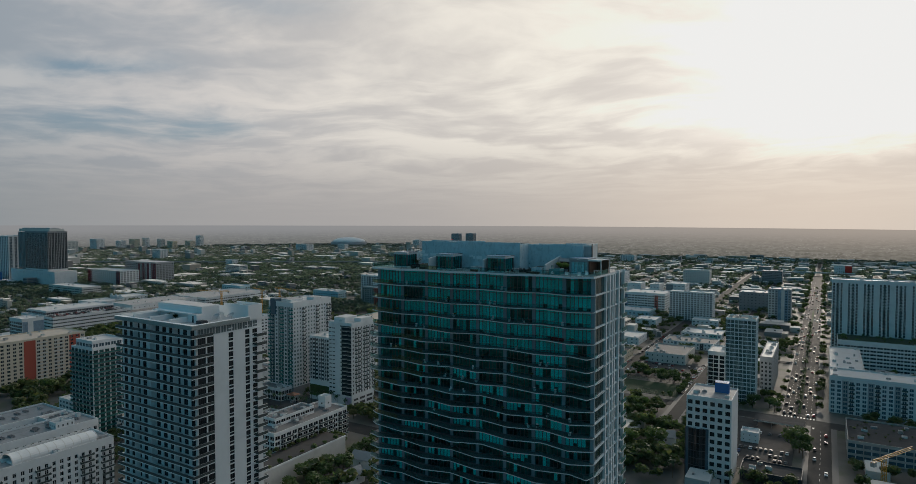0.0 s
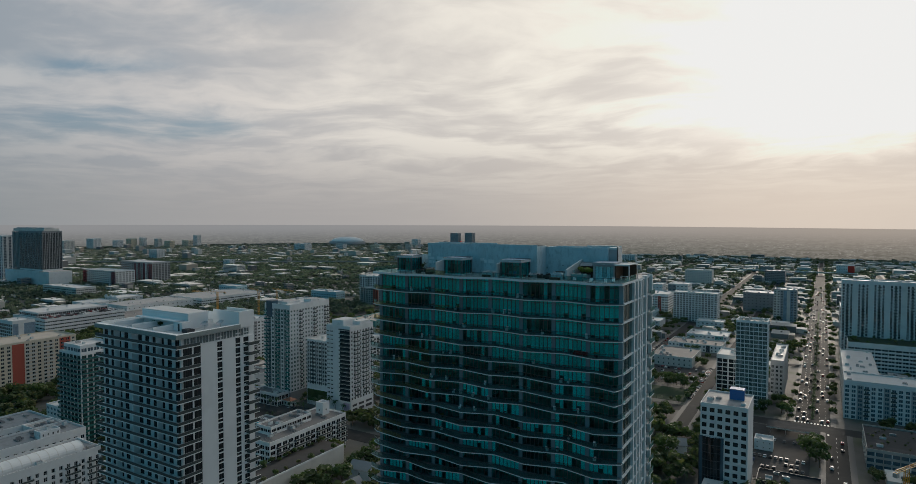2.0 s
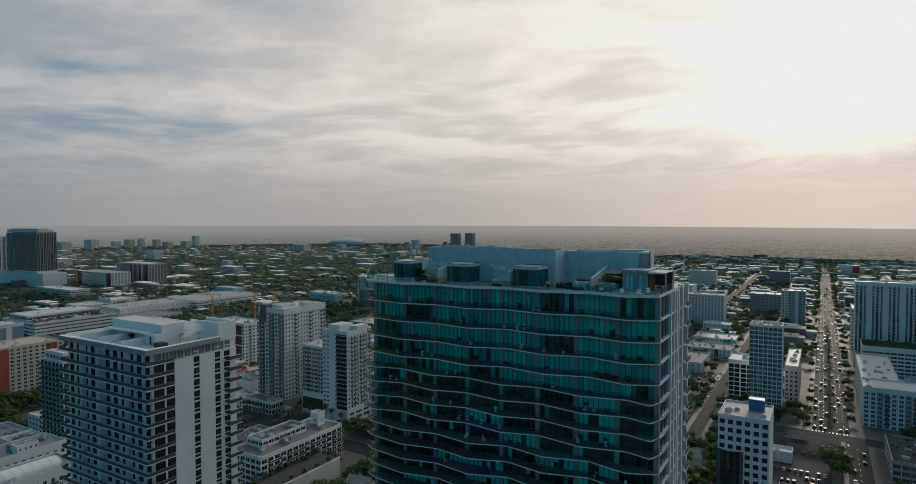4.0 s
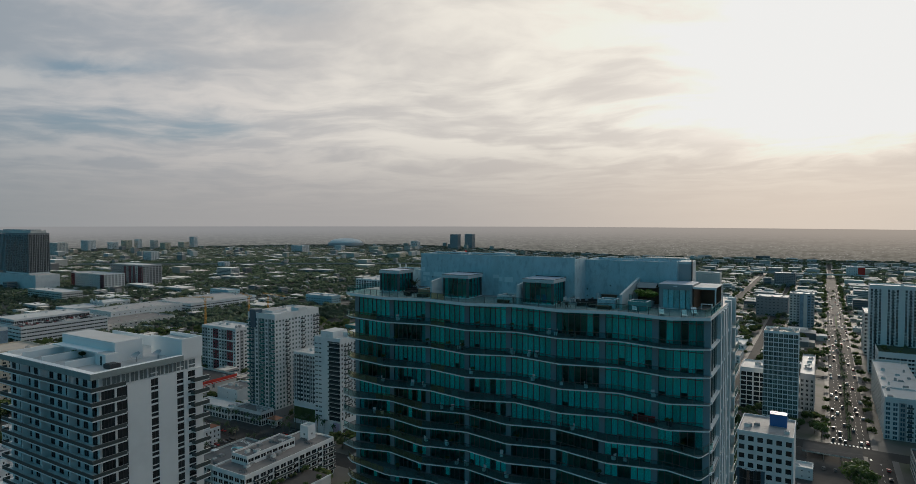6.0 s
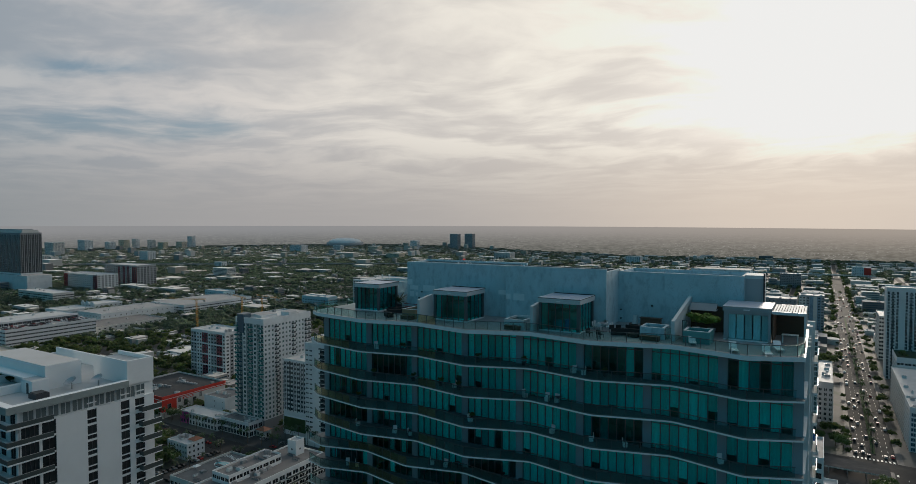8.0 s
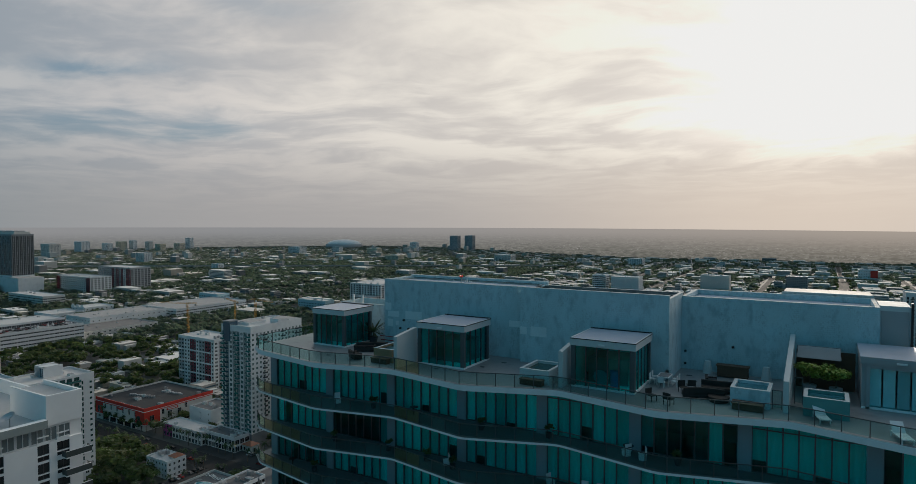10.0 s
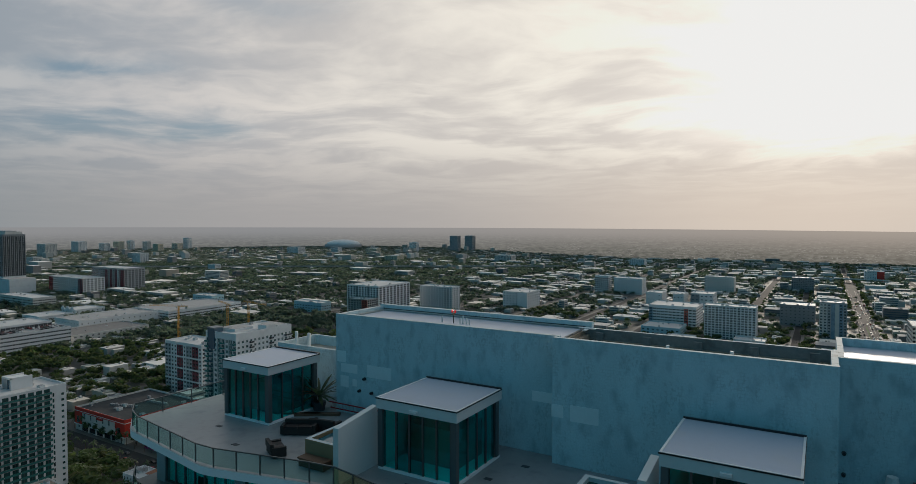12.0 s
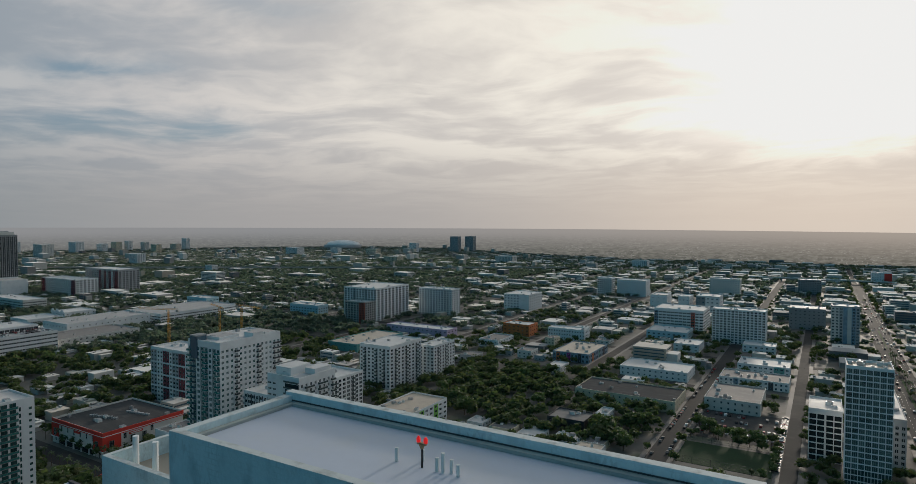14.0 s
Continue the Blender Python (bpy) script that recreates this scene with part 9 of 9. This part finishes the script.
for x, y, h in ((-44.42, 9.2, 0.42), (-43.75, 9.6, 0.36), (-42.98, 9.2, 0.40), (-42.78, 9.2, 0.58), (-42.55, 9.3, 0.40), (-42.27, 9.2, 0.34)):
    solid("roof_pipe", Mesh().tube((x, y, 137.0), (x, y, 137.0 + h), 0.055, 0.055, "box", 10), "thin grey vent pipe on the white roof", "pipe", group="vent pipes on the roof")

# things on the balconies below
br = random.Random(17)
for i in range(1, 12):
    for k in range(9):
        x = br.uniform(-58, -3)
        line = edge_line(pattern(i))
        e = np.interp(x, [q[0] for q in line], [q[1] for q in line])
        if glass_y(x) - e < 1.5:
            continue
        y, z = (e + glass_y(x)) / 2 + br.uniform(-0.2, 0.3), TOPS[i] + 0.13
        kind = br.random()
        if kind < 0.45:
            b = thing("balcony_chair", br.choice(["white plastic balcony chair", "white slatted balcony chair"]) + " behind the glass", "chair", (x, y, z), group="balcony furniture", turn=br.uniform(0, 360))
            part("seat", Mesh().box(-0.27, 0.27, -0.27, 0.27, 0.38, 0.45, "white_plastic"), b)
            part("backrest", Mesh().box(-0.27, 0.27, 0.22, 0.28, 0.45, 0.95, "white_plastic"), b)
            part("base", Mesh().box(-0.24, 0.24, -0.24, 0.24, 0, 0.38, "white_plastic"), b)
        elif kind < 0.75:
            b = thing("balcony_table", "small dark balcony table behind the glass", "table", (x, y, z), group="balcony furniture")
            part("tabletop", Mesh().tube((0, 0, 0.68), (0, 0, 0.72), 0.4, 0.4, "black", 14), b)
            part("leg", Mesh().tube((0, 0, 0), (0, 0, 0.68), 0.05, 0.05, "black", 8), b)
        else:
            b = thing("balcony_plant", "leafy potted plant on a balcony", "plant", (x, y, z), group="balcony furniture")
            part("pot", Mesh().tube((0, 0, 0), (0, 0, 0.45), 0.2, 0.27, "charcoal", 10), b)
            v, f = leaf_clump_arrays(int(x * 7) % 97, 60, 0.13, 0.45, 0.85)
            m = bpy.data.meshes.new("foliage")
            m.from_pydata(v.tolist(), [], f.tolist())
            m.materials.append(M["leaf"])
            part("foliage", m, b)
red = thing("balcony_bench", "long red cushioned bench on a balcony", "bench", (-8.6, -1.0, TOPS[4] + 0.13))
part("seat", Mesh().box(-1.5, 1.5, -0.35, 0.35, 0.1, 0.45, "red"), red)
part("backrest", Mesh().box(-1.5, 1.5, 0.25, 0.38, 0.45, 0.8, "red"), red)
